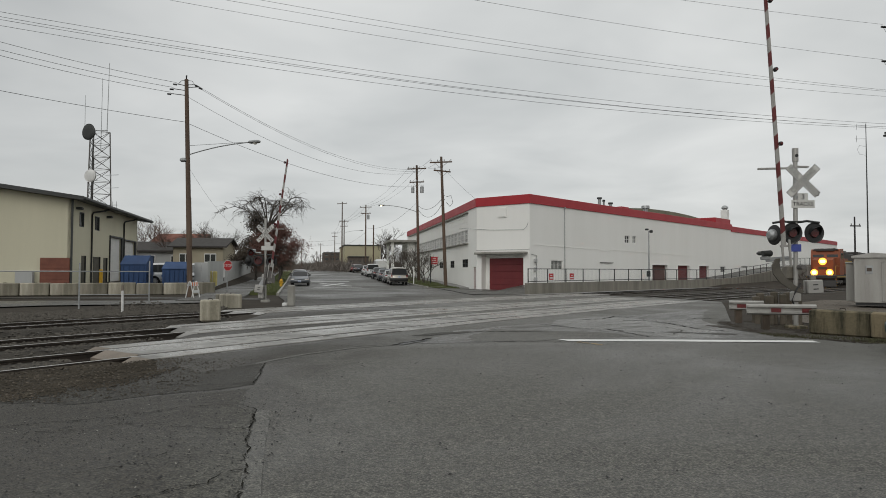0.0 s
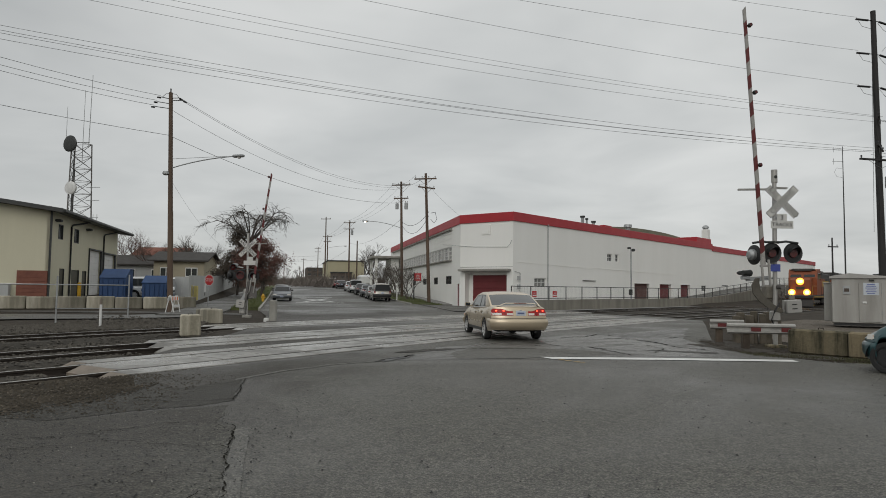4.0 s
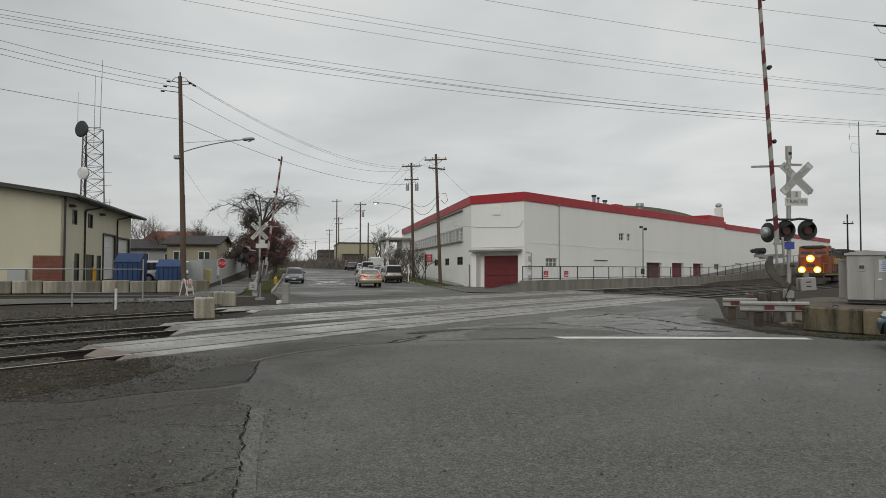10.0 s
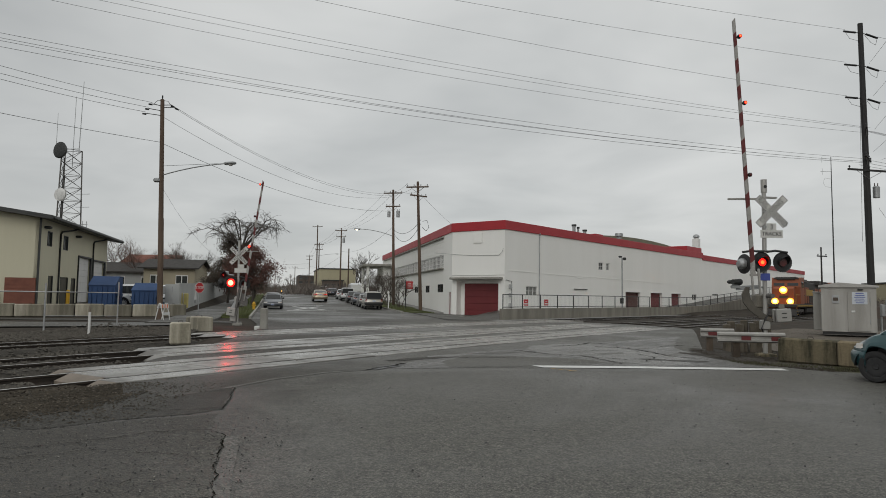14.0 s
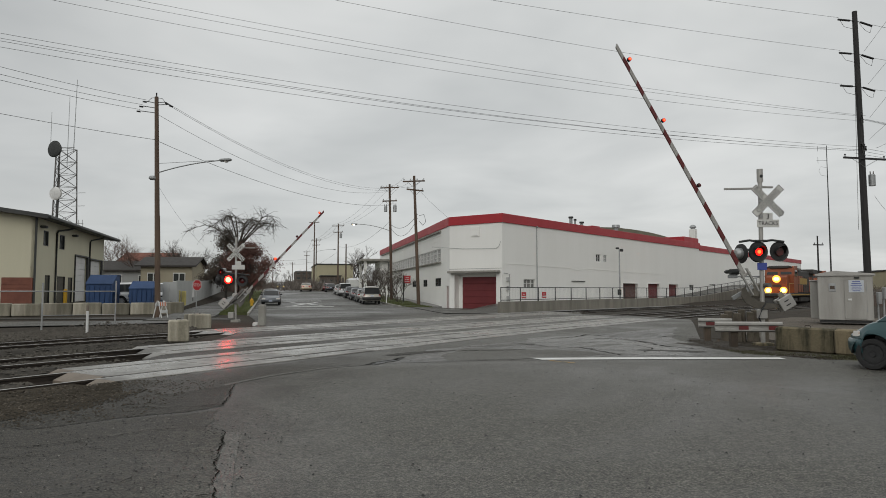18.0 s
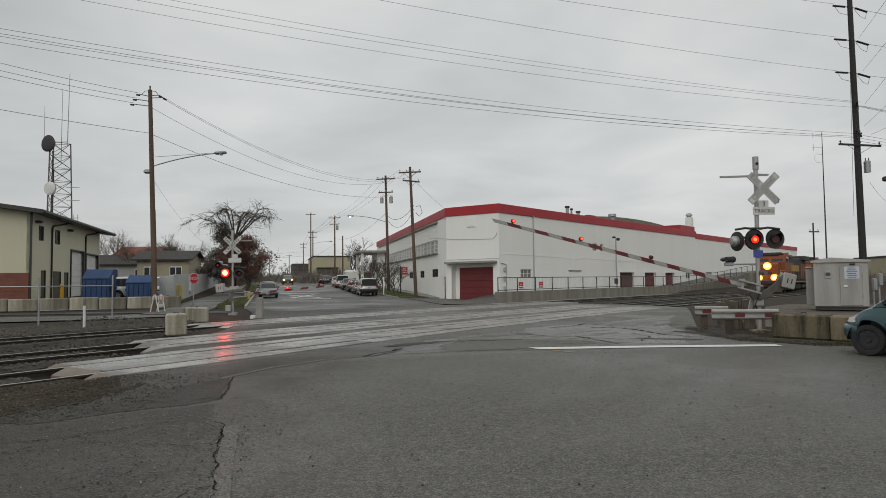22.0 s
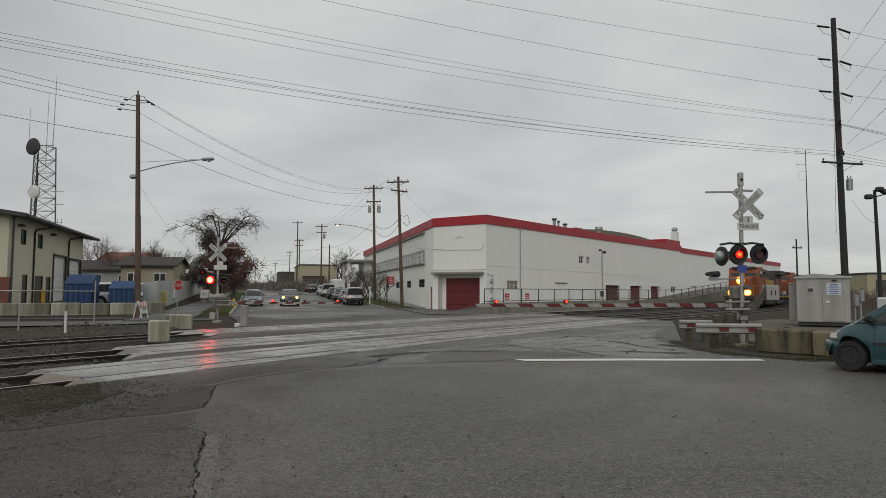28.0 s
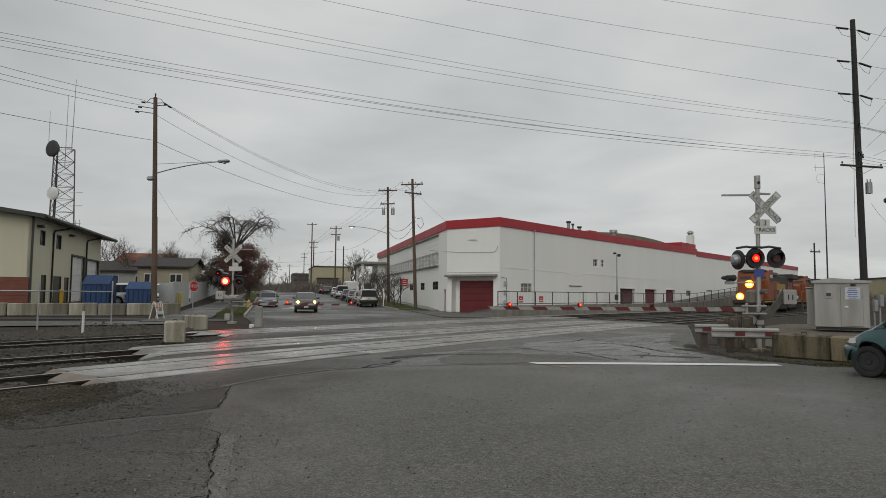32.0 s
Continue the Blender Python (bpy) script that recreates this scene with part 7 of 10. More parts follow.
tr_ = thing("covered_trailer", pose(-22.6, 58, 0.2, 0, 0, 8), "trailer under a white tarpaulin behind the fence", "trailer")
part("tarpaulin", Geo().slab([(-1.4, 0.9), (-1.45, 1.5), (-0.9, 1.95), (0.0, 2.12), (0.8, 1.98), (1.4, 1.6), (1.45, 0.9)], -1.0, 1.0), "white_paint", tr_, "sagging white tarpaulin", 0)
part("trailer_bed", Geo().box((0, 0, 0.7), (2.8, 1.7, 0.3), bev=0.03), "dark_trim", tr_, smooth=0)
for sg in (-1, 1):
    part("wheel", Geo().cyl((0, sg * 0.85, 0.33), (0, sg * 1.05, 0.33), 0.33, 0.33, 16), "rubber", tr_)


# ---- vehicles ----
def lathe(profile, seg=24):
    """A ring turned about the y axis from (radius, y) pairs."""
    g = Geo()
    n = len(profile)
    vs = [(r * math.cos(2 * math.pi * k / seg), y, r * math.sin(2 * math.pi * k / seg)) for k in range(seg) for r, y in profile]
    return g.add(vs, [(k * n + i, k * n + i + 1, ((k + 1) % seg) * n + i + 1, ((k + 1) % seg) * n + i) for k in range(seg) for i in range(n - 1)])


WHEELS = {}


def wheel_meshes(r, kind):
    key = (r, kind)
    if key not in WHEELS:
        w = 0.1
        tyre = lathe([(r * 0.66, -w * 0.8), (r * 0.72, -w), (r * 0.93, -w), (r * 0.99, -w * 0.7), (r, -w * 0.3), (r, w * 0.3), (r * 0.99, w * 0.7), (r * 0.93, w), (r * 0.72, w), (r * 0.66, w * 0.8)], 28)
        rim = lathe([(0.0, -w * 0.72), (r * 0.16, -w * 0.76), (r * 0.2, -w * 0.55), (r * 0.5, -w * 0.7), (r * 0.62, -w * 0.62), (r * 0.66, -w * 0.88), (r * 0.69, -w * 0.88), (r * 0.67, w * 0.8)], 28)
        slots = Geo()
        for k in range(10):
            a = 2 * math.pi * k / 10
            m = Matrix.Rotation(-a, 4, "Y")
            slots.box((r * 0.53, -w * 0.7, 0), (r * 0.16, 0.012, r * 0.11), 0, 0, m)
        WHEELS[key] = (tyre.mesh("tyre", M["rubber"]), rim.mesh("rim", M["steel_wheel" if kind == "steel" else "hubcap"]), slots.mesh("rim_slots", M["black"], 0))
    return WHEELS[key]


def welded(geo, name, material, angle=32):
    """One clean shell: doubled points merged and faces turned outward."""
    me = geo.mesh(name, M[material], 0)
    bm = bmesh.new()
    bm.from_mesh(me)
    bmesh.ops.remove_doubles(bm, verts=bm.verts, dist=0.0008)
    bmesh.ops.recalc_face_normals(bm, faces=bm.faces)
    bm.to_mesh(me)
    bm.free()
    me.polygons.foreach_set("use_smooth", [True] * len(me.polygons))
    me.set_sharp_from_angle(angle=radians(angle))
    return me


def car(name, spec, m, paint, label, group="", lights="off", wheel="hubcap"):
    """A road vehicle: a lofted lower body with rounded ends and a cab of pillars, roof and panes; local x is ahead, z up, origin on the ground."""
    t = thing(name, m, label, spec.get("category", "car"), group)
    L, W, R = spec["length"], spec["width"], spec["wheel_r"]
    xf, xr = spec["axles"]
    tx, tz = zip(*spec["top"])          # hood, belt and deck line
    sill, half, end = spec.get("sill", 0.2), W / 2, L / 2
    belt = lambda x: float(np.interp(x, tx, tz))
    arch = R * spec.get("arch", 1.17)

    def plan(x):
        e = abs(x) / end
        return half * (1 - 0.035 * e ** 3)

    def place(x, y, z):
        """Bows the ends in plan and leans them back above and below the bumper."""
        e = max(0.0, (abs(x) / end - 0.74) / 0.26)
        q = min(1.0, abs(y) / half)
        bow = spec.get("nose_bow", 0.42) if x > 0 else spec.get("tail_bow", 0.26)
        dx = bow * e ** 1.4 * q ** 3.2
        dx += e ** 3 * (spec.get("nose_lean", 0.16) if x > 0 else spec.get("tail_lean", 0.09)) * max(0.0, (z - 0.58) / 0.42) ** 1.5
        dx += e ** 3 * 0.10 * max(0.0, (0.46 - z) / 0.25) ** 2
        return Vector((x - math.copysign(dx, x), y, z))

    def section(x):
        """Half section from sill to the middle of the top, as (y, z)."""
        top, w = belt(x), plan(x)
        e = abs(x) / end
        zb = sill + 0.06 * max(0, e - 0.86) / 0.14
        for c in (xf, xr):
            d = abs(x - c)
            if d < arch:
                zb = max(zb, R * 0.96 + math.sqrt(max(0, arch * arch - d * d)))
        mid = max(zb + 0.03, min(0.56, top - 0.2))
        up = max(mid + 0.03, top - 0.085)
        flare = 0.012 * sum(max(0.0, 1 - abs(abs(x - c) - arch) / 0.12) for c in (xf, xr))
        return [(w * 0.945 + flare, zb), (w * 0.985 + flare, max(zb + 0.015, (zb + mid) / 2)), (w, mid), (w * 0.994, mid + 0.42 * (up - mid)), (w * 0.978, mid + 0.6 * (up - mid)),
                (w * 0.945, up), (w * 0.915, top - 0.032), (w * 0.87, top - 0.006), (w * 0.5, top + 0.016), (0, top + 0.024)]

    xs = sorted({round(v, 3) for v in list(np.linspace(-end, end, 45)) + [s * end * q for s in (-1, 1) for q in (0.8, 0.85, 0.9, 0.94, 0.97, 0.985)]
                 + list(np.linspace(xf - arch, xf + arch, 17)) + list(np.linspace(xr - arch, xr + arch, 17))})
    body = Geo()
    n = 19
    vs = []
    for x in xs:
        h = section(x)
        vs += [place(x, y, z) for y, z in h] + [place(x, -y, z) for y, z in h[-2::-1]]
    body.add(vs, [(k * n + i, k * n + i + 1, (k + 1) * n + i + 1, (k + 1) * n + i) for k in range(len(xs) - 1) for i in range(n - 1)])
    cols = [1, 0.93, 0.8, 0.6, 0.3, 0, -0.3, -0.6, -0.8, -0.93, -1]
    for s in (-1, 1):
        h = section(s * end)[:8]
        rows = [[place(s * end, y * c, z + (0.03 * (1 - c * c) if k == 7 else 0)) for c in cols] for k, (y, z) in enumerate(h)]
        k_ = len(cols)
        body.add([p for r in rows for p in r], [(a * k_ + i, a * k_ + i + 1, (a + 1) * k_ + i + 1, (a + 1) * k_ + i) for a in range(7) for i in range(k_ - 1)])
        last = section(s * end)
        body.add(rows[7] + [place(s * end, c * last[7][0], last[9][1] - 0.001) for c in cols], [(i, i + 1, k_ + i + 1, k_ + i) for i in range(k_ - 1)])

    # the cab: sides between the sloping ends, then roof, windscreen and rear window
    a0, a1, c1, c0 = spec["cab"]
    rx, rz_ = zip(*spec["roof"])
    inset, lean = spec.get("inset", 0.905), spec.get("lean", 0.24)

    def side(u, f):
        xb, xt = a0 + (c0 - a0) * u, a1 + (c1 - a1) * u
        zt, zb = float(np.interp(xt, rx, rz_)), belt(xb) - 0.015
        x = xb + (xt - xb) * f
        g_ = f + spec.get("bulge", 0.10) * f * (1 - f)
        z = zb + (zt - zb) * g_
        y = plan(x) * inset - lean * (zt - zb) * f - 0.045 * max(0.0, (f - 0.84) / 0.16) ** 2
        return x, y, z

    wins = spec["windows"]
    us = sorted({0.0, 1.0, *[round(v, 4) for v in np.linspace(0, 1, 19)], *[round(v + d, 4) for w in wins for v, d in ((w[0], 0), (w[0], 0.009), (w[1], -0.009), (w[1], 0))]})
    fsr = [0.0, 0.05, 0.085, 0.3, 0.55, 0.78, 0.82, 0.86, 0.93, 1.0]
    panes, seal = {}, Geo()
    for sgn in (1, -1):
        for ua, ub in zip(us, us[1:]):
            for fa, fb in zip(fsr, fsr[1:]):
                q = [side(ua, fa), side(ub, fa), side(ub, fb), side(ua, fb)]
                q = [(x, sgn * y, z) for x, y, z in q]
                um, fm = (ua + ub) / 2, (fa + fb) / 2
                w = next((i for i, v in enumerate(wins) if v[0] < um < v[1]), None)
                if w is not None and 0.05 < fm < 0.82:
                    inner = wins[w][0] + 0.009 < um < wins[w][1] - 0.009 and 0.085 < fm < 0.78
                    (panes.setdefault((sgn, w), Geo()) if inner else seal).add(q, [(0, 1, 2, 3)])
                elif any(a[1] <= um <= b[0] for a, b in zip(wins, wins[1:])) and 0.05 < fm < 0.82:
                    seal.add(q, [(0, 1, 2, 3)])
                else:
                    body.add(q, [(0, 1, 2, 3)])
    yy = [-1, -0.94, -0.75, -0.5, -0.25, 0, 0.25, 0.5, 0.75, 0.94, 1]
    top_at = lambda u, c: (side(u, 1)[0], side(u, 1)[1] * c, side(u, 1)[2] + 0.03 * (1 - c * c))
    for ua, ub in zip(us, us[1:]):
        for ca, cb in zip(yy, yy[1:]):
            body.add([top_at(ua, ca), top_at(ub, ca), top_at(ub, cb), top_at(ua, cb)], [(0, 1, 2, 3)])
    ends = {"windscreen": (0.0, spec.get("front_bulge", 0.13)), "rear_window": (1.0, -spec.get("rear_bulge", 0.11))}
    rows = [0.0, 0.07, 0.2, 0.4, 0.6, 0.8, 0.93, 1.0]
    for nm, (u, bl) in ends.items():
        rim = Geo()
        def at_(f, c, u=u, bl=bl):
            x, y, z = side(u, f)
            return (x + bl * (1 - c * c) * (1 - 0.8 * f), y * c, z + 0.03 * (1 - c * c) * f)
        glass_ = Geo()
        for fa, fb in zip(rows, rows[1:]):
            for ca, cb in zip(yy, yy[1:]):
                inside = 0.07 < (fa + fb) / 2 < 0.93 and abs(ca + cb) / 2 < 0.94
                (glass_ if inside else rim if (fa + fb) / 2 < 0.93 else body).add([at_(fa, ca), at_(fb, ca), at_(fb, cb), at_(fa, cb)], [(0, 1, 2, 3)])
        part(nm, welded(glass_, nm, spec.get("glass", "car_glass")), None, t, "dark tinted glass")
        part("window_surround", welded(rim, "window_surround", "dark_trim" if spec.get("dark_rim") else paint), None, t)
    part("body", welded(body, "body", paint, 30), None, t)
    part("window_seal", welded(seal, "window_seal", "dark_trim"), None, t, "dark window frames")
    for g_ in panes.values():
        part("side_window", welded(g_, "side_window", spec.get("glass", "car_glass")), None, t, "dark tinted glass")
    part("underbody", Geo().box((0, 0, sill + 0.10), (L * 0.86, W * 0.72, 0.22)).box((0, 0, 0.6), (L * 0.72, W * 0.78, 0.36)), "black", t, smooth=0)

    # what wraps round the ends: p runs across the end and on along the sides
    def shell(s, p, z, off=0.0):
        def at_(v):
            h = section(s * end)
            w = float(np.interp(z, [q[1] for q in h[:7]], [q[0] for q in h[:7]]))
            if abs(v) <= w:
                return place(s * end, v, z)
            x = end - (abs(v) - w)
            h = section(s * min(x, abs(xf if s > 0 else xr) + 9))
            h2 = section(s * end) if abs(s * x - (xf if s > 0 else xr)) < arch else h
            w2 = float(np.interp(z, [q[1] for q in h2[:7]], [q[0] for q in h2[:7]])) * plan(x) / plan(end if h2 is not h else x)
            return place(s * x, math.copysign(w2, v), z)
        d = at_(p + 0.02) - at_(p - 0.02)
        nrm = Vector((d.y, -d.x, 0)).normalized() * (1 if s > 0 else -1)
        if nrm.x * s < 0 and abs(p) < half * 0.8:
            nrm = -nrm
        return at_(p) + nrm * off

    def wrap(s, ps, lo, hi, off, nz=3):
        """A raised skin on the end from p to p between two heights, with turned-in edges."""
        g_ = Geo()
        grid = []
        for j in range(nz + 3):
            row = []
            for i, p in enumerate(ps):
                f = min(max((j - 1) / nz, 0), 1)
                o = off if 0 < j < nz + 2 and 0 < i < len(ps) - 1 else -0.03
                pp = ps[1] if i == 0 else ps[-2] if i == len(ps) - 1 else p
                row.append(shell(s, pp, lo(pp) + (hi(pp) - lo(pp)) * f, o))
            grid.append(row)
        k_ = len(ps)
        return g_.add([p for r in grid for p in r], [(a * k_ + i, a * k_ + i + 1, (a + 1) * k_ + i + 1, (a + 1) * k_ + i) for a in range(nz + 2) for i in range(k_ - 1)])

    def bumper(s, z0, z1):
        ax = xf if s > 0 else xr
        reach = half * 0.95 + (end - abs(ax) - arch) - 0.01
        ps = list(np.linspace(-reach, reach, 37))
        prof = [(z0, -0.06), (z0 + 0.025, -0.005), (z0 + 0.08, 0.028), (z0 + 0.16, 0.045), (z1 - 0.14, 0.048), (z1 - 0.09, 0.052), (z1 - 0.05, 0.045), (z1 - 0.015, 0.025), (z1, -0.02)]
        ease = lambda p: 1 - 0.75 * smooth(reach - 0.35, reach, abs(p))
        g_ = Geo()
        k_ = len(ps)
        return g_.add([shell(s, p, z, o * ease(p) if o > 0 else o) for z, o in prof for p in ps], [(a * k_ + i, a * k_ + i + 1, (a + 1) * k_ + i + 1, (a + 1) * k_ + i) for a in range(len(prof) - 1) for i in range(k_ - 1)])

    bump = "black" if spec.get("dark_bumper") else paint
    zf, zr_ = belt(end), belt(-end)
    lowr = spec.get("rear_low", 0.24)
    fb = part("front_bumper", welded(bumper(1, spec.get("front_low", 0.22), spec.get("front_top", 0.56)), "front_bumper", bump), None, t)
    rb = part("rear_bumper", welded(bumper(-1, lowr, lowr + 0.36), "rear_bumper", bump), None, t)
    part("bumper_seam", Geo().tube([shell(-1, p, lowr + 0.372, 0.004) for p in np.linspace(-half * 1.3, half * 1.3, 25)], 0.006, 4), "black", rb)
    flat_ = lambda z: (lambda p: z)
    part("grille", welded(wrap(1, list(np.linspace(-0.34, 0.34, 9)), flat_(zf - 0.14), flat_(zf - 0.03), 0.012), "grille", "black"), None, t)
    hz = spec.get("head_z", zf - 0.07)
    for s in (1, -1):
        ps = [s * p for p in np.linspace(half * spec.get("lamp_span", 0.5), half * 0.95 + spec.get("lamp_wrap", 0.2), 12)]
        hh = part("headlight", welded(wrap(1, ps, lambda p: hz - spec.get("lamp_half", 0.065) + 0.05 * smooth(half * 0.9, half * 1.2, abs(p)), lambda p: hz + spec.get("lamp_half", 0.065) - 0.03 * smooth(half * 0.9, half * 1.2, abs(p)), 0.014), "headlight", "lamp_clear"), None, t, "clear headlamp")
        ps = [s * p for p in np.linspace(half * 0.95 + spec.get("lamp_wrap", 0.2) - 0.07, half * 0.95 + spec.get("lamp_wrap", 0.2) - 0.02, 5)]
        part("turn_lamp", welded(wrap(1, ps, flat_(hz - 0.0), flat_(hz + 0.03), 0.019), "turn_lamp", "amber"), None, hh, "amber turn lamp")
        if lights == "on":
            c = shell(1, s * half * 0.68, hz, 0.02)
            part("lit_bulb", Geo().dome(c, 0.11, 0.05, 12, 3, (1, 0, 0)), "head_warm", hh, "lit warm headlamp")
    tz0 = spec.get("tail_z", zr_ - 0.2)
    th, tw = spec.get("tail_size", (0.2, 0.42))
    wrapped = spec.get("tail_wrap", 0.16)
    for s in (1, -1):
        w_ = half * 0.95
        ps = [s * p for p in np.linspace(w_ - tw, w_ + wrapped, 16)]
        step = w_ - tw * 0.55                       # lamps rise towards the corner
        hi = lambda p: tz0 + th * (0.5 if not spec.get("tail_step") else 0.16 + 0.34 * smooth(step - 0.14, step + 0.12, abs(p)) - 0.28 * smooth(w_ - 0.02, w_ + wrapped, abs(p)))
        lo = lambda p: tz0 - th / 2 + (th * 0.25 * smooth(w_ + 0.02, w_ + wrapped, abs(p)) if spec.get("tail_step") else 0)
        q = part("tail_light", welded(wrap(-1, ps, lo, hi, 0.012), "tail_light", "tail_red" if lights == "brake" else "tail_lens"), None, t, "red tail lamp")
        if lights == "brake":
            for off_ in (0.2, 0.5):
                pc = s * (w_ - tw * off_)
                part("brake_light", welded(wrap(-1, list(np.linspace(pc - 0.05, pc + 0.05, 5)), flat_(tz0 + 0.025), flat_(tz0 + 0.06), 0.016), "brake_light", "brake"), None, q, "lit brake light")
        if spec.get("tail_step"):
            for p0, p1 in ((w_ - tw + 0.03, step - 0.02), (step + 0.02, w_ + wrapped - 0.06)):
                ps2 = [s * p for p in np.linspace(p0, p1, 8)]
                part("clear_strip", welded(wrap(-1, ps2, lambda p: lo(p) + 0.012, lambda p: lo(p) + th * 0.36, 0.016), "clear_strip", "lamp_clear"), None, q, "clear lower lamp strip")
            part("lamp_gap", Geo().tube([shell(-1, s * step, lo(step) , 0.02), shell(-1, s * step, hi(step), 0.02)], 0.007, 4), "black", q)
        else:
            ps2 = [s * p for p in np.linspace(w_ - tw * 0.9, w_ - 0.03, 5)]
            part("reverse_light", welded(wrap(-1, ps2, flat_(tz0 - th * 0.42), flat_(tz0 - th * 0.2), 0.016), "reverse_light", "tail_clear"), None, q)
    pz = spec.get("plate_z", tz0 - 0.02)
    c = shell(-1, 0, pz, 0.02)
    pl_ = part("number_plate", Geo().box((c.x, 0, pz), (0.02, 0.31, 0.155), bev=0.004), "plate", t, "pale number plate", 0)
    part("plate_bar", Geo().box((c.x - 0.013, 0, pz - 0.005), (0.006, 0.22, 0.05)), "plate_bar", pl_, smooth=0)
    if spec.get("front_plate", True):
        c = shell(1, 0, 0.42, 0.06)
        fpl = part("number_plate", Geo().box((c.x, 0, 0.42), (0.02, 0.31, 0.15), bev=0.004), "plate", t, "pale number plate", 0)
        part("plate_bar", Geo().box((c.x + 0.013, 0, 0.42), (0.006, 0.22, 0.05)), "plate_bar", fpl, smooth=0)
    # doors: seams, handles, trim, mirrors
    def flank(x, z):
        h = section(x)
        return float(np.interp(z, [q[1] for q in h[:7]], [q[0] for q in h[:7]]))

    x0, x1 = xr + arch + 0.06, xf - arch - 0.06
    for s in (1, -1):
        for x in spec["doors"]:
            zs = [sill + 0.1, 0.4, 0.56, 0.7, belt(x) - 0.12, belt(x) - 0.05, belt(x) - 0.015]
            part("door_seam", Geo().tube([(x, s * (flank(x, z) + 0.0005), z) for z in zs], 0.004, 4), "black", t)
        for x in spec["handles"]:
            z = belt(x) - 0.15
            h = part("door_handle", Geo().box((x, s * (flank(x, z) + 0.012), z), (0.19, 0.03, 0.04), bev=0.012), spec.get("handle", paint), t)
            part("handle_recess", Geo().box((x, s * (flank(x, z - 0.03) + 0.001), z - 0.03), (0.15, 0.008, 0.035), bev=0.003), "black", h, smooth=0)
        mz = spec.get("moulding_z", 0.53)
        part("side_moulding", Geo().sweep([(-0.012, -0.026), (0.012, -0.026), (0.012, 0.026), (-0.012, 0.026)], [(x, s * (flank(x, mz) + 0.006), mz) for x in np.linspace(x0, x1, 11)]), spec.get("trim", "chrome"), t, smooth=0)
        part("rocker", Geo().box(((x0 + x1) / 2, s * (half * 0.945), sill + 0.01), (x1 - x0 + 0.14, 0.05, 0.11), bev=0.015), spec.get("rocker", "black"), t, smooth=0)
        mx = spec["mirror"]
        zm = belt(mx) + 0.085
        mr = part("mirror", Geo().box((mx, s * (half + 0.07), zm), (0.11, 0.2, 0.135), bev=0.04).box((mx + 0.02, s * (half - 0.06), zm - 0.05), (0.09, 0.12, 0.05), bev=0.015), spec.get("mirror_mat", paint), t)
        part("mirror_glass", Geo().box((mx - 0.055, s * (half + 0.07), zm), (0.01, 0.15, 0.09), bev=0.003), "glass", mr, smooth=0)
        b0, b1 = wins[0][0], wins[-1][1]
        part("belt_trim", Geo().tube([(side(u, 0.04)[0], s * (side(u, 0.04)[1] + 0.004), side(u, 0.04)[2]) for u in np.linspace(b0, b1, 13)], 0.011, 4), spec.get("belt_mat", "chrome"), t)
        if spec.get("fuel_flap") and s > 0:
            x_, z_ = xr - 0.34, 0.80
            part("fuel_flap", Geo().tube([(x_ + dx, flank(x_ + dx, z_ + dz) + 0.002, z_ + dz) for dx, dz in ((-0.07, -0.07), (0.07, -0.07), (0.07, 0.07), (-0.07, 0.07), (-0.07, -0.07))], 0.003, 4), "dark_trim", t)
    for x in (xf, xr):
        for s in (1, -1):
            ty, ri, sl = wheel_meshes(R, wheel)
            w_ = part("wheel", ty, None, t, at=Matrix.Translation((x, s * (half - spec.get("track_in", 0.115)), R)) @ Matrix.Rotation(math.pi if s > 0 else 0.0, 4, "Z"))
            part("rim", ri, None, w_)
            tagged(part("rim_slots", sl, None, w_), kind="stuff")
            part("arch_liner", Geo().add([(x + arch * math.cos(a), s * yl, R * 0.96 + arch * math.sin(a)) for yl in (half * 0.93, half * 0.6) for a in np.linspace(0, math.pi, 15)],
                                         [(i, i + 1, 16 + i, 15 + i) for i in range(14)]), "black", t, "dark wheel arch liner", 40)
    if spec.get("spoiler"):
        g_ = Geo()
        ys = list(np.linspace(-0.70, 0.70, 29))
        sec = [(-0.085, 0.0), (-0.03, 0.016), (0.05, 0.012), (0.085, 0.0), (0.05, -0.010), (-0.03, -0.012)]
        vs = []
        for y in ys:
            f = 1 - smooth(0.44, 0.70, abs(y))
            xc, zc = -end + 0.36 - 0.16 * f, belt(-end + 0.3) + 0.005 + 0.10 * f
            vs += [(xc + a, y, zc + b * (0.7 + 0.5 * f)) for a, b in sec]
        g_.add(vs, [(k * 6 + i, k * 6 + (i + 1) % 6, (k + 1) * 6 + (i + 1) % 6, (k + 1) * 6 + i) for k in range(len(ys) - 1) for i in range(6)] + [tuple(range(6)), tuple(range(len(ys) * 6 - 1, len(ys) * 6 - 7, -1))])
        sp_ = part("spoiler", welded(g_, "spoiler", paint), None, t, "thin boot spoiler")
        part("brake_strip", Geo().box((-end + 0.112, 0, belt(-end + 0.3) + 0.108), (0.012, 0.4, 0.016)), "tail_lens", sp_, smooth=0)
        part("badge", Geo().box((shell(-1, 0, 0.945, 0.008).x, 0, 0.945), (0.012, 0.07, 0.06), bev=0.004), "chrome", t, "small plain emblem shape", 0)
    if spec.get("rack"):
        for s in (1, -1):
            y_, z_ = side(0.5, 1)[1] * 0.93, max(rz_)
            part("roof_rail", Geo().tube([(c1 + 0.25, s * y_, z_), (c1 + 0.35, s * y_, z_ + 0.07), (a1 - 0.35, s * y_, z_ + 0.07), (a1 - 0.25, s * y_, z_)], 0.018, 6), "black", t)
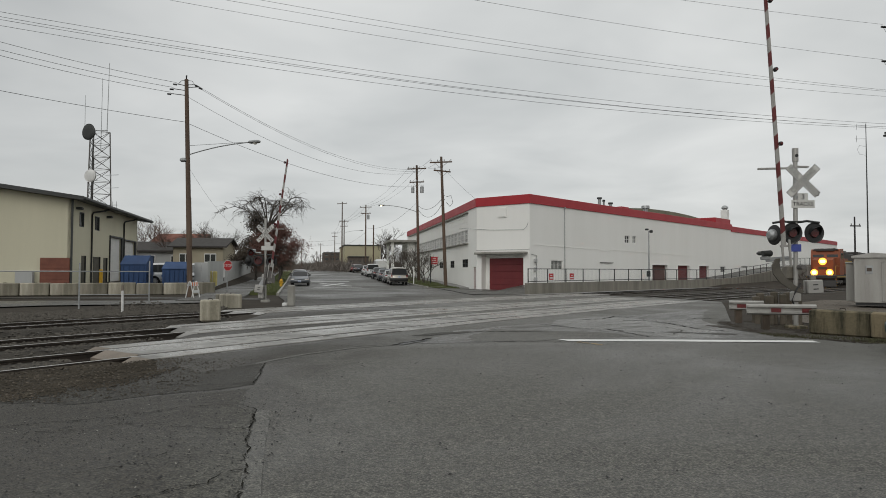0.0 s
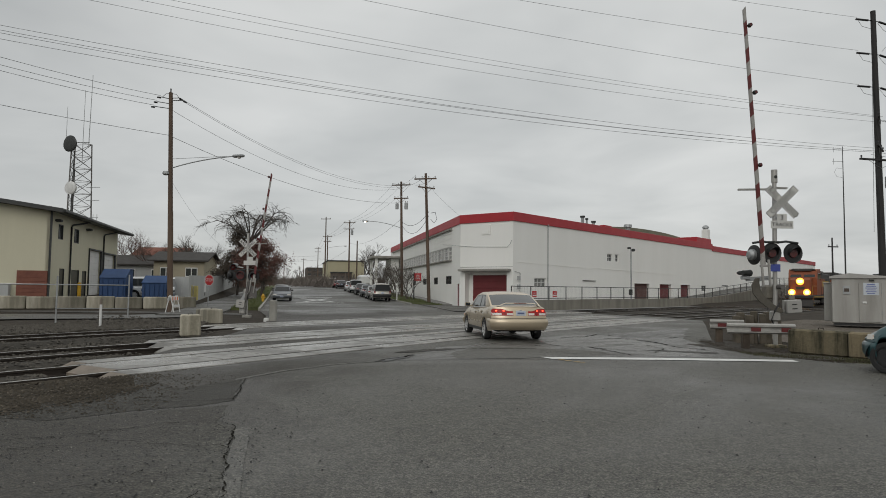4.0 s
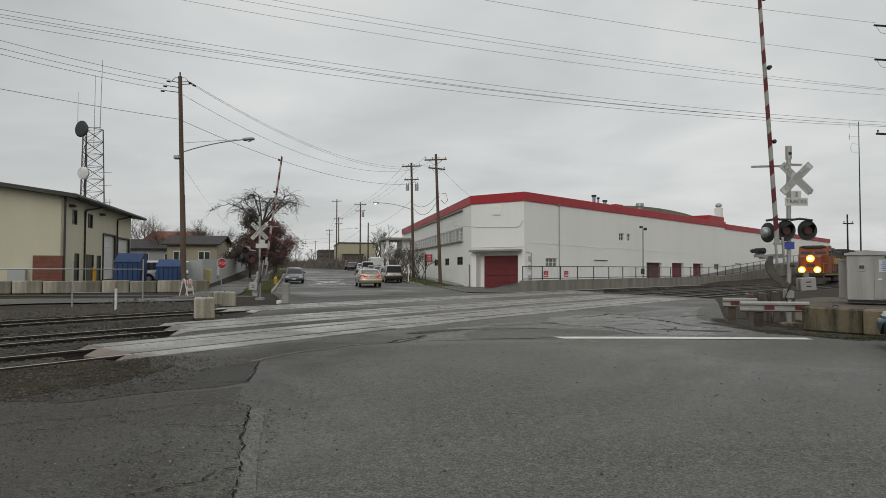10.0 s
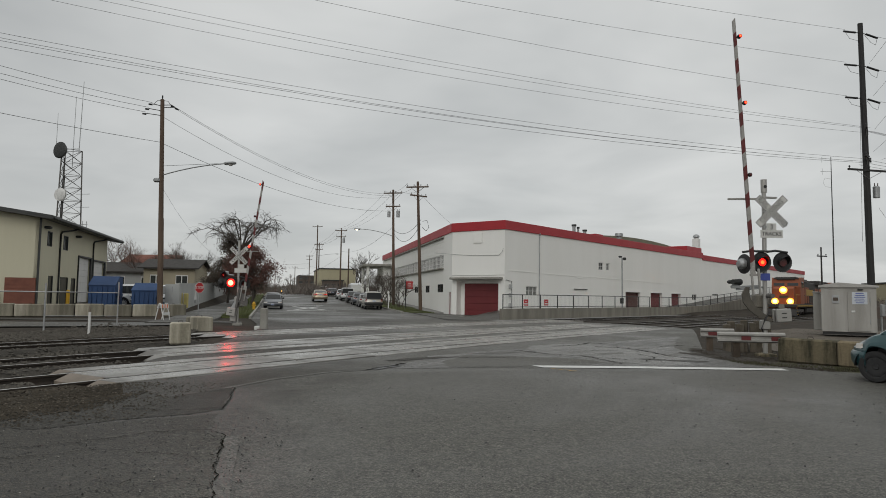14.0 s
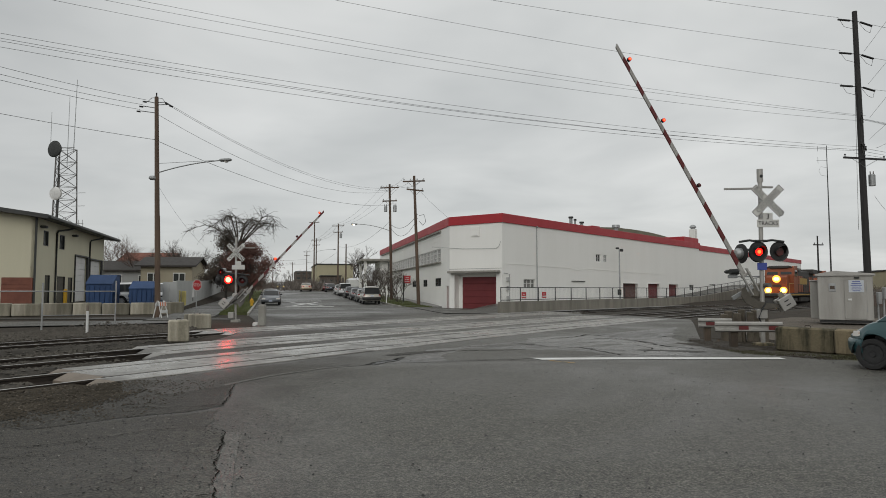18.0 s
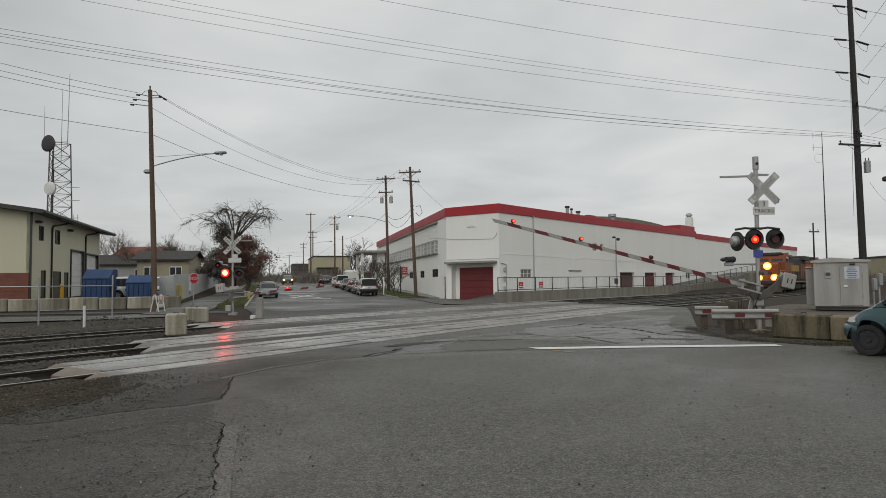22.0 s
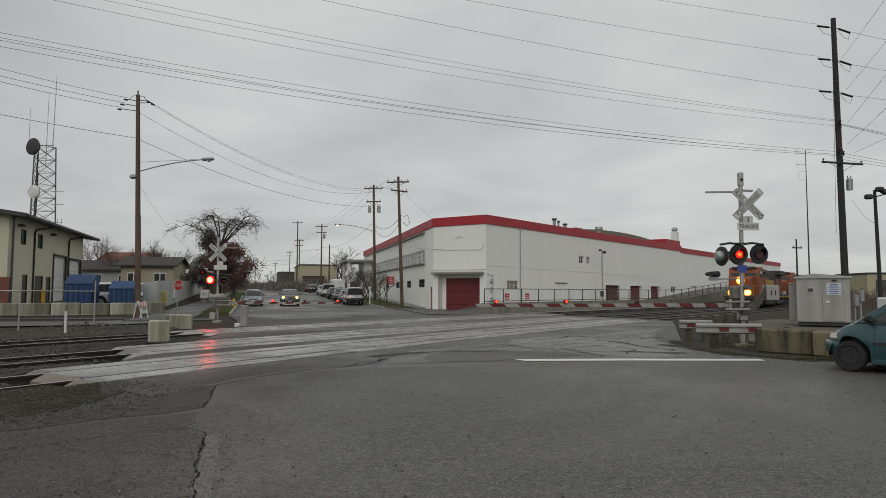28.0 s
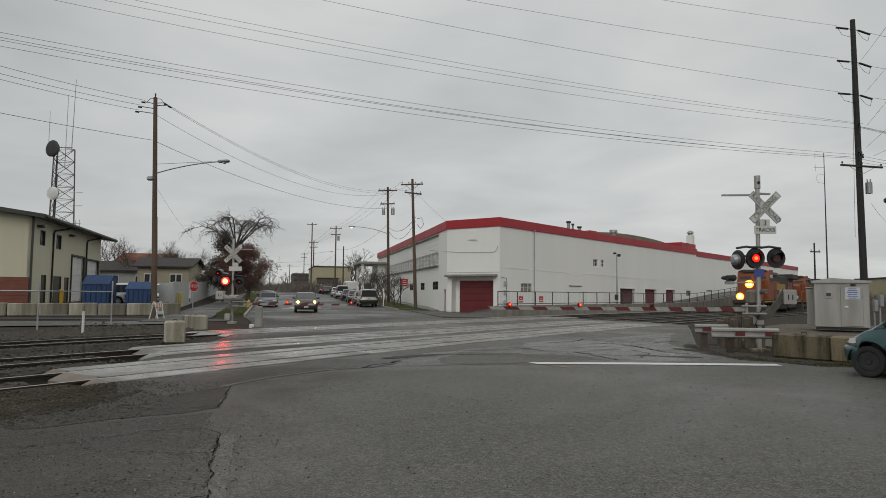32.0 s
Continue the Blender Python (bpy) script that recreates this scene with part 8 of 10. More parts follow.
    if spec.get("exhaust"):
        part("exhaust", Geo().cyl((-end + 0.4, -0.5, 0.30), (-end + 0.09, -0.5, 0.29), 0.032, 0.032, 10), "black", t)
    return t


SEDAN = dict(length=4.8, width=1.79, wheel_r=0.315, axles=(1.42, -1.30), sill=0.285, front_low=0.27, track_in=0.10, inset=0.9, lean=0.27,
             top=[(-2.4, 0.985), (-2.25, 1.02), (-1.7, 1.045), (-1.2, 0.995), (0.6, 0.935), (1.2, 0.955), (1.75, 0.86), (2.2, 0.74), (2.4, 0.66)],
             cab=(1.27, 0.36, -0.98, -1.80), roof=[(-0.98, 1.385), (-0.7, 1.43), (-0.3, 1.45), (0.05, 1.44), (0.36, 1.39)],
             windows=[(0.07, 0.52), (0.548, 0.735), (0.742, 0.80)], doors=(-1.0, -0.39, 0.86), handles=(-0.86, 0.0), mirror=0.86, spoiler=True, exhaust=True, fuel_flap=True,
             tail_z=0.865, tail_size=(0.2, 0.68), tail_step=True, tail_wrap=0.24, plate_z=0.84, rear_low=0.325, front_top=0.56, head_z=0.63, moulding_z=0.53,
             rocker="dark_trim", handle="tan_paint", trim="tan_chrome", mirror_mat="tan_paint", belt_mat="chrome")


def grown(spec, k):
    """A spec with all its lengths multiplied by k."""
    def by(v):
        return tuple(by(q) for q in v) if isinstance(v, (tuple, list)) else v * k
    keep = ("inset", "lean", "windows", "arch")
    return {n: by(v) if isinstance(v, (tuple, list, float)) and n not in keep else v for n, v in spec.items()}


COMPACT = dict(SEDAN, length=4.5, width=1.72, axles=(1.3, -1.25), spoiler=False, exhaust=False, fuel_flap=False, handle="black", trim="black", mirror_mat="black",
               top=[(-2.25, 0.90), (-2.15, 0.96), (-1.5, 0.985), (0.9, 0.93), (1.6, 0.83), (2.05, 0.72), (2.25, 0.62)],
               cab=(1.2, 0.32, -0.95, -1.72), roof=[(-0.95, 1.36), (-0.5, 1.42), (-0.1, 1.43), (0.32, 1.37)], windows=[(0.07, 0.52), (0.55, 0.80)],
               doors=(-0.95, -0.36, 0.8), handles=(-0.8, 0.0), mirror=0.8, tail_z=0.78, tail_size=(0.2, 0.5), tail_wrap=0.16, plate_z=0.72, head_z=0.60)
SUV = dict(length=4.6, width=1.8, wheel_r=0.36, axles=(1.4, -1.3), sill=0.3, category="car", nose_bow=0.28, tail_bow=0.16, lean=0.16, rear_bulge=0.04, dark_rim=True,
           top=[(-2.3, 1.0), (-2.2, 1.03), (1.0, 1.03), (1.5, 1.0), (2.1, 0.93), (2.3, 0.8)],
           cab=(1.1, 0.28, -1.98, -2.24), roof=[(-1.98, 1.68), (-1.6, 1.74), (-0.4, 1.76), (0.28, 1.69)], windows=[(0.06, 0.36), (0.39, 0.62), (0.66, 0.93)],
           doors=(-0.98, -0.1, 0.85), handles=(-0.75, 0.12), mirror=0.72, rack=True, tail_z=0.98, tail_size=(0.42, 0.2), tail_wrap=0.1, plate_z=0.82, rear_low=0.34, front_top=0.66, trim="black", dark_bumper=False)
VAN = dict(lamp_half=0.052, arch=1.27, lamp_span=0.72, length=4.45, width=1.92, wheel_r=0.317, axles=(1.6, -1.25), sill=0.22, category="minivan", nose_bow=0.5, nose_lean=0.1, tail_bow=0.2, lean=0.2, rear_bulge=0.05, front_bulge=0.22, inset=0.93,
           top=[(-2.225, 0.98), (-2.15, 1.0), (1.1, 1.0), (1.4, 1.03), (1.6, 0.97), (1.88, 0.86), (2.08, 0.76), (2.225, 0.66)],
           cab=(1.5, 0.6, -2.0, -2.16), roof=[(-2.0, 1.6), (-1.7, 1.69), (-0.4, 1.72), (0.3, 1.69), (0.6, 1.62)], windows=[(0.07, 0.30), (0.33, 0.62), (0.65, 0.94)],
           doors=(-0.75, 0.3, 1.12), handles=(0.1, 0.48), mirror=1.2, mirror_mat="black", belt_mat="dark_trim", track_in=0.12,
           tail_z=1.05, tail_size=(0.5, 0.18), tail_wrap=0.06, trim="dark_trim", rocker="teal_paint", handle="black", head_z=0.72, lamp_wrap=0.1, front_top=0.62, moulding_z=0.6)


def heading(b):
    """Turn of a vehicle that drives along the bearing b (degrees to the right of north)."""
    return 90 - b


def parked(u, v, spec, paint, label, away=True, **kw):
    p = uv(u, v)
    return car("parked_car", dict(spec, glass="dark_tint"), pose(p.x, p.y, rise(p.x, p.y), 0, 0, heading(-11.7 + (0 if away else 180))), paint, label, "cars parked along the street", **kw)


tan_car = car("sedan", grown(SEDAN, 1.045), pose(7.2, 5.9, 0, 0, 0, heading(-52)), "tan_paint", "beige metallic sedan with rear spoiler, brake lights lit", lights="brake")
car("minivan", VAN, pose(10.63, 12.54, 0, 0, 0, heading(-36)), "teal_paint", "teal minivan with dark steel wheels waiting by concrete blocks", wheel="steel")
oncoming = car("suv", dict(SUV, head_z=0.80, roof=[(-1.98, 1.47), (-1.6, 1.53), (-0.4, 1.55), (0.28, 1.5)]), pose(-31, 137, 0, 0, 0, heading(168.3)), "taupe_paint", "dark taupe sport utility car with lit headlights", lights="on", wheel="hubcap")
tail_car = car("hatchback", COMPACT, pose(-60, 300, 0, 0, 0, heading(-11.7)), "maroon_paint", "small maroon car with lit tail lights", lights="brake")
# right side of the street, nearest first
parked(67.5, 8.15, dict(SUV, rack=True, dark_bumper=True), "pale_silver", "pale beige-silver sport utility car with roof rails parked at the kerb")
parked(73.4, 8.3, COMPACT, "silver_paint", "silver compact sedan parked at the kerb")
parked(79.2, 8.3, COMPACT, "grey_paint", "dark grey sedan parked at the kerb")
parked(85.4, 8.3, COMPACT, "dark_paint", "dark sedan parked at the kerb")
parked(93.4, 8.3, dict(SUV, rack=False), "white_car", "white sport utility car parked at the kerb")
parked(100.2, 8.3, COMPACT, "white_car", "white compact sedan parked at the kerb")
parked(116, 8.2, COMPACT, "dark_paint", "dark sedan parked farther down the street")
parked(124, 8.2, COMPACT, "maroon_paint", "maroon sedan parked farther down the street")
parked(136, 8.2, dict(SUV, rack=False), "silver_paint", "pale tall car parked farther down the street")
# left side
parked(66, -1.6, COMPACT, "grey_paint", "dark grey sedan parked facing the crossing", away=False)
parked(74, -1.7, COMPACT, "silver_paint", "pale sedan parked facing the crossing", away=False)
# a box truck among them
bt = Vector((-14.3, 118, 0))
tk = thing("box_truck", pose(bt.x, bt.y, rise(bt.x, bt.y), 0, 0, heading(-13.6)), "white box truck parked beyond the verge", "truck")
part("cargo_box", Geo().box((-0.9, 0, 1.5), (4.2, 2.1, 1.7), bev=0.25), "white_car", tk)
part("truck_cab", Geo().slab([(1.25, 0.5), (1.25, 2.2), (1.9, 2.15), (2.3, 1.35), (3.0, 1.15), (3.05, 0.5)], -0.95, 0.95), "white_car", tk)
part("rear_door", Geo().box((-3.02, 0, 1.5), (0.04, 1.5, 1.2), bev=0.01), "white_paint", tk)
part("chassis", Geo().box((0, 0, 0.6), (5.8, 1.5, 0.3)), "black", tk, smooth=0)
for x_ in (-1.7, 2.2):
    for s_ in (-1, 1):
        part("wheel", Geo().cyl((x_, s_ * 0.75, 0.4), (x_, s_ * 0.98, 0.4), 0.4, 0.4, 16), "rubber", tk)
for s_ in (-1, 1):
    part("tail_light", Geo().box((-3.02, s_ * 0.9, 0.72), (0.05, 0.14, 0.24), bev=0.01), "tail_lens", tk)
# in the yard
car("pickup", dict(SUV, rack=False), pose(-22.0, 50.4, 0.5, 0, 0, 5), "white_car", "white service car parked in the yard")
car("pickup", dict(SUV, rack=False), pose(-20.6, 51.6, 0.5, 0, 0, heading(168)), "white_car", "white tall service car parked beside a pole")


# ---- locomotives ----
def locomotive(name, label, lit=True):
    """A six-axle diesel freight unit; local x is ahead, origin at rail level under the coupler of the front end."""
    t = thing(name, pose(0, 0, 0), label, "locomotive", "locomotives of the train")
    part("frame", Geo().box((-11, 0, 1.28), (21.6, 2.9, 0.34), bev=0.03), "loco_black", t, smooth=0)
    part("walkway", Geo().box((-11, 0, 1.47), (21.4, 3.1, 0.05)), "loco_grey", t, smooth=0)
    part("fuel_tank", Geo().box((-11, 0, 0.75), (6.0, 2.5, 0.8), bev=0.15), "loco_black", t)
    part("nose", Geo().slab([(-1.15, 1.5), (-1.15, 3.25), (-1.4, 3.42), (-2.9, 3.5), (-2.9, 1.5)], -1.05, 1.05), "orange", t, "orange sloped short hood", 0)
    part("nose_emblem", Geo().box((-1.135, 0, 2.3), (0.02, 0.9, 0.3), bev=0.005), "loco_black", t, "plain dark nose emblem shape", 0)
    part("nose_door", Geo().box((-1.13, 0.72, 2.4), (0.03, 0.45, 1.6), bev=0.01), "orange", t, smooth=0)
    part("cab", Geo().slab([(-2.6, 1.5), (-2.6, 3.5), (-2.85, 4.35), (-3.1, 4.55), (-5.0, 4.62), (-5.0, 1.5)], -1.5, 1.5), "orange", t, "orange crew cab", 0)
    part("cab_roof", Geo().slab([(-1.35, 4.42), (-1.2, 4.55), (-1.0, 4.62), (1.0, 4.62), (1.2, 4.55), (1.35, 4.42)], 2.75, 5.1), "loco_black", t, "dark arched cab roof", 0, Matrix.Rotation(radians(90), 4, "Z"))
    for s in (-1, 1):
        part("windscreen", Geo().add([(-2.62, s * 0.15, 3.6), (-2.62, s * 1.3, 3.6), (-2.84, s * 1.25, 4.28), (-2.84, s * 0.15, 4.28)], [(0, 1, 2, 3) if s > 0 else (3, 2, 1, 0)]), "glass", t, smooth=0)
        part("cab_window", Geo().box((-4.0, s * 1.505, 3.75), (1.3, 0.03, 0.7), bev=0.01), "glass", t, smooth=0)
        d = part("ditch_light", Geo().cyl((-0.75, s * 0.78, 1.8), (-0.55, s * 0.78, 1.8), 0.13, 0.2, 14), "loco_grey", t)
        part("ditch_lamp", Geo().dome((-0.53, s * 0.78, 1.8), 0.24, 0.07, 14, 3, (1, 0, 0)), "train_lamp" if lit else "lamp_clear", d, "lit amber ditch lamp" if lit else "")
        # amber ring added to glow as the lamp's glare; the dome is oversized
        part("reflector", lathe([(0.24, 0.0), (0.38, -0.03), (0.38, 0.02), (0.24, 0.02)], 20), "train_glare" if lit else "loco_grey", d, "lit amber ring standing for lamp glare" if lit else "", 30, pose(-0.53, s * 0.78, 1.8, 0, 0, 90))
        # steps, handrails
        for k in range(4):
            part("step", Geo().box((-0.75, s * 1.35, 0.35 + 0.3 * k), (0.6, 0.3, 0.04)), "loco_yellow", t, smooth=0)
        part("handrail", Geo().tube([(-0.35, s * 1.4, 0.6), (-0.35, s * 1.4, 2.45), (-0.5, s * 1.42, 2.55), (-2.5, s * 1.46, 2.55)], 0.03, 6), "loco_yellow" if s > 0 else "refl_white", t)
        part("handrail", Geo().tube([(-5.1, s * 1.5, 2.5), (-21, s * 1.5, 2.5), (-21.3, s * 1.5, 1.2)], 0.025, 6), "loco_black", t)
        for k in range(10):
            part("stanchion", Geo().cyl((-5.4 - 1.65 * k, s * 1.5, 1.45), (-5.4 - 1.65 * k, s * 1.5, 2.5), 0.02, 0.02, 5), "loco_black", t)
        part("frame_stripe", Geo().box((-11, s * 1.56, 1.3), (21.3, 0.02, 0.14)), "loco_yellow", t, "yellow side stripe", 0)
        part("hood_band", Geo().box((-12.6, s * 0.97, 2.2), (15.2, 0.03, 1.2), bev=0.005), "orange", t, "orange side band", 0)
        for k in range(9):
            part("hood_door", Geo().box((-6.3 - 1.5 * k, s * 0.99, 2.6), (1.3, 0.03, 1.9), bev=0.01), "orange" if k < 4 or k > 6 else "loco_black", t, smooth=0)
        part("lettering_block", Geo().box((-12.0, s * 1.01, 2.9), (5.0, 0.02, 0.8)), "loco_yellow", t, "plain pale block where writing stands", 0)
    part("headlight", Geo().box((-1.12, 0, 3.08), (0.12, 0.75, 0.36), bev=0.04), "loco_grey", t)
    for s in (-1, 1):
        part("head_lamp", Geo().dome((-1.04, s * 0.1, 3.08), 0.2, 0.07, 14, 3, (1, 0, 0)), "train_lamp" if lit else "lamp_clear", t, "lit amber headlamp" if lit else "")
    # glowing disc added behind the headlamps in place of their orange glare
    part("headlight_reflector", lathe([(0.0, -0.004), (0.42, -0.004), (0.42, 0.03), (0.0, 0.03)], 24), "train_glare" if lit else "loco_grey", t, "lit amber ring standing for lamp glare" if lit else "", 30, pose(-1.055, 0, 3.08, 0, 0, 90))
    part("number_board", Geo().box((-2.72, 0, 4.42), (0.14, 1.9, 0.24), bev=0.03), "loco_black", t, "dark number board", 0)
    part("hood", Geo().box((-12.6, 0, 2.85), (15.3, 1.9, 2.75), bev=0.08), "loco_black", t, "dark long engine hood", 0)
    part("radiator", Geo().box((-18.4, 0, 4.25), (3.6, 2.9, 0.6), bev=0.06), "loco_black", t, "overhanging radiator wings", 0)
    part("dynamic_brake", Geo().box((-8.0, 0, 4.3), (3.2, 2.3, 0.35), bev=0.06), "loco_grey", t, smooth=0)
    part("exhaust_stack", Geo().box((-12.2, 0, 4.38), (1.2, 0.7, 0.3), bev=0.05), "loco_grey", t, smooth=0)
    part("horn", Geo().cyl((-10.6, 0.3, 4.45), (-10.1, 0.3, 4.5), 0.04, 0.1, 8).cyl((-10.6, 0.1, 4.45), (-10.2, 0.1, 4.5), 0.04, 0.09, 8), "loco_grey", t)
    part("plough", Geo().slab([(-0.25, 0.15), (0.0, 0.2), (-0.15, 0.85), (-0.45, 1.05), (-0.6, 0.15)], -1.45, 1.45), "loco_black", t, "dark snow plough", 0)
    part("pilot_plate", Geo().box((-0.5, 0, 1.15), (0.16, 2.95, 0.6), bev=0.02), "orange", t, smooth=0)
    part("coupler", Geo().box((0.05, 0, 0.88), (0.7, 0.25, 0.3), bev=0.05), "rail", t)
    for xb in (-4.2, -17.8):
        b = part("bogie", Geo().box((xb, 0, 0.72), (4.6, 2.35, 0.4), bev=0.06), "loco_grey", t)
        for k in (-1.75, 0, 1.75):
            for s in (-1, 1):
                part("wheel", Geo().cyl((xb + k, s * 0.68, 0.53), (xb + k, s * 0.82, 0.53), 0.53, 0.53, 20).cyl((xb + k, s * 0.82, 0.53), (xb + k, s * 1.2, 0.53), 0.17, 0.17, 10), "rail", b)
        for s in (-1, 1):
            part("side_frame", Geo().slab([(xb - 2.3, 0.6), (xb - 2.0, 0.85), (xb - 0.9, 0.9), (xb, 0.7), (xb + 0.9, 0.9), (xb + 2.0, 0.85), (xb + 2.3, 0.6), (xb + 1.2, 0.42), (xb - 1.2, 0.42)], s * 1.0 - 0.07, s * 1.0 + 0.07), "loco_grey", b, smooth=0)
    return t


loco_a = locomotive("locomotive", "orange and black diesel locomotive with lit headlights")
loco_b = locomotive("locomotive", "orange and black trailing diesel locomotive", False)


# ---- level crossing signals ----
def blink_lens(parent, x, y, z, r, lit, name="lens", core=0.55):
    """A round lens that glows on one side, with a red outer ring for the lamp's halo, and is dark on the other; it
    turns to blink.
    """
    seg = 16
    g = Geo()
    vs = [(r * math.cos(2 * math.pi * k / seg), yy, r * math.sin(2 * math.pi * k / seg)) for yy in (-0.012, 0.012) for k in range(seg)]
    vs += [(r * core * math.cos(2 * math.pi * k / seg), -0.012 - r * 0.12, r * core * math.sin(2 * math.pi * k / seg)) for k in range(seg)]
    fs = [tuple(2 * seg + k for k in range(seg))[::1]]
    fs += [(k, (k + 1) % seg, 2 * seg + (k + 1) % seg, 2 * seg + k) for k in range(seg)]
    fs += [tuple(range(2 * seg - 1, seg - 1, -1))] + [(k, seg + k, seg + (k + 1) % seg, (k + 1) % seg) for k in range(seg)]
    g.add(vs, fs)
    me = g.mesh(name, M["lens_dark"], 0)
    # added ring that shuts in the glowing side while it faces the housing
    part("lens_collar", lathe([(r + 0.003, -0.012), (r + 0.003, 0.045), (r + 0.012, 0.045), (r + 0.012, -0.012), (r + 0.003, -0.012)], 18), "black", parent, "black ring added to block the glow of the turned lens", 30, Matrix.Translation((x, y, z)))
    me.materials.append(M[lit])
    # the outer ring glows red in place of the halo round the core
    me.materials.append(M["signal_red"])
    for i in range(1 + seg):
        me.polygons[i].material_index = 1 if i == 0 else 2
    ob = new(name, me)
    ob.parent = parent
    ob.matrix_basis = pose(x, y, z, 0, 0, 180)
    return ob


def lamp_unit(t, x, y, z, turn, r=0.305, back="galv"):
    """A flashing-light unit: black round background, hood, housing; its front looks along -y before turning."""
    m = Matrix.Translation((x, y, z)) @ Matrix.Rotation(radians(turn), 4, "Z")
    b = part("lamp_background", lathe([(0.0, 0.0), (r * 0.9, 0.0), (r, -0.02), (r, 0.005), (r * 0.9, 0.02), (0.0, 0.025)], 28), "black", t, "round black background", 30, m)
    part("lamp_housing", lathe([(0.17, 0.02), (0.165, 0.12), (0.1, 0.2), (0.0, 0.21)], 20), back, b)
    g = Geo()
    seg = 12
    for k in range(seg):
        a0, a1 = math.pi * (-0.12 + 1.24 * k / seg), math.pi * (-0.12 + 1.24 * (k + 1) / seg)
        for rr, flip in ((0.165, False), (0.157, True)):
            d0, d1 = 0.09 + 0.17 * math.sin(max(0, min(math.pi, a0))), 0.09 + 0.17 * math.sin(max(0, min(math.pi, a1)))
            q = [(rr * math.cos(a0), -0.01, rr * math.sin(a0)), (rr * math.cos(a1), -0.01, rr * math.sin(a1)), (rr * math.cos(a1), -d1, rr * math.sin(a1)), (rr * math.cos(a0), -d0, rr * math.sin(a0))]
            g.add(q, [(0, 1, 2, 3) if flip else (3, 2, 1, 0)])
    part("hood", g, "black", b, "black lamp hood", 40)
    part("lens_dark", lathe([(0.0, -0.02), (0.14, -0.012), (0.15, -0.004)], 20), "lens_dark", b, "dark red lens", 40)
    return b


def crossbuck(t, x, y, z, words=True, turn=0.0, s=1.0):
    m0 = Matrix.Translation((x, y, z)) @ Matrix.Rotation(radians(turn), 4, "Z")
    for k, (ang, text) in enumerate(((-45, "RAIL  ROAD"), (45, "CROSSING"))):
        m = m0 @ Matrix.Translation((0, -0.012 * k, 0)) @ Matrix.Rotation(radians(-ang), 4, "Y")
        b = part("crossbuck_blade", Geo().box((0, 0, 0), (1.22 * s, 0.008, 0.229 * s), bev=0.003), "sign_white", t, "white crossbuck board with black words", 0, m)
        g = Geo()
        for zz in (-0.105, 0.105):
            g.box((0, -0.006, zz * s), (1.2 * s, 0.004, 0.01))
        for xx in (-0.6, 0.6):
            g.box((xx * s, -0.006, 0), (0.01, 0.004, 0.2 * s))
        part("blade_border", g, "letter_black", b, smooth=0)
        if text == "CROSSING":
            lettering(text, 0.2 * s, "letter_black", b, pose(0, -0.007, 0, 90, 0, 0))
        else:
            lettering("RAIL", 0.2 * s, "letter_black", b, pose(-0.36 * s, -0.007, 0, 90, 0, 0))
            lettering("ROAD", 0.2 * s, "letter_black", b, pose(0.36 * s, -0.007, 0, 90, 0, 0))


def track_sign(t, x, y, z, words=True):
    b = part("track_sign", Geo().box((0, 0, 0), (0.69, 0.008, 0.24), bev=0.003).box((0, 0, 0.225), (0.3, 0.008, 0.21), bev=0.003), "sign_white", t, "white board that says how many tracks", 0, Matrix.Translation((x, y, z)))
    if words:
        lettering("TRACKS", 0.165, "letter_black", b, pose(0, -0.007, 0, 90, 0, 0))
        lettering("3", 0.22, "letter_black", b, pose(0, -0.007, 0.21, 90, 0, 0))


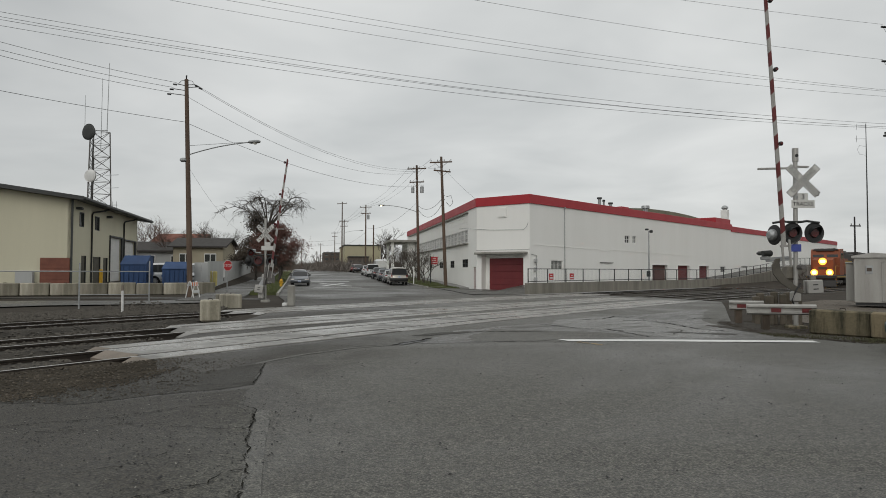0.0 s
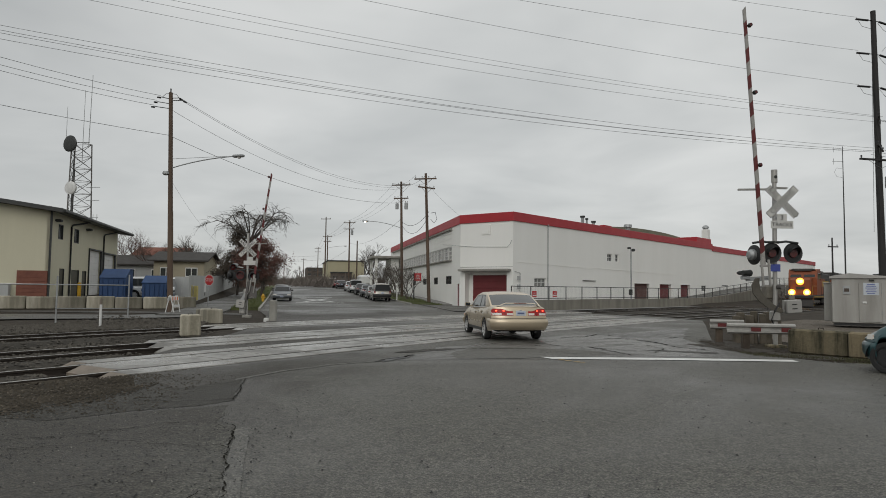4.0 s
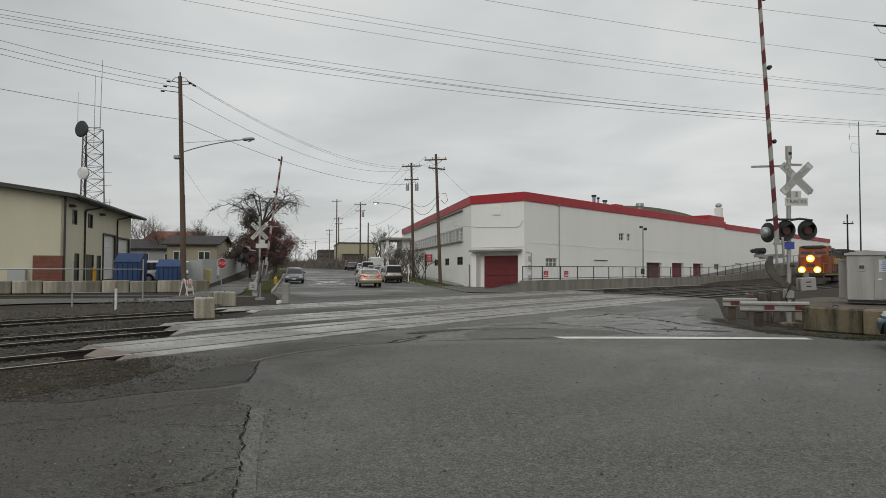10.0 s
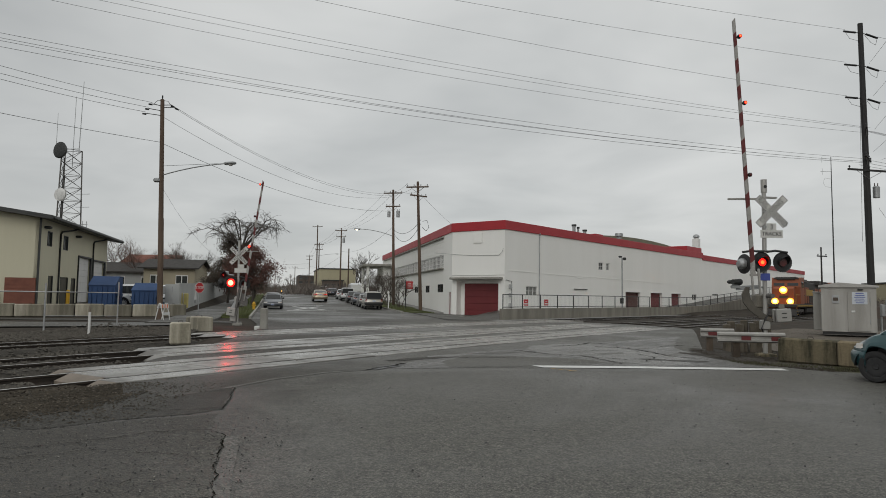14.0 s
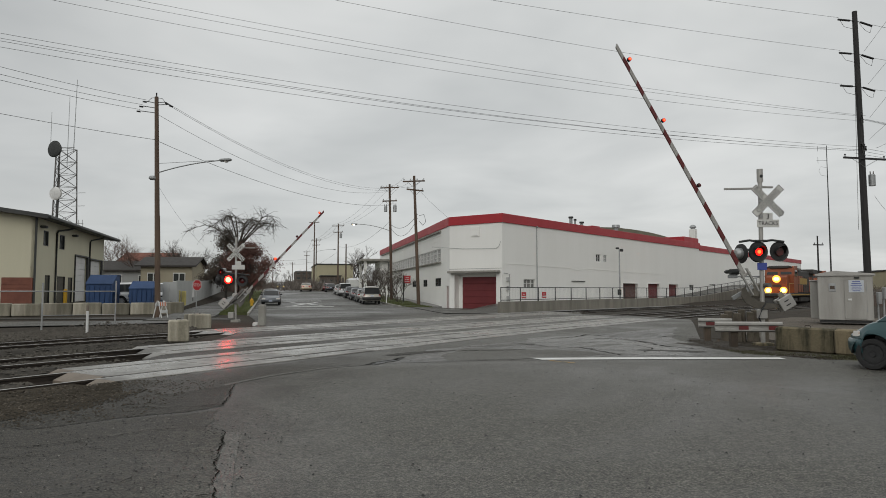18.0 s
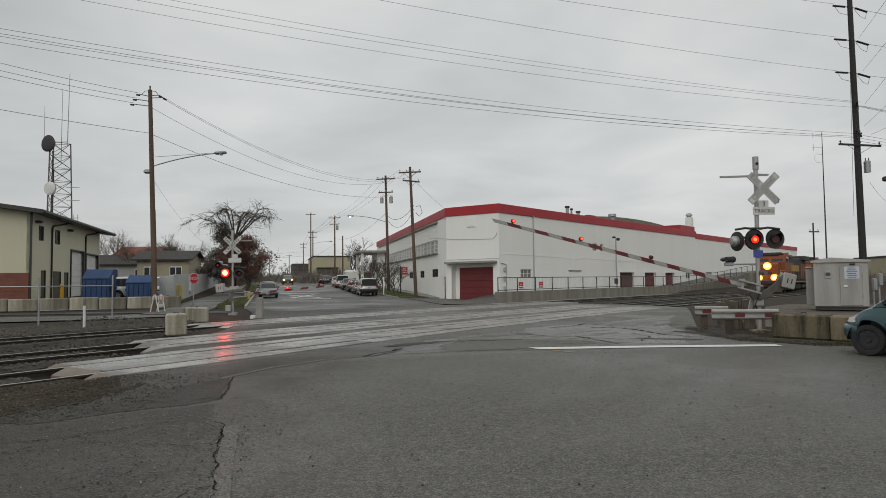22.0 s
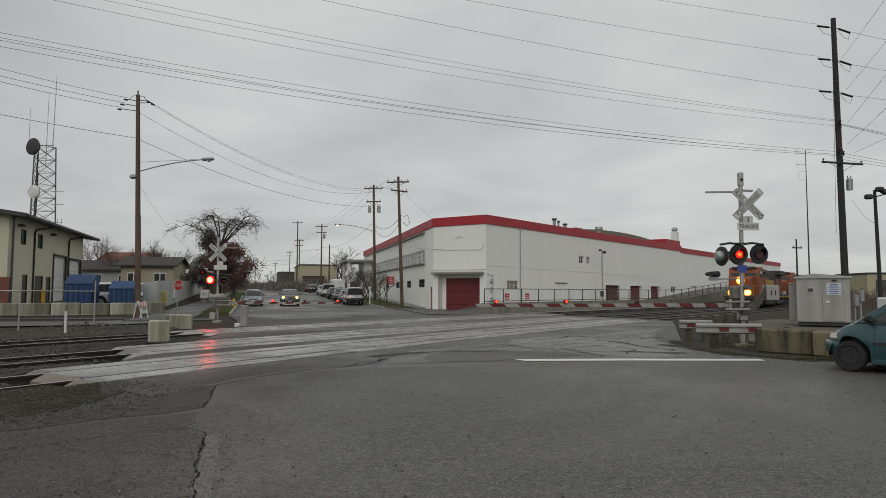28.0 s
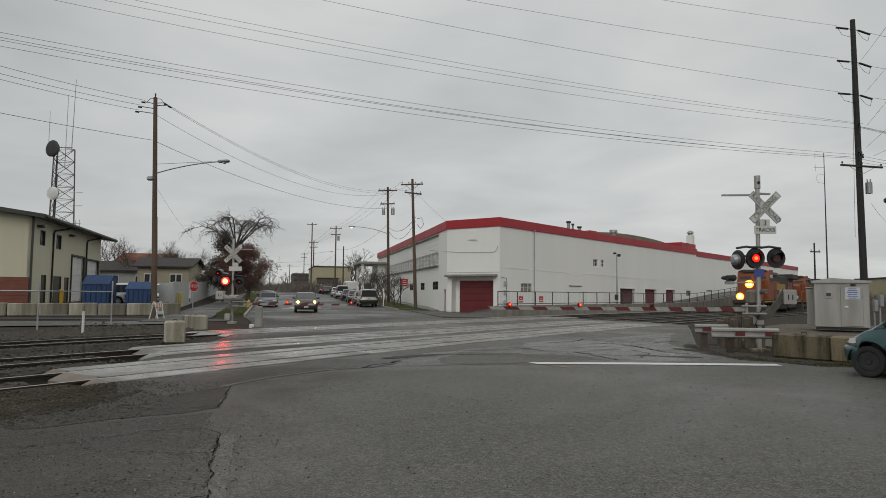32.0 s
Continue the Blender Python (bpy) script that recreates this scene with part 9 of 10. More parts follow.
def gate_arm(t, px, pz, side, length, drop, lights, name="gate_arm", weights=True):
    """The swinging arm, built level; side -1 reaches to the left, +1 to the right."""
    r = Geo().box((side * 0.78, 0, drop), (0.3, 0.08, 0.12), bev=0.02).box((side * 0.66, -0.05, drop + 0.02), (0.07, 0.06, 0.34), bev=0.01)
    for dz in (0.11, -0.12):
        r.box((side * 0.44, -0.1, drop + dz), (0.8, 0.07, 0.055), bev=0.01)
    a = part(name, r, "refl_white", t, "white gate arm bracket", 35, Matrix.Translation((px, -0.28, pz)))
    for yy in (0.1, -0.12) if weights else ():
        part("arm_lever", Geo().box((side * 0.12, yy, -0.02), (1.0, 0.05, 0.12), bev=0.01), "loco_grey", a, "dark lever plate of the arm", 0)
    n = round((length - 0.7) / 0.42)
    pitch = (length - 0.7) / n
    for k in range(n):
        x0 = 0.7 + pitch * k
        h0, h1 = 0.125 - 0.04 * x0 / length, 0.125 - 0.04 * (x0 + pitch) / length
        sk = 0.09
        vs = [(side * (x0 - sk), 0, drop - h0 / 2), (side * (x0 + pitch - sk), 0, drop - h1 / 2), (side * (x0 + pitch), 0, drop + h1 / 2), (side * x0, 0, drop + h0 / 2)]
        g = Geo().add([(x, -0.03, z) for x, _, z in vs] + [(x, 0.03, z) for x, _, z in vs], [(0, 1, 2, 3), (7, 6, 5, 4), (0, 4, 5, 1), (1, 5, 6, 2), (2, 6, 7, 3), (3, 7, 4, 0)])
        part("arm_stripe", g, "refl_red" if k % 2 else "refl_white", a, "", 0)
    if weights:
        part("arm_sector", Geo().slab([(0.0, 0.08)] + [(side * 0.55 * math.sin(k * 0.26) - side * 0.08, -0.55 * math.cos(k * 0.26)) for k in range(-1, 7)], -0.06, 0.04), "loco_grey", a, "dark curved arm support", 0)
    # counterweights on the short side
    for yy in (0.1, -0.12) if weights else ():
        part("counterweight_arm", Geo().add([(0, yy - 0.02, 0.08), (0, yy - 0.02, -0.1), (-side * 0.55, yy - 0.02, 0.08), (-side * 0.52, yy - 0.02, 0.3)] + [(0, yy + 0.02, 0.08), (0, yy + 0.02, -0.1), (-side * 0.55, yy + 0.02, 0.08), (-side * 0.52, yy + 0.02, 0.3)],
             [(0, 1, 2, 3), (7, 6, 5, 4), (0, 4, 5, 1), (1, 5, 6, 2), (2, 6, 7, 3), (3, 7, 4, 0)]), "galv", a, "", 0)
        w = part("counterweight", Geo().box((-side * 0.62, yy * 1.3, 0.2), (0.42, 0.06, 0.46), 0, 0.02), "alu", a, "flat grey counterweight", 0)
        for xs in (0.66, 0.54):
            part("weight_slot", Geo().box((-side * xs, yy * 1.3 - 0.034, 0.2), (0.03, 0.008, 0.14)), "black", w, smooth=0)
    lens = []
    for x, lit in lights:
        q = part("arm_lamp", Geo().box((side * x, -0.05, drop + 0.11), (0.12, 0.1, 0.1), bev=0.02).box((side * x, 0, drop + 0.05), (0.04, 0.03, 0.1)), "black", a, "small arm lamp")
        if lit:
            lens.append((a, side * x, -0.115, drop + 0.11, lit))
        else:
            part("lamp_cap", Geo().dome((side * x, -0.1, drop + 0.11), 0.05, 0.02, 8, 2, (0, -1, 0)), "lens_dark", q)
    return a, lens


BLINK = []


def near_signal():
    t = thing("crossing_signal", pose(10.1, 20, 0), "railway crossing signal with gate arm and flashing red lamps", "crossing signal", "crossing signals")
    part("mast", Geo().cyl((0, 0, -0.2), (0.06, 0, 5.36), 0.065, 0.065, 14), "alu", t, "grey aluminium mast")
    part("mast_cap", Geo().cyl((0.06, 0, 4.98), (0.06, 0, 5.38), 0.09, 0.09, 14), "alu", t)
    part("bell_hole", Geo().cyl((0.06, -0.085, 5.15), (0.06, -0.1, 5.15), 0.05, 0.05, 12), "black", t)
    part("foundation", Geo().box((0, 0, -0.06), (0.5, 0.5, 0.2), bev=0.03), "concrete_old", t, smooth=0)
    part("crossarm", Geo().tube([(-0.62, 0.05, 3.12), (-0.3, 0.05, 3.17), (0.0, 0.0, 3.12), (0.35, -0.05, 3.17), (0.72, -0.05, 3.12)], 0.035, 8).box((0.0, 0, 3.15), (0.5, 0.14, 0.06), bev=0.015), "dark_trim", t)
    lamp_unit(t, -0.56, 0.1, 2.76, 104)
    lamp_unit(t, 0.0, 0.16, 2.8, 190)
    lamp_unit(t, -0.14, -0.16, 2.81, 6)
    lamp_unit(t, 0.50, -0.16, 2.81, 6)
    BLINK.append((blink_lens(t, -0.14, -0.2, 2.8, 0.115, "signal_hot", core=0.5), "whole"))
    BLINK.append((blink_lens(t, 0.50, -0.2, 2.8, 0.115, "signal_hot", core=0.5), "half"))
    crossbuck(t, 0.23, -0.1, 4.38)
    track_sign(t, 0.22, -0.1, 3.68)
    for cx_, cz_ in ((0.12, 4.38), (0.14, 3.62), (0.14, 3.9)):
        part("sign_clamp", Geo().box((cx_, -0.05, cz_), (0.28, 0.06, 0.05)), "galv", t, smooth=0)
    part("back_board", Geo().box((-0.5, 0.08, 4.78), (1.0, 0.1, 0.05), -8), "refl_white", t, "edge of a board that faces the tracks", 0)
    part("back_board", Geo().box((0.22, 0.12, 4.84), (0.6, 0.1, 0.05), 8), "refl_white", t, "", 0)
    part("notice", Geo().box((0.0, -0.09, 2.36), (0.3, 0.01, 0.22), bev=0.003), "sign_blue", t, "small blue notice plate", 0)
    part("side_lamp", Geo().cyl((-0.98, -0.05, 2.2), (-0.68, 0.12, 2.2), 0.075, 0.1, 12).box((-0.92, 0.1, 2.2), (0.3, 0.2, 0.12), bev=0.04), "dark_trim", t, "dark hooded side lamp")
    part("lamp_plate", Geo().box((-0.84, 0.08, 2.05), (0.26, 0.14, 0.1), bev=0.015).box((-0.86, 0.1, 2.1), (0.12, 0.1, 0.14)), "galv", t, "flat grey bracket plate", 0)
    part("side_bracket", Geo().cyl((-0.86, 0.1, 2.05), (0.0, 0.05, 2.05), 0.022, 0.022, 6), "galv", t)
    part("mechanism", Geo().box((-0.02, 0.3, 1.62), (0.3, 0.4, 0.44), bev=0.05), "mech_box", t, "beige gate mechanism box")
    part("main_shaft", Geo().cyl((0.08, -0.35, 1.78), (0.08, 0.42, 1.78), 0.07, 0.07, 12), "loco_grey", t)
    part("cable", Geo().tube([(0.1, -0.1, 1.3), (-0.1, -0.2, 1.05), (-0.2, -0.2, 0.8), (-0.05, -0.1, 0.55)], 0.025, 6), "black", t)
    part("access_box", Geo().box((0, 0, 0.9), (0.24, 0.26, 0.3), bev=0.03), "alu", t)
    a, lens = gate_arm(t, 0.08, 1.78, -1, 8.6, -0.54, ((8.0, "signal_hot"), (5.92, "signal_hot"), (3.7, None)), weights=False)
    for par, x, y, z, lit in lens:
        BLINK.append((blink_lens(par, x, y, z, 0.042, lit, "arm_lens"), "steady"))
    # the balance lever turns with the arm on its own shaft behind the mast
    part("sickle_lever", Geo().slab([(-0.3, -0.72), (-0.1, -0.86), (0.15, -0.84), (0.4, -0.66), (0.62, -0.38), (0.8, 0.02), (0.72, 0.1), (0.5, -0.22), (0.28, -0.46), (0.05, -0.6), (-0.15, -0.62), (-0.3, -0.6)], 0.14, 0.19), "lever_paint", a, "dull brown-grey curved lever of the gate arm", 0)
    c = part("balance_lever", Geo().slab([(0.08, -0.08), (0.3, -0.08), (0.3, 0.08), (0.08, 0.08)], -0.03, 0.03), "mech_box", t, "beige balance lever", 0, Matrix.Translation((0.5, -0.02, 1.62)))
    part("lever_brace", Geo().box((-0.47, 0.1, -0.93), (0.13, 0.05, 0.75), bev=0.01), "galv", c, "grey brace board", 0)
    for yy in (-0.09, 0.12):
        w = part("counterweight", Geo().box((0.425, yy, 0.0), (0.4, 0.09, 0.46), 0, 0.02), "alu", c, "flat grey counterweight", 0)
        for xs in (0.36, 0.49):
            part("weight_slot", Geo().box((xs, yy - 0.048, 0.0), (0.03, 0.008, 0.15)), "black", w, smooth=0)
    return t, a, c


def far_signal():
    t = thing("crossing_signal", pose(-10.55, 35.5, -0.03), "far crossing signal with gate arm and red lamp", "crossing signal", "crossing signals")
    part("mast", Geo().cyl((0, 0, -0.2), (-0.05, 0, 4.55), 0.06, 0.06, 12), "alu", t, "grey aluminium mast")
    part("foundation", Geo().box((0, 0, 0.02), (0.42, 0.42, 0.2), bev=0.03), "concrete", t, smooth=0)
    part("base_box", Geo().box((-0.2, -0.1, 0.35), (0.3, 0.3, 0.35), bev=0.03), "alu", t)
    crossbuck(t, -0.02, -0.1, 3.72)
    track_sign(t, 0.12, -0.1, 2.92, False)
    part("back_board", Geo().box((0.45, 0.1, 3.98), (1.0, 0.06, 0.05)), "refl_white", t, "", 0)
    part("crossarm", Geo().tube([(-0.7, 0, 2.5), (0.0, 0.0, 2.58), (0.7, 0, 2.5)], 0.035, 8), "dark_trim", t)
    part("crossarm", Geo().tube([(-0.9, 0.1, 2.72), (-0.3, 0.1, 2.66)], 0.035, 8).box((-0.75, 0.1, 2.78), (0.3, 0.25, 0.2), bev=0.04), "galv", t)
    lamp_unit(t, -0.36, -0.16, 2.25, 0, back="black")
    lamp_unit(t, 0.36, -0.16, 2.2, 0, back="black")
    lamp_unit(t, -0.95, 0.1, 2.25, 150, back="black")
    lamp_unit(t, -0.8, -0.06, 2.67, 25, 0.2, back="dark_trim")
    BLINK.append((blink_lens(t, -0.8, -0.12, 2.66, 0.02, "signal_red"), "steady"))
    # lens made wider than its lamp, so its red ring stands for the halo
    BLINK.append((blink_lens(t, -0.36, -0.2, 2.25, 0.215, "far_red", core=0.68), "steady"))
    part("mechanism", Geo().box((0.05, 0.05, 1.25), (0.46, 0.46, 0.55), bev=0.05), "alu", t, "grey gate mechanism box")
    a, lens = gate_arm(t, 0.05, 1.3, 1, 6.6, -0.25, ((6.35, "signal_hot"), (4.6, None)))
    for par, x, y, z, lit in lens:
        BLINK.append((blink_lens(par, x, y, z, 0.045, lit, "arm_lens"), "steady"))
    q = part("arm_lamp", Geo().box((2.95, -0.05, -0.14), (0.12, 0.1, 0.1), bev=0.02), "black", a)
    BLINK.append((blink_lens(a, 2.95, -0.115, -0.14, 0.06, "signal_hot", "arm_lens"), "steady"))
    return t, a


near_sig, near_arm, balance = near_signal()
far_sig, far_arm = far_signal()


# ---- trees and shrubs ----
def bare_tree(x, y, h, spread, seed, label, name="bare_tree", depth=6, r=0.2, droop=0.0, z=None, stems=1, material="bark", crown="twig"):
    """A leafless tree: tapered trunk and limbs as one part, fine twigs as another."""
    rnd = random.Random(seed)
    t = thing(name, pose(x, y, (rise(x, y) - 0.05) if z is None else z), label, "tree")
    trunk, twigs = Geo(), Geo()

    def grow(p, d, length, rad, level):
        q = p
        n = 3 if level < 4 else 2
        pts_ = [p]
        for k in range(n):
            d = (d + Vector((rnd.uniform(-1, 1), rnd.uniform(-1, 1), rnd.uniform(-0.6, 0.6) - droop * (level > 2) * 0.5)) * 0.2).normalized()
            q = q + d * length / n
            pts_.append(q)
        (trunk if level < 3 else twigs).tube(pts_, rad, 6 if level < 2 else 4 if level < 4 else 3, rad * 0.66)
        if level >= depth:
            return
        kids = 2 if level == 0 else rnd.choice((2, 3, 3))
        if level == 0:
            kids = 4
        for k in range(kids):
            a = rnd.uniform(0, 6.28) if level else 6.28 * (k + rnd.uniform(0.1, 0.6)) / kids
            out = Vector((math.cos(a), math.sin(a), 0))
            tilt = spread * rnd.uniform(0.55, 1.15)
            nd = (d * (1 - 0.35 * tilt) + out * tilt + Vector((0, 0, 0.1 - droop * 0.25 * (level > 1)))).normalized()
            f = 1.0 if k < kids - 1 or level > 1 else 0.8
            grow(pts_[-1] if k % 2 == 0 else pts_[-2].lerp(pts_[-1], rnd.random()), nd, length * rnd.uniform(0.62, 0.86), rad * 0.62 * f, level + 1)

    for k in range(stems):
        a = 6.28 * k / max(1, stems) + 0.4
        lean_ = Vector((math.cos(a), math.sin(a), 0)) * (0.35 if stems > 1 else 0.05)
        grow(Vector((lean_.x * 0.3, lean_.y * 0.3, -0.15)), (Vector((0, 0, 1)) + lean_).normalized(), h * 0.27, r / (stems ** 0.5), 0)
    part("trunk", trunk, material, t, smooth=60)
    part("crown", twigs, crown, t, "fine bare twigs", 0)
    return t


def leafy_tree(x, y, h, w, trunk_h, seed, label, leaf, count, cone=False, name="leafy_tree"):
    """A trunk with limbs and a crown of many small leaves in clumps."""
    rnd = random.Random(seed)
    t = thing(name, pose(x, y, rise(x, y) - 0.05), label, "tree")
    tr = Geo().tube([(0, 0, -0.2), (0.1, 0.05, trunk_h * 0.6), (0.0, 0.1, trunk_h), (0.05, 0, trunk_h + (h - trunk_h) * 0.7)], 0.17, 8, 0.04)
    clumps = []
    for k in range(64):
        zz = trunk_h + (h - trunk_h) * rnd.random() ** (1.4 if cone else 0.9)
        f = (zz - trunk_h) / (h - trunk_h)
        rad = w / 2 * ((1 - f) * 0.95 + 0.05 if cone else math.sqrt(max(0.05, 1 - (2 * f - 0.75) ** 2 / 1.6)))
        a = rnd.uniform(0, 6.28)
        rr = rad * math.sqrt(rnd.random())
        c = Vector((rr * math.cos(a), rr * math.sin(a), zz))
        clumps.append((c, rnd.uniform(0.3, 0.65) * w / 7.5))
        tr.tube([(0.03, 0.03, max(trunk_h * 0.7, zz - 0.8 * rr)), c * 0.5 + Vector((0, 0, zz * 0.45)), c], 0.04, 4, 0.012)
    part("trunk", tr, "bark", t, smooth=60)
    vs, fs = [], []
    for _ in range(count):
        c, s = rnd.choice(clumps)
        p = c + Vector((rnd.gauss(0, s), rnd.gauss(0, s), rnd.gauss(0, s * 0.8)))
        a = Vector((rnd.uniform(-1, 1), rnd.uniform(-1, 1), rnd.uniform(-0.6, 0.6))).normalized() * rnd.uniform(0.05, 0.11)
        b = a.orthogonal().normalized() * rnd.uniform(0.03, 0.07)
        o = len(vs)
        vs += [p - a, p + b, p + a, p - b]
        fs.append((o, o + 1, o + 2, o + 3))
    me = bpy.data.meshes.new("crown")
    me.from_pydata(vs, [], fs)
    me.materials.append(M[leaf])
    part("crown", me, None, t, "ragged crown of small leaves")
    return t


def arching_tree(x, y, fork, reach, top, seed, label):
    """An old bare fruit tree: limbs arch out from one fork into a flat, drooping crown."""
    rnd = random.Random(seed)
    base = rise(x, y) - 0.05
    t = thing("bare_tree", pose(x, y, base), label, "tree")
    trunk, twigs = Geo(), Geo()
    fork, top = fork - base, top - base
    trunk.tube([(0, 0, -0.2), (0.1, 0, fork * 0.4), (-0.1, 0.05, fork * 0.75), (0, 0, fork)], 0.3, 8, 0.2)
    for k in range(12):
        a = 6.28 * (k * 5 + rnd.uniform(-0.3, 0.3)) / 12
        inner = k > 8
        r_end, peak = reach * (rnd.uniform(0.3, 0.5) if inner else rnd.uniform(0.75, 1.06)), rnd.uniform(0.85, 1.0) if inner else rnd.uniform(0.5, 0.92)
        start = fork * rnd.uniform(0.9, 1.0)
        sweep_ = rnd.uniform(-0.5, 0.5)
        pts_ = []
        for i in range(11):
            f = i / 10
            aa = a + sweep_ * f * f + 0.1 * noise.noise(Vector((k * 3.1, f * 4, seed)))
            z = start + (top - start) * peak * math.sin(2.3 * f) + 0.35 * noise.noise(Vector((f * 5, k * 1.7, seed + 9)))
            pts_.append(Vector((r_end * f ** 0.9 * math.cos(aa), r_end * f ** 0.9 * math.sin(aa), z)))
        trunk.tube(pts_, 0.095, 6, 0.018)
        for i in range(20):
            f = rnd.uniform(0.22, 1.0)
            j = min(int(f * 10), 9)
            p = pts_[j].lerp(pts_[j + 1], f * 10 - j)
            along_ = (pts_[j + 1] - pts_[j]).normalized()
            d = (along_ * rnd.uniform(0.3, 1.0) + Vector((rnd.uniform(-1, 1), rnd.uniform(-1, 1), rnd.uniform(-0.5, 0.75)))).normalized()
            ln = rnd.uniform(0.8, 2.1) * (1.1 - 0.45 * f)
            sub = [p]
            for _ in range(4):
                d = (d + Vector((rnd.uniform(-0.3, 0.3), rnd.uniform(-0.3, 0.3), rnd.uniform(-0.32, 0.12)))).normalized()
                sub.append(sub[-1] + d * ln / 4)
            twigs.tube(sub, 0.028, 4, 0.010)
            for _ in range(6):
                q = sub[rnd.randint(1, 4)]
                d2 = (d + Vector((rnd.uniform(-1, 1), rnd.uniform(-1, 1), rnd.uniform(-1.0, 0.5)))).normalized()
                l2 = rnd.uniform(0.3, 0.85)
                mid_ = q + d2 * l2 * 0.5 + Vector((rnd.uniform(-0.06, 0.06), rnd.uniform(-0.06, 0.06), 0.0))
                twigs.tube([q, mid_, q + d2 * l2 + Vector((0, 0, -0.1 * l2))], 0.012, 3, 0.006)
    part("trunk", trunk, "bark", t, smooth=60)
    part("crown", twigs, "bark", t, "fine arching bare twigs", 0)
    return t


arching_tree(-22.1, 75, 7.0, 5.2, 10.6, 27, "large old bare tree with arching drooping limbs")
leafy_tree(-19.9, 72, 6.1, 5.8, 2.5, 12, "small tree with sparse dark red autumn leaves", "leaf_red", 15000)
leafy_tree(-23.8, 76, 7.4, 5.4, 2.4, 13, "dark brownish evergreen tree behind the signal", "leaf_dark", 16000, True, "evergreen_tree")
leafy_tree(-24.6, 90, 4.6, 4.0, 1.2, 14, "dark evergreen shrub behind the fence", "leaf_dark", 5000, False, "evergreen_tree")
bare_tree(-40.0, 90, 7.6, 0.6, 15, "bare rust-brown tree behind the yard", depth=6, r=0.18, crown="bare_brush")
bare_tree(-43.8, 94, 8.8, 0.6, 16, "bare rust-brown tree behind the yard", depth=6, r=0.18, crown="bare_brush")
bare_tree(-47.2, 97, 9.8, 0.6, 26, "tall bare rust-brown tree behind the yard", depth=6, r=0.18, crown="bare_brush")
bare_tree(-50.5, 132, 11.0, 0.6, 28, "pale bare tree behind the low houses", depth=6, r=0.2)
bare_tree(-37.5, 92, 7.4, 0.65, 17, "bare brown tree behind the yard", depth=6, r=0.16)
bare_tree(-41, 112, 10.5, 0.6, 18, "bare tree behind the low houses", depth=6, r=0.2)
bare_tree(-46, 116, 9.8, 0.6, 19, "bare tree behind the low houses", depth=6, r=0.2)
bare_tree(-15.3, 122, 9.2, 0.62, 20, "bare round-crowned tree down the street", depth=6, r=0.22)
bare_tree(-14.2, 134, 9.0, 0.6, 31, "bare round-crowned tree down the street", depth=6, r=0.22)
for k, (u, v, h) in enumerate(((76, 11.2, 5.6), (81, 11.3, 4.8), (70.5, 11.6, 4.4), (87, 11.2, 5.0))):
    p = uv(u, v)
    bare_tree(p.x, p.y, h, 0.55, 40 + k, "bare multi-stemmed pale shrub on the verge", "bare_shrub", 5, 0.12, stems=4, material="twig")
for k, (X, Y, h) in enumerate(((-48, 245, 10), (-38, 240, 9), (-70, 290, 11), (-30, 180, 7), (-58, 262, 9))):
    bare_tree(X, Y, h, 0.6, 60 + k, "distant bare street tree", depth=5, r=0.2)


def hedge_woods(name, x0, y0, x1, y1, h, count, seed, material, label, thin=1.0):
    """Far bare woods: a ragged belt of fine upright stems and twigs."""
    rnd = random.Random(seed)
    vs, fs = [], []
    for _ in range(count):
        f = rnd.random()
        x, y = x0 + (x1 - x0) * f + rnd.uniform(-12, 12), y0 + (y1 - y0) * f + rnd.uniform(-12, 12)
        top = h * (0.55 + 0.45 * noise.noise(Vector((f * 40, seed, 0)))) * rnd.uniform(0.4, 1.0)
        z = rise(x, y)
        o = len(vs)
        w = rnd.uniform(0.15, 0.6) * thin
        dx = rnd.uniform(-1.5, 1.5)
        b = rnd.uniform(0, 0.5) * top
        vs += [(x - w, y, z + b), (x + w, y, z + b), (x + dx, y + rnd.uniform(-1, 1), z + top)]
        fs.append((o, o + 1, o + 2))
    me = bpy.data.meshes.new(name)
    me.from_pydata(vs, [], fs)
    me.materials.append(M[material])
    return tagged(new(name, me), label, "trees", kind="stuff")


hedge_woods("far_woods", -330, 470, -40, 520, 13, 6000, 71, "far_tree", "hazy belt of distant bare trees")
hedge_woods("far_woods", 200, 420, 600, 330, 11, 5000, 72, "far_tree", "hazy belt of distant bare trees")
hedge_woods("street_thicket", -20, 134, -10, 128, 4.6, 2600, 73, "far_tree", "low grey-brown thicket by the street", 0.2)
hedge_woods("street_thicket", -45, 226, -30, 224, 5.5, 2600, 76, "far_tree", "low grey-brown thicket by the street", 0.3)
hedge_woods("yard_thicket", -50, 104, -38, 100, 6.5, 6000, 77, "bare_brush", "rust-brown bare brush behind the low houses", 0.12)
hedge_woods("street_thicket", -104, 250, -76, 255, 11, 8000, 74, "far_tree", "low grey-brown thicket by the street", 0.3)
hedge_woods("far_bush", 58, 96, 66, 100, 3.6, 2500, 75, "far_tree", "bare bush behind the bungalow", 0.2)

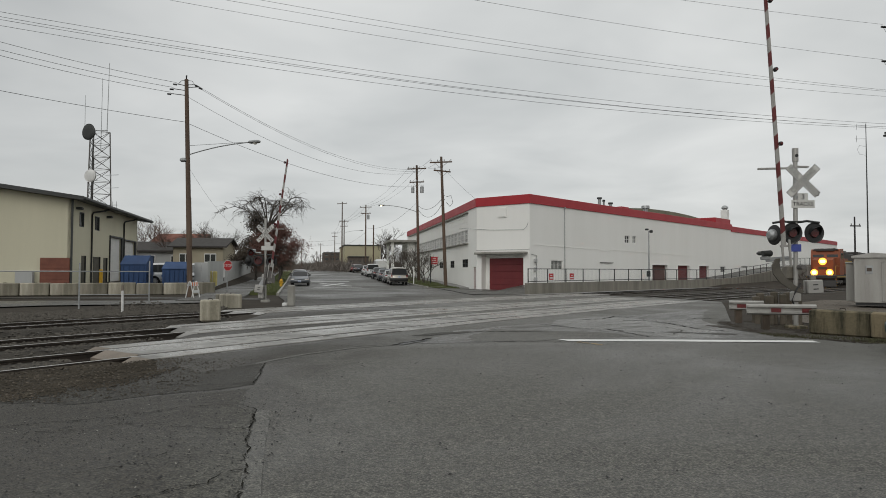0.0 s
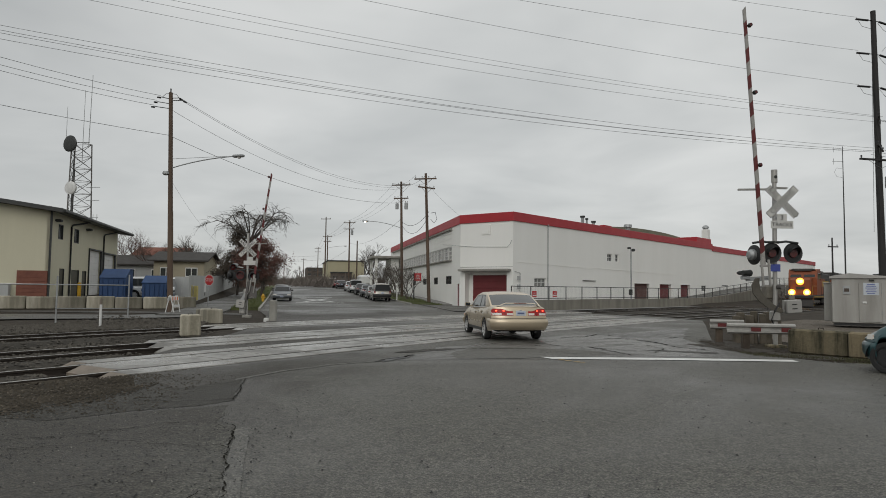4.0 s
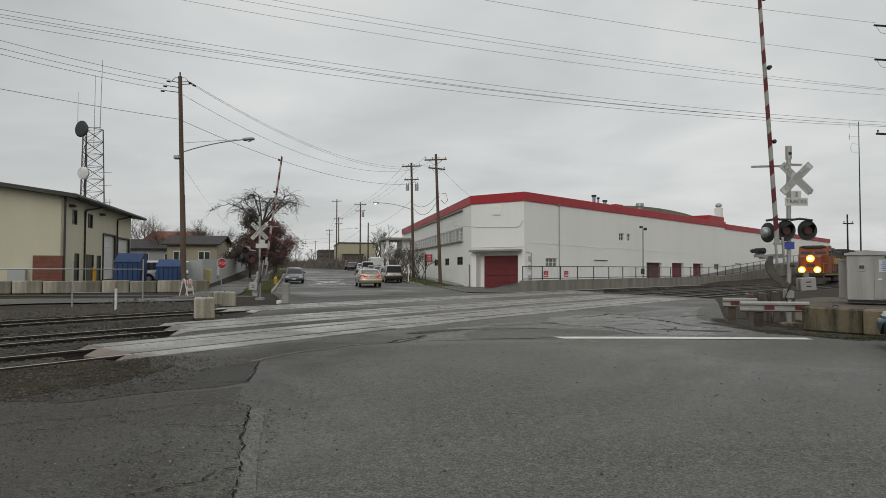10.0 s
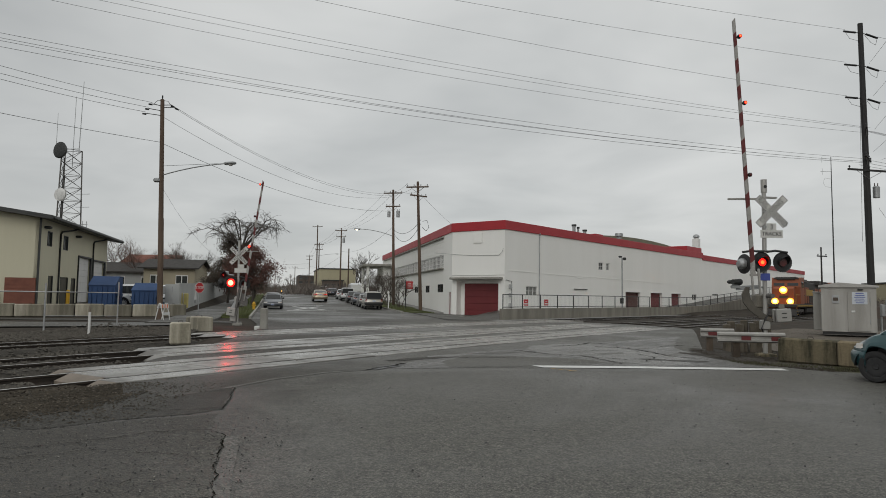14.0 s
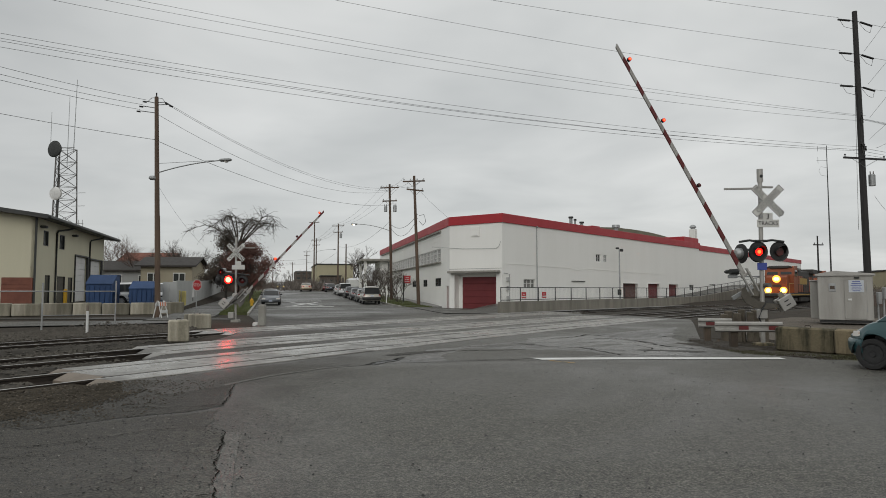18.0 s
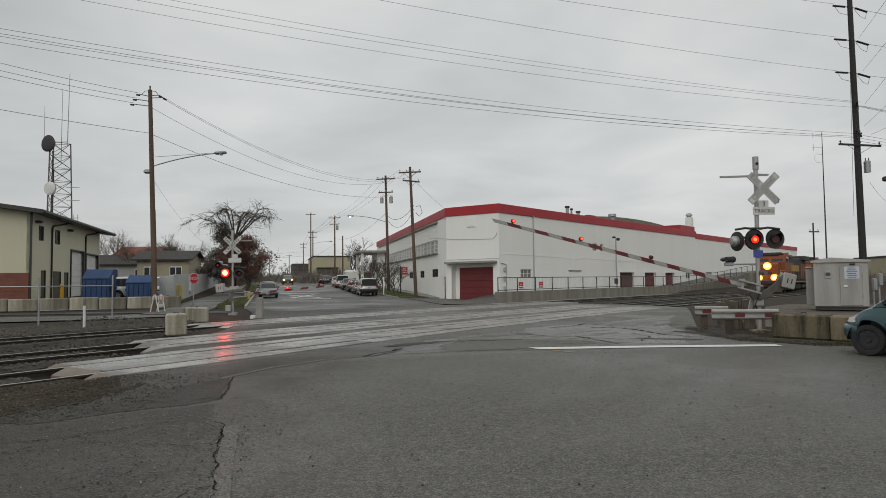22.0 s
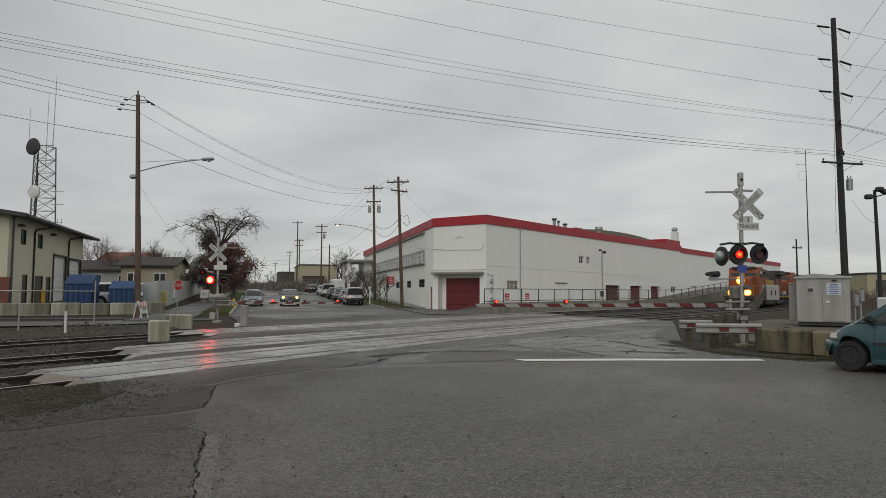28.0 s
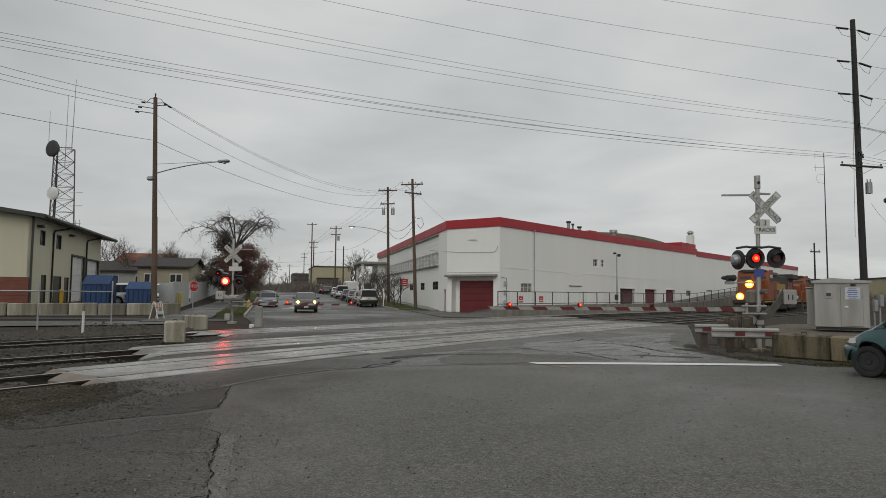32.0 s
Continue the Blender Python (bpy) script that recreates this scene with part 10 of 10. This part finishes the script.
# ---- right background ----
lw = thing("low_wall", pose(60, 72, -0.6, 0, 0, 4), "long low dark brown timber wall", "wall")
for k in range(16):
    part("wall_panel", Geo().box((-14 + 1.9 * k, 0, 0.9), (1.86, 0.3, 1.8), bev=0.02), "brown_wall", lw, smooth=0)
block_building("shed", 78, 100, -10, 18, 10, 4.0, "tan_building", "low tan shed with a flat roof", 3, 1)
bl = thing("boom_truck", pose(35.2, 45.5, -0.05, 0, 0, 30), "white utility truck with a yellow lattice boom", "truck")
part("truck_body", Geo().box((0, 0, 0.95), (5.2, 2.0, 0.9), bev=0.08).box((1.7, 0, 1.55), (1.6, 1.9, 0.7), bev=0.12), "white_car", bl)
part("chassis", Geo().box((0, 0, 0.45), (5.0, 1.6, 0.25)), "black", bl, smooth=0)
for x in (-1.6, 1.6):
    for s in (-1, 1):
        part("wheel", Geo().cyl((x, s * 0.8, 0.42), (x, s * 1.02, 0.42), 0.42, 0.42, 16), "rubber", bl)
for k in range(3):
    part("boom_rail", Geo().tube([(-1.6 + 0.35 * k, -0.3 + 0.3 * (k % 2), 1.4), (-0.1 + 0.5 * k, -0.9, 8.5)], 0.07, 6), "crane_yellow", bl)
for k in range(9):
    f = k / 9
    part("boom_lacing", Geo().cyl((-1.6 + 1.5 * f, -0.3 - 0.6 * f, 1.4 + 7.1 * f), (-0.9 + 1.8 * (f + 0.1), -0.3 - 0.6 * f, 1.4 + 7.1 * (f + 0.1)), 0.035, 0.035, 5), "crane_yellow", bl)

# loose stones on the asphalt
def crumbs(rnd):
    x, y = rnd.uniform(-3, 9), rnd.uniform(5, 15.3)
    return (x, y, 0.004)


scatter("road_crumbs", 420, crumbs, 0.0135, "black", "small dark crumbs on the asphalt", 81, 0.8)


def left_crumbs(rnd):
    x = rnd.uniform(-6.5, -1.6)
    return (x, rnd.uniform(3.6, 8.6) - 0.1 * x * rnd.random(), 0.006)


scatter("road_crumbs", 1600, left_crumbs, 0.009, "black", "small dark crumbs on the broken asphalt", 82, 0.8)
scatter("road_pebbles", 260, left_crumbs, 0.008, "concrete", "small pale pebbles on the broken asphalt", 83, 0.8)


# ---- what moves ----
def along(rows, turn=None):
    """Rows of (t, x, y, bearing) as poses on the road."""
    return [(t, pose(x, y, rise(x, y), 0, 0, heading(b))) for t, x, y, b in rows]


def drive(vehicle, rows, r, until):
    """Move a vehicle and roll its wheels."""
    walk(vehicle, along(rows))
    ts, xs_, ys_ = [q[0] for q in rows], [q[1] for q in rows], [q[2] for q in rows]
    cum = [0.0]
    for k in range(1, len(rows)):
        cum.append(cum[-1] + math.hypot(xs_[k] - xs_[k - 1], ys_[k] - ys_[k - 1]))
    for w in [c for c in vehicle.children if c.name.startswith("wheel")]:
        base = w.matrix_basis.copy()
        flip = -1 if base.to_3x3()[0][0] < 0 else 1
        wr, d, t = [], 0.0, 0.0
        while t < until:
            a = float(np.interp(t, ts, cum)) / r
            wr.append((t, base @ Matrix.Rotation(flip * a, 4, "Y")))
            t += 2 / 30
        wr.append((32.0, wr[-1][1]))
        walk(w, wr)


def blink(lens, kind):
    """Turn a lens between its dark and its glowing side; it stays dark until the warning starts."""
    base = lens.matrix_basis.translation.copy()
    face = lambda a: Matrix.Translation(base) @ Matrix.Rotation(radians(a), 4, "Z")
    rows, step = [(0.0, face(180))], 1 / 30
    on, turns = False, []
    if kind == "steady":
        turns = [12.25]
    else:
        turns = [12.25, 13.25] if kind == "whole" else [13.25]
        while turns[-1] < 31.4:
            turns.append(turns[-1] + 0.5)
    for t in turns:
        seq = (180, 120, 60, 0) if not on else (0, 60, 120, 180)
        for k, ang in enumerate(seq):
            rows.append((t + (k - 1.5) * step, face(ang)))
        on = not on
    rows.append((32.0, face(0 if on else 180)))
    walk(lens, rows)


def motions():
    # the beige sedan turns in, crosses the rails and drives away
    route = [(0.0, 7.25, 6.0, -60), (0.5, 6.1, 7.2, -49), (0.75, 5.63, 7.9, -43), (1.0, 5.15, 8.76, -36), (1.5, 4.36, 10.7, -21), (2.0, 3.93, 12.66, -13), (2.5, 3.3, 15.1, -11.5), (3.5, 2.45, 20.3, -9),
                    (4.5, 1.49, 25.25, -11), (5.0, 0.83, 27.4, -13), (6.0, -0.5, 31.8, -13), (7.0, -2.2, 37.3, -14), (8.0, -3.9, 42.6, -14), (9.0, -5.3, 47.0, -14), (10.0, -7.0, 53.2, -14), (11.0, -8.9, 60.5, -14),
                    (12.0, -10.7, 67.0, -13.5), (14.0, -14.3, 82, -13.2), (17.0, -19.2, 102, -13), (19.0, -23.6, 121, -13), (21.0, -28.0, 140, -13), (24.0, -34.5, 168, -12.5), (28.0, -43, 205, -12), (32.0, -51.5, 243, -12)]
    away = lambda t: 0.99 + 0.07 * smooth(2.0, 9.0, t)
    drive(tan_car, [(t, x * away(t), y * away(t), b) for t, x, y, b in route], 0.329, 14)
    # the dark car comes up the street and stops behind the far gate
    drive(oncoming, [(0.0, -88, 400, 168), (10.0, -58, 262, 168), (15.0, -41, 178, 168), (17.0, -36.5, 157, 168), (19.0, -31.0, 137, 167.5), (21.0, -26.0, 119, 167), (23.0, -22.03, 104.5, 167), (24.5, -18.53, 91.1, 167),
                     (26.5, -14.39, 73.3, 168), (28.0, -12.21, 64.2, 168.3), (29.0, -11.38, 60.0, 168.3), (30.0, -10.76, 56.9, 168.3), (31.0, -10.30, 54.9, 168.3), (32.0, -9.99, 53.4, 168.3)], 0.36, 32)
    # a small car that leaves far down the street
    walk(tail_car, along([(0.0, -27, 142, -13.6), (5.0, -33, 167, -13.6), (12.0, -41, 200, -13.6), (20.0, -50, 236, -13.6), (32.0, -68, 310, -13.6)]))
    # gates
    near = [(0.0, 86.4), (14.6, 86.4), (15.4, 85), (16.0, 82.5), (16.5, 78.2), (17.0, 72.9), (17.5, 66.8), (18.0, 60), (18.5, 53.2), (19.0, 46.6), (19.5, 40.4), (20.0, 34.2), (20.5, 28.2), (21.0, 22.7), (21.5, 18.4), (22.0, 14.1), (22.5, 11.2), (23.0, 8.7), (23.5, 5.7), (24.0, 3.6), (24.6, 1.2), (25.4, 0), (32.0, 0)]
    p = near_arm.matrix_basis.translation.copy()
    walk(near_arm, [(t, Matrix.Translation(p) @ Matrix.Rotation(radians(8), 4, "Z") @ Matrix.Rotation(radians(a), 4, "Y")) for t, a in near])
    pb = balance.matrix_basis.translation.copy()
    walk(balance, [(t, Matrix.Translation(pb) @ Matrix.Rotation(radians(a), 4, "Y")) for t, a in near])
    far = [(0.0, 82), (14.8, 82), (15.6, 78), (16.4, 71), (17.0, 64), (17.5, 56), (18.0, 47), (18.5, 39), (19.0, 31.5), (20.0, 21), (21.0, 12.5), (22.0, 5), (23.0, 0.5), (23.6, 0), (32.0, 0)]
    p2 = far_arm.matrix_basis.translation.copy()
    walk(far_arm, [(t, Matrix.Translation(p2) @ Matrix.Rotation(radians(-a), 4, "Y")) for t, a in far])
    for lens, kind in BLINK:
        blink(lens, kind)
    # the train creeps towards the crossing on the middle track
    def on_rail(s, back):
        p3, h = rail_point(s, TRACKS[1] + 0.72)
        h -= radians(3.5)
        return Matrix.Translation((p3.x + back * math.sin(h), p3.y + back * math.cos(h), -0.1)) @ Matrix.Rotation(radians(-90) - h, 4, "Z")
    for unit, back in ((loco_a, 0.0), (loco_b, 22.6)):
        walk(unit, [(t, on_rail(50 + d, back)) for t, d in ((0.0, 31.2), (2.0, 31.1), (7.0, 29.7), (12.0, 28.5), (17.0, 26.8), (20.0, 25.4), (24.0, 23.0), (28.0, 20.1), (30.0, 18.7), (31.0, 18.1), (32.0, 17.4))])


motions()
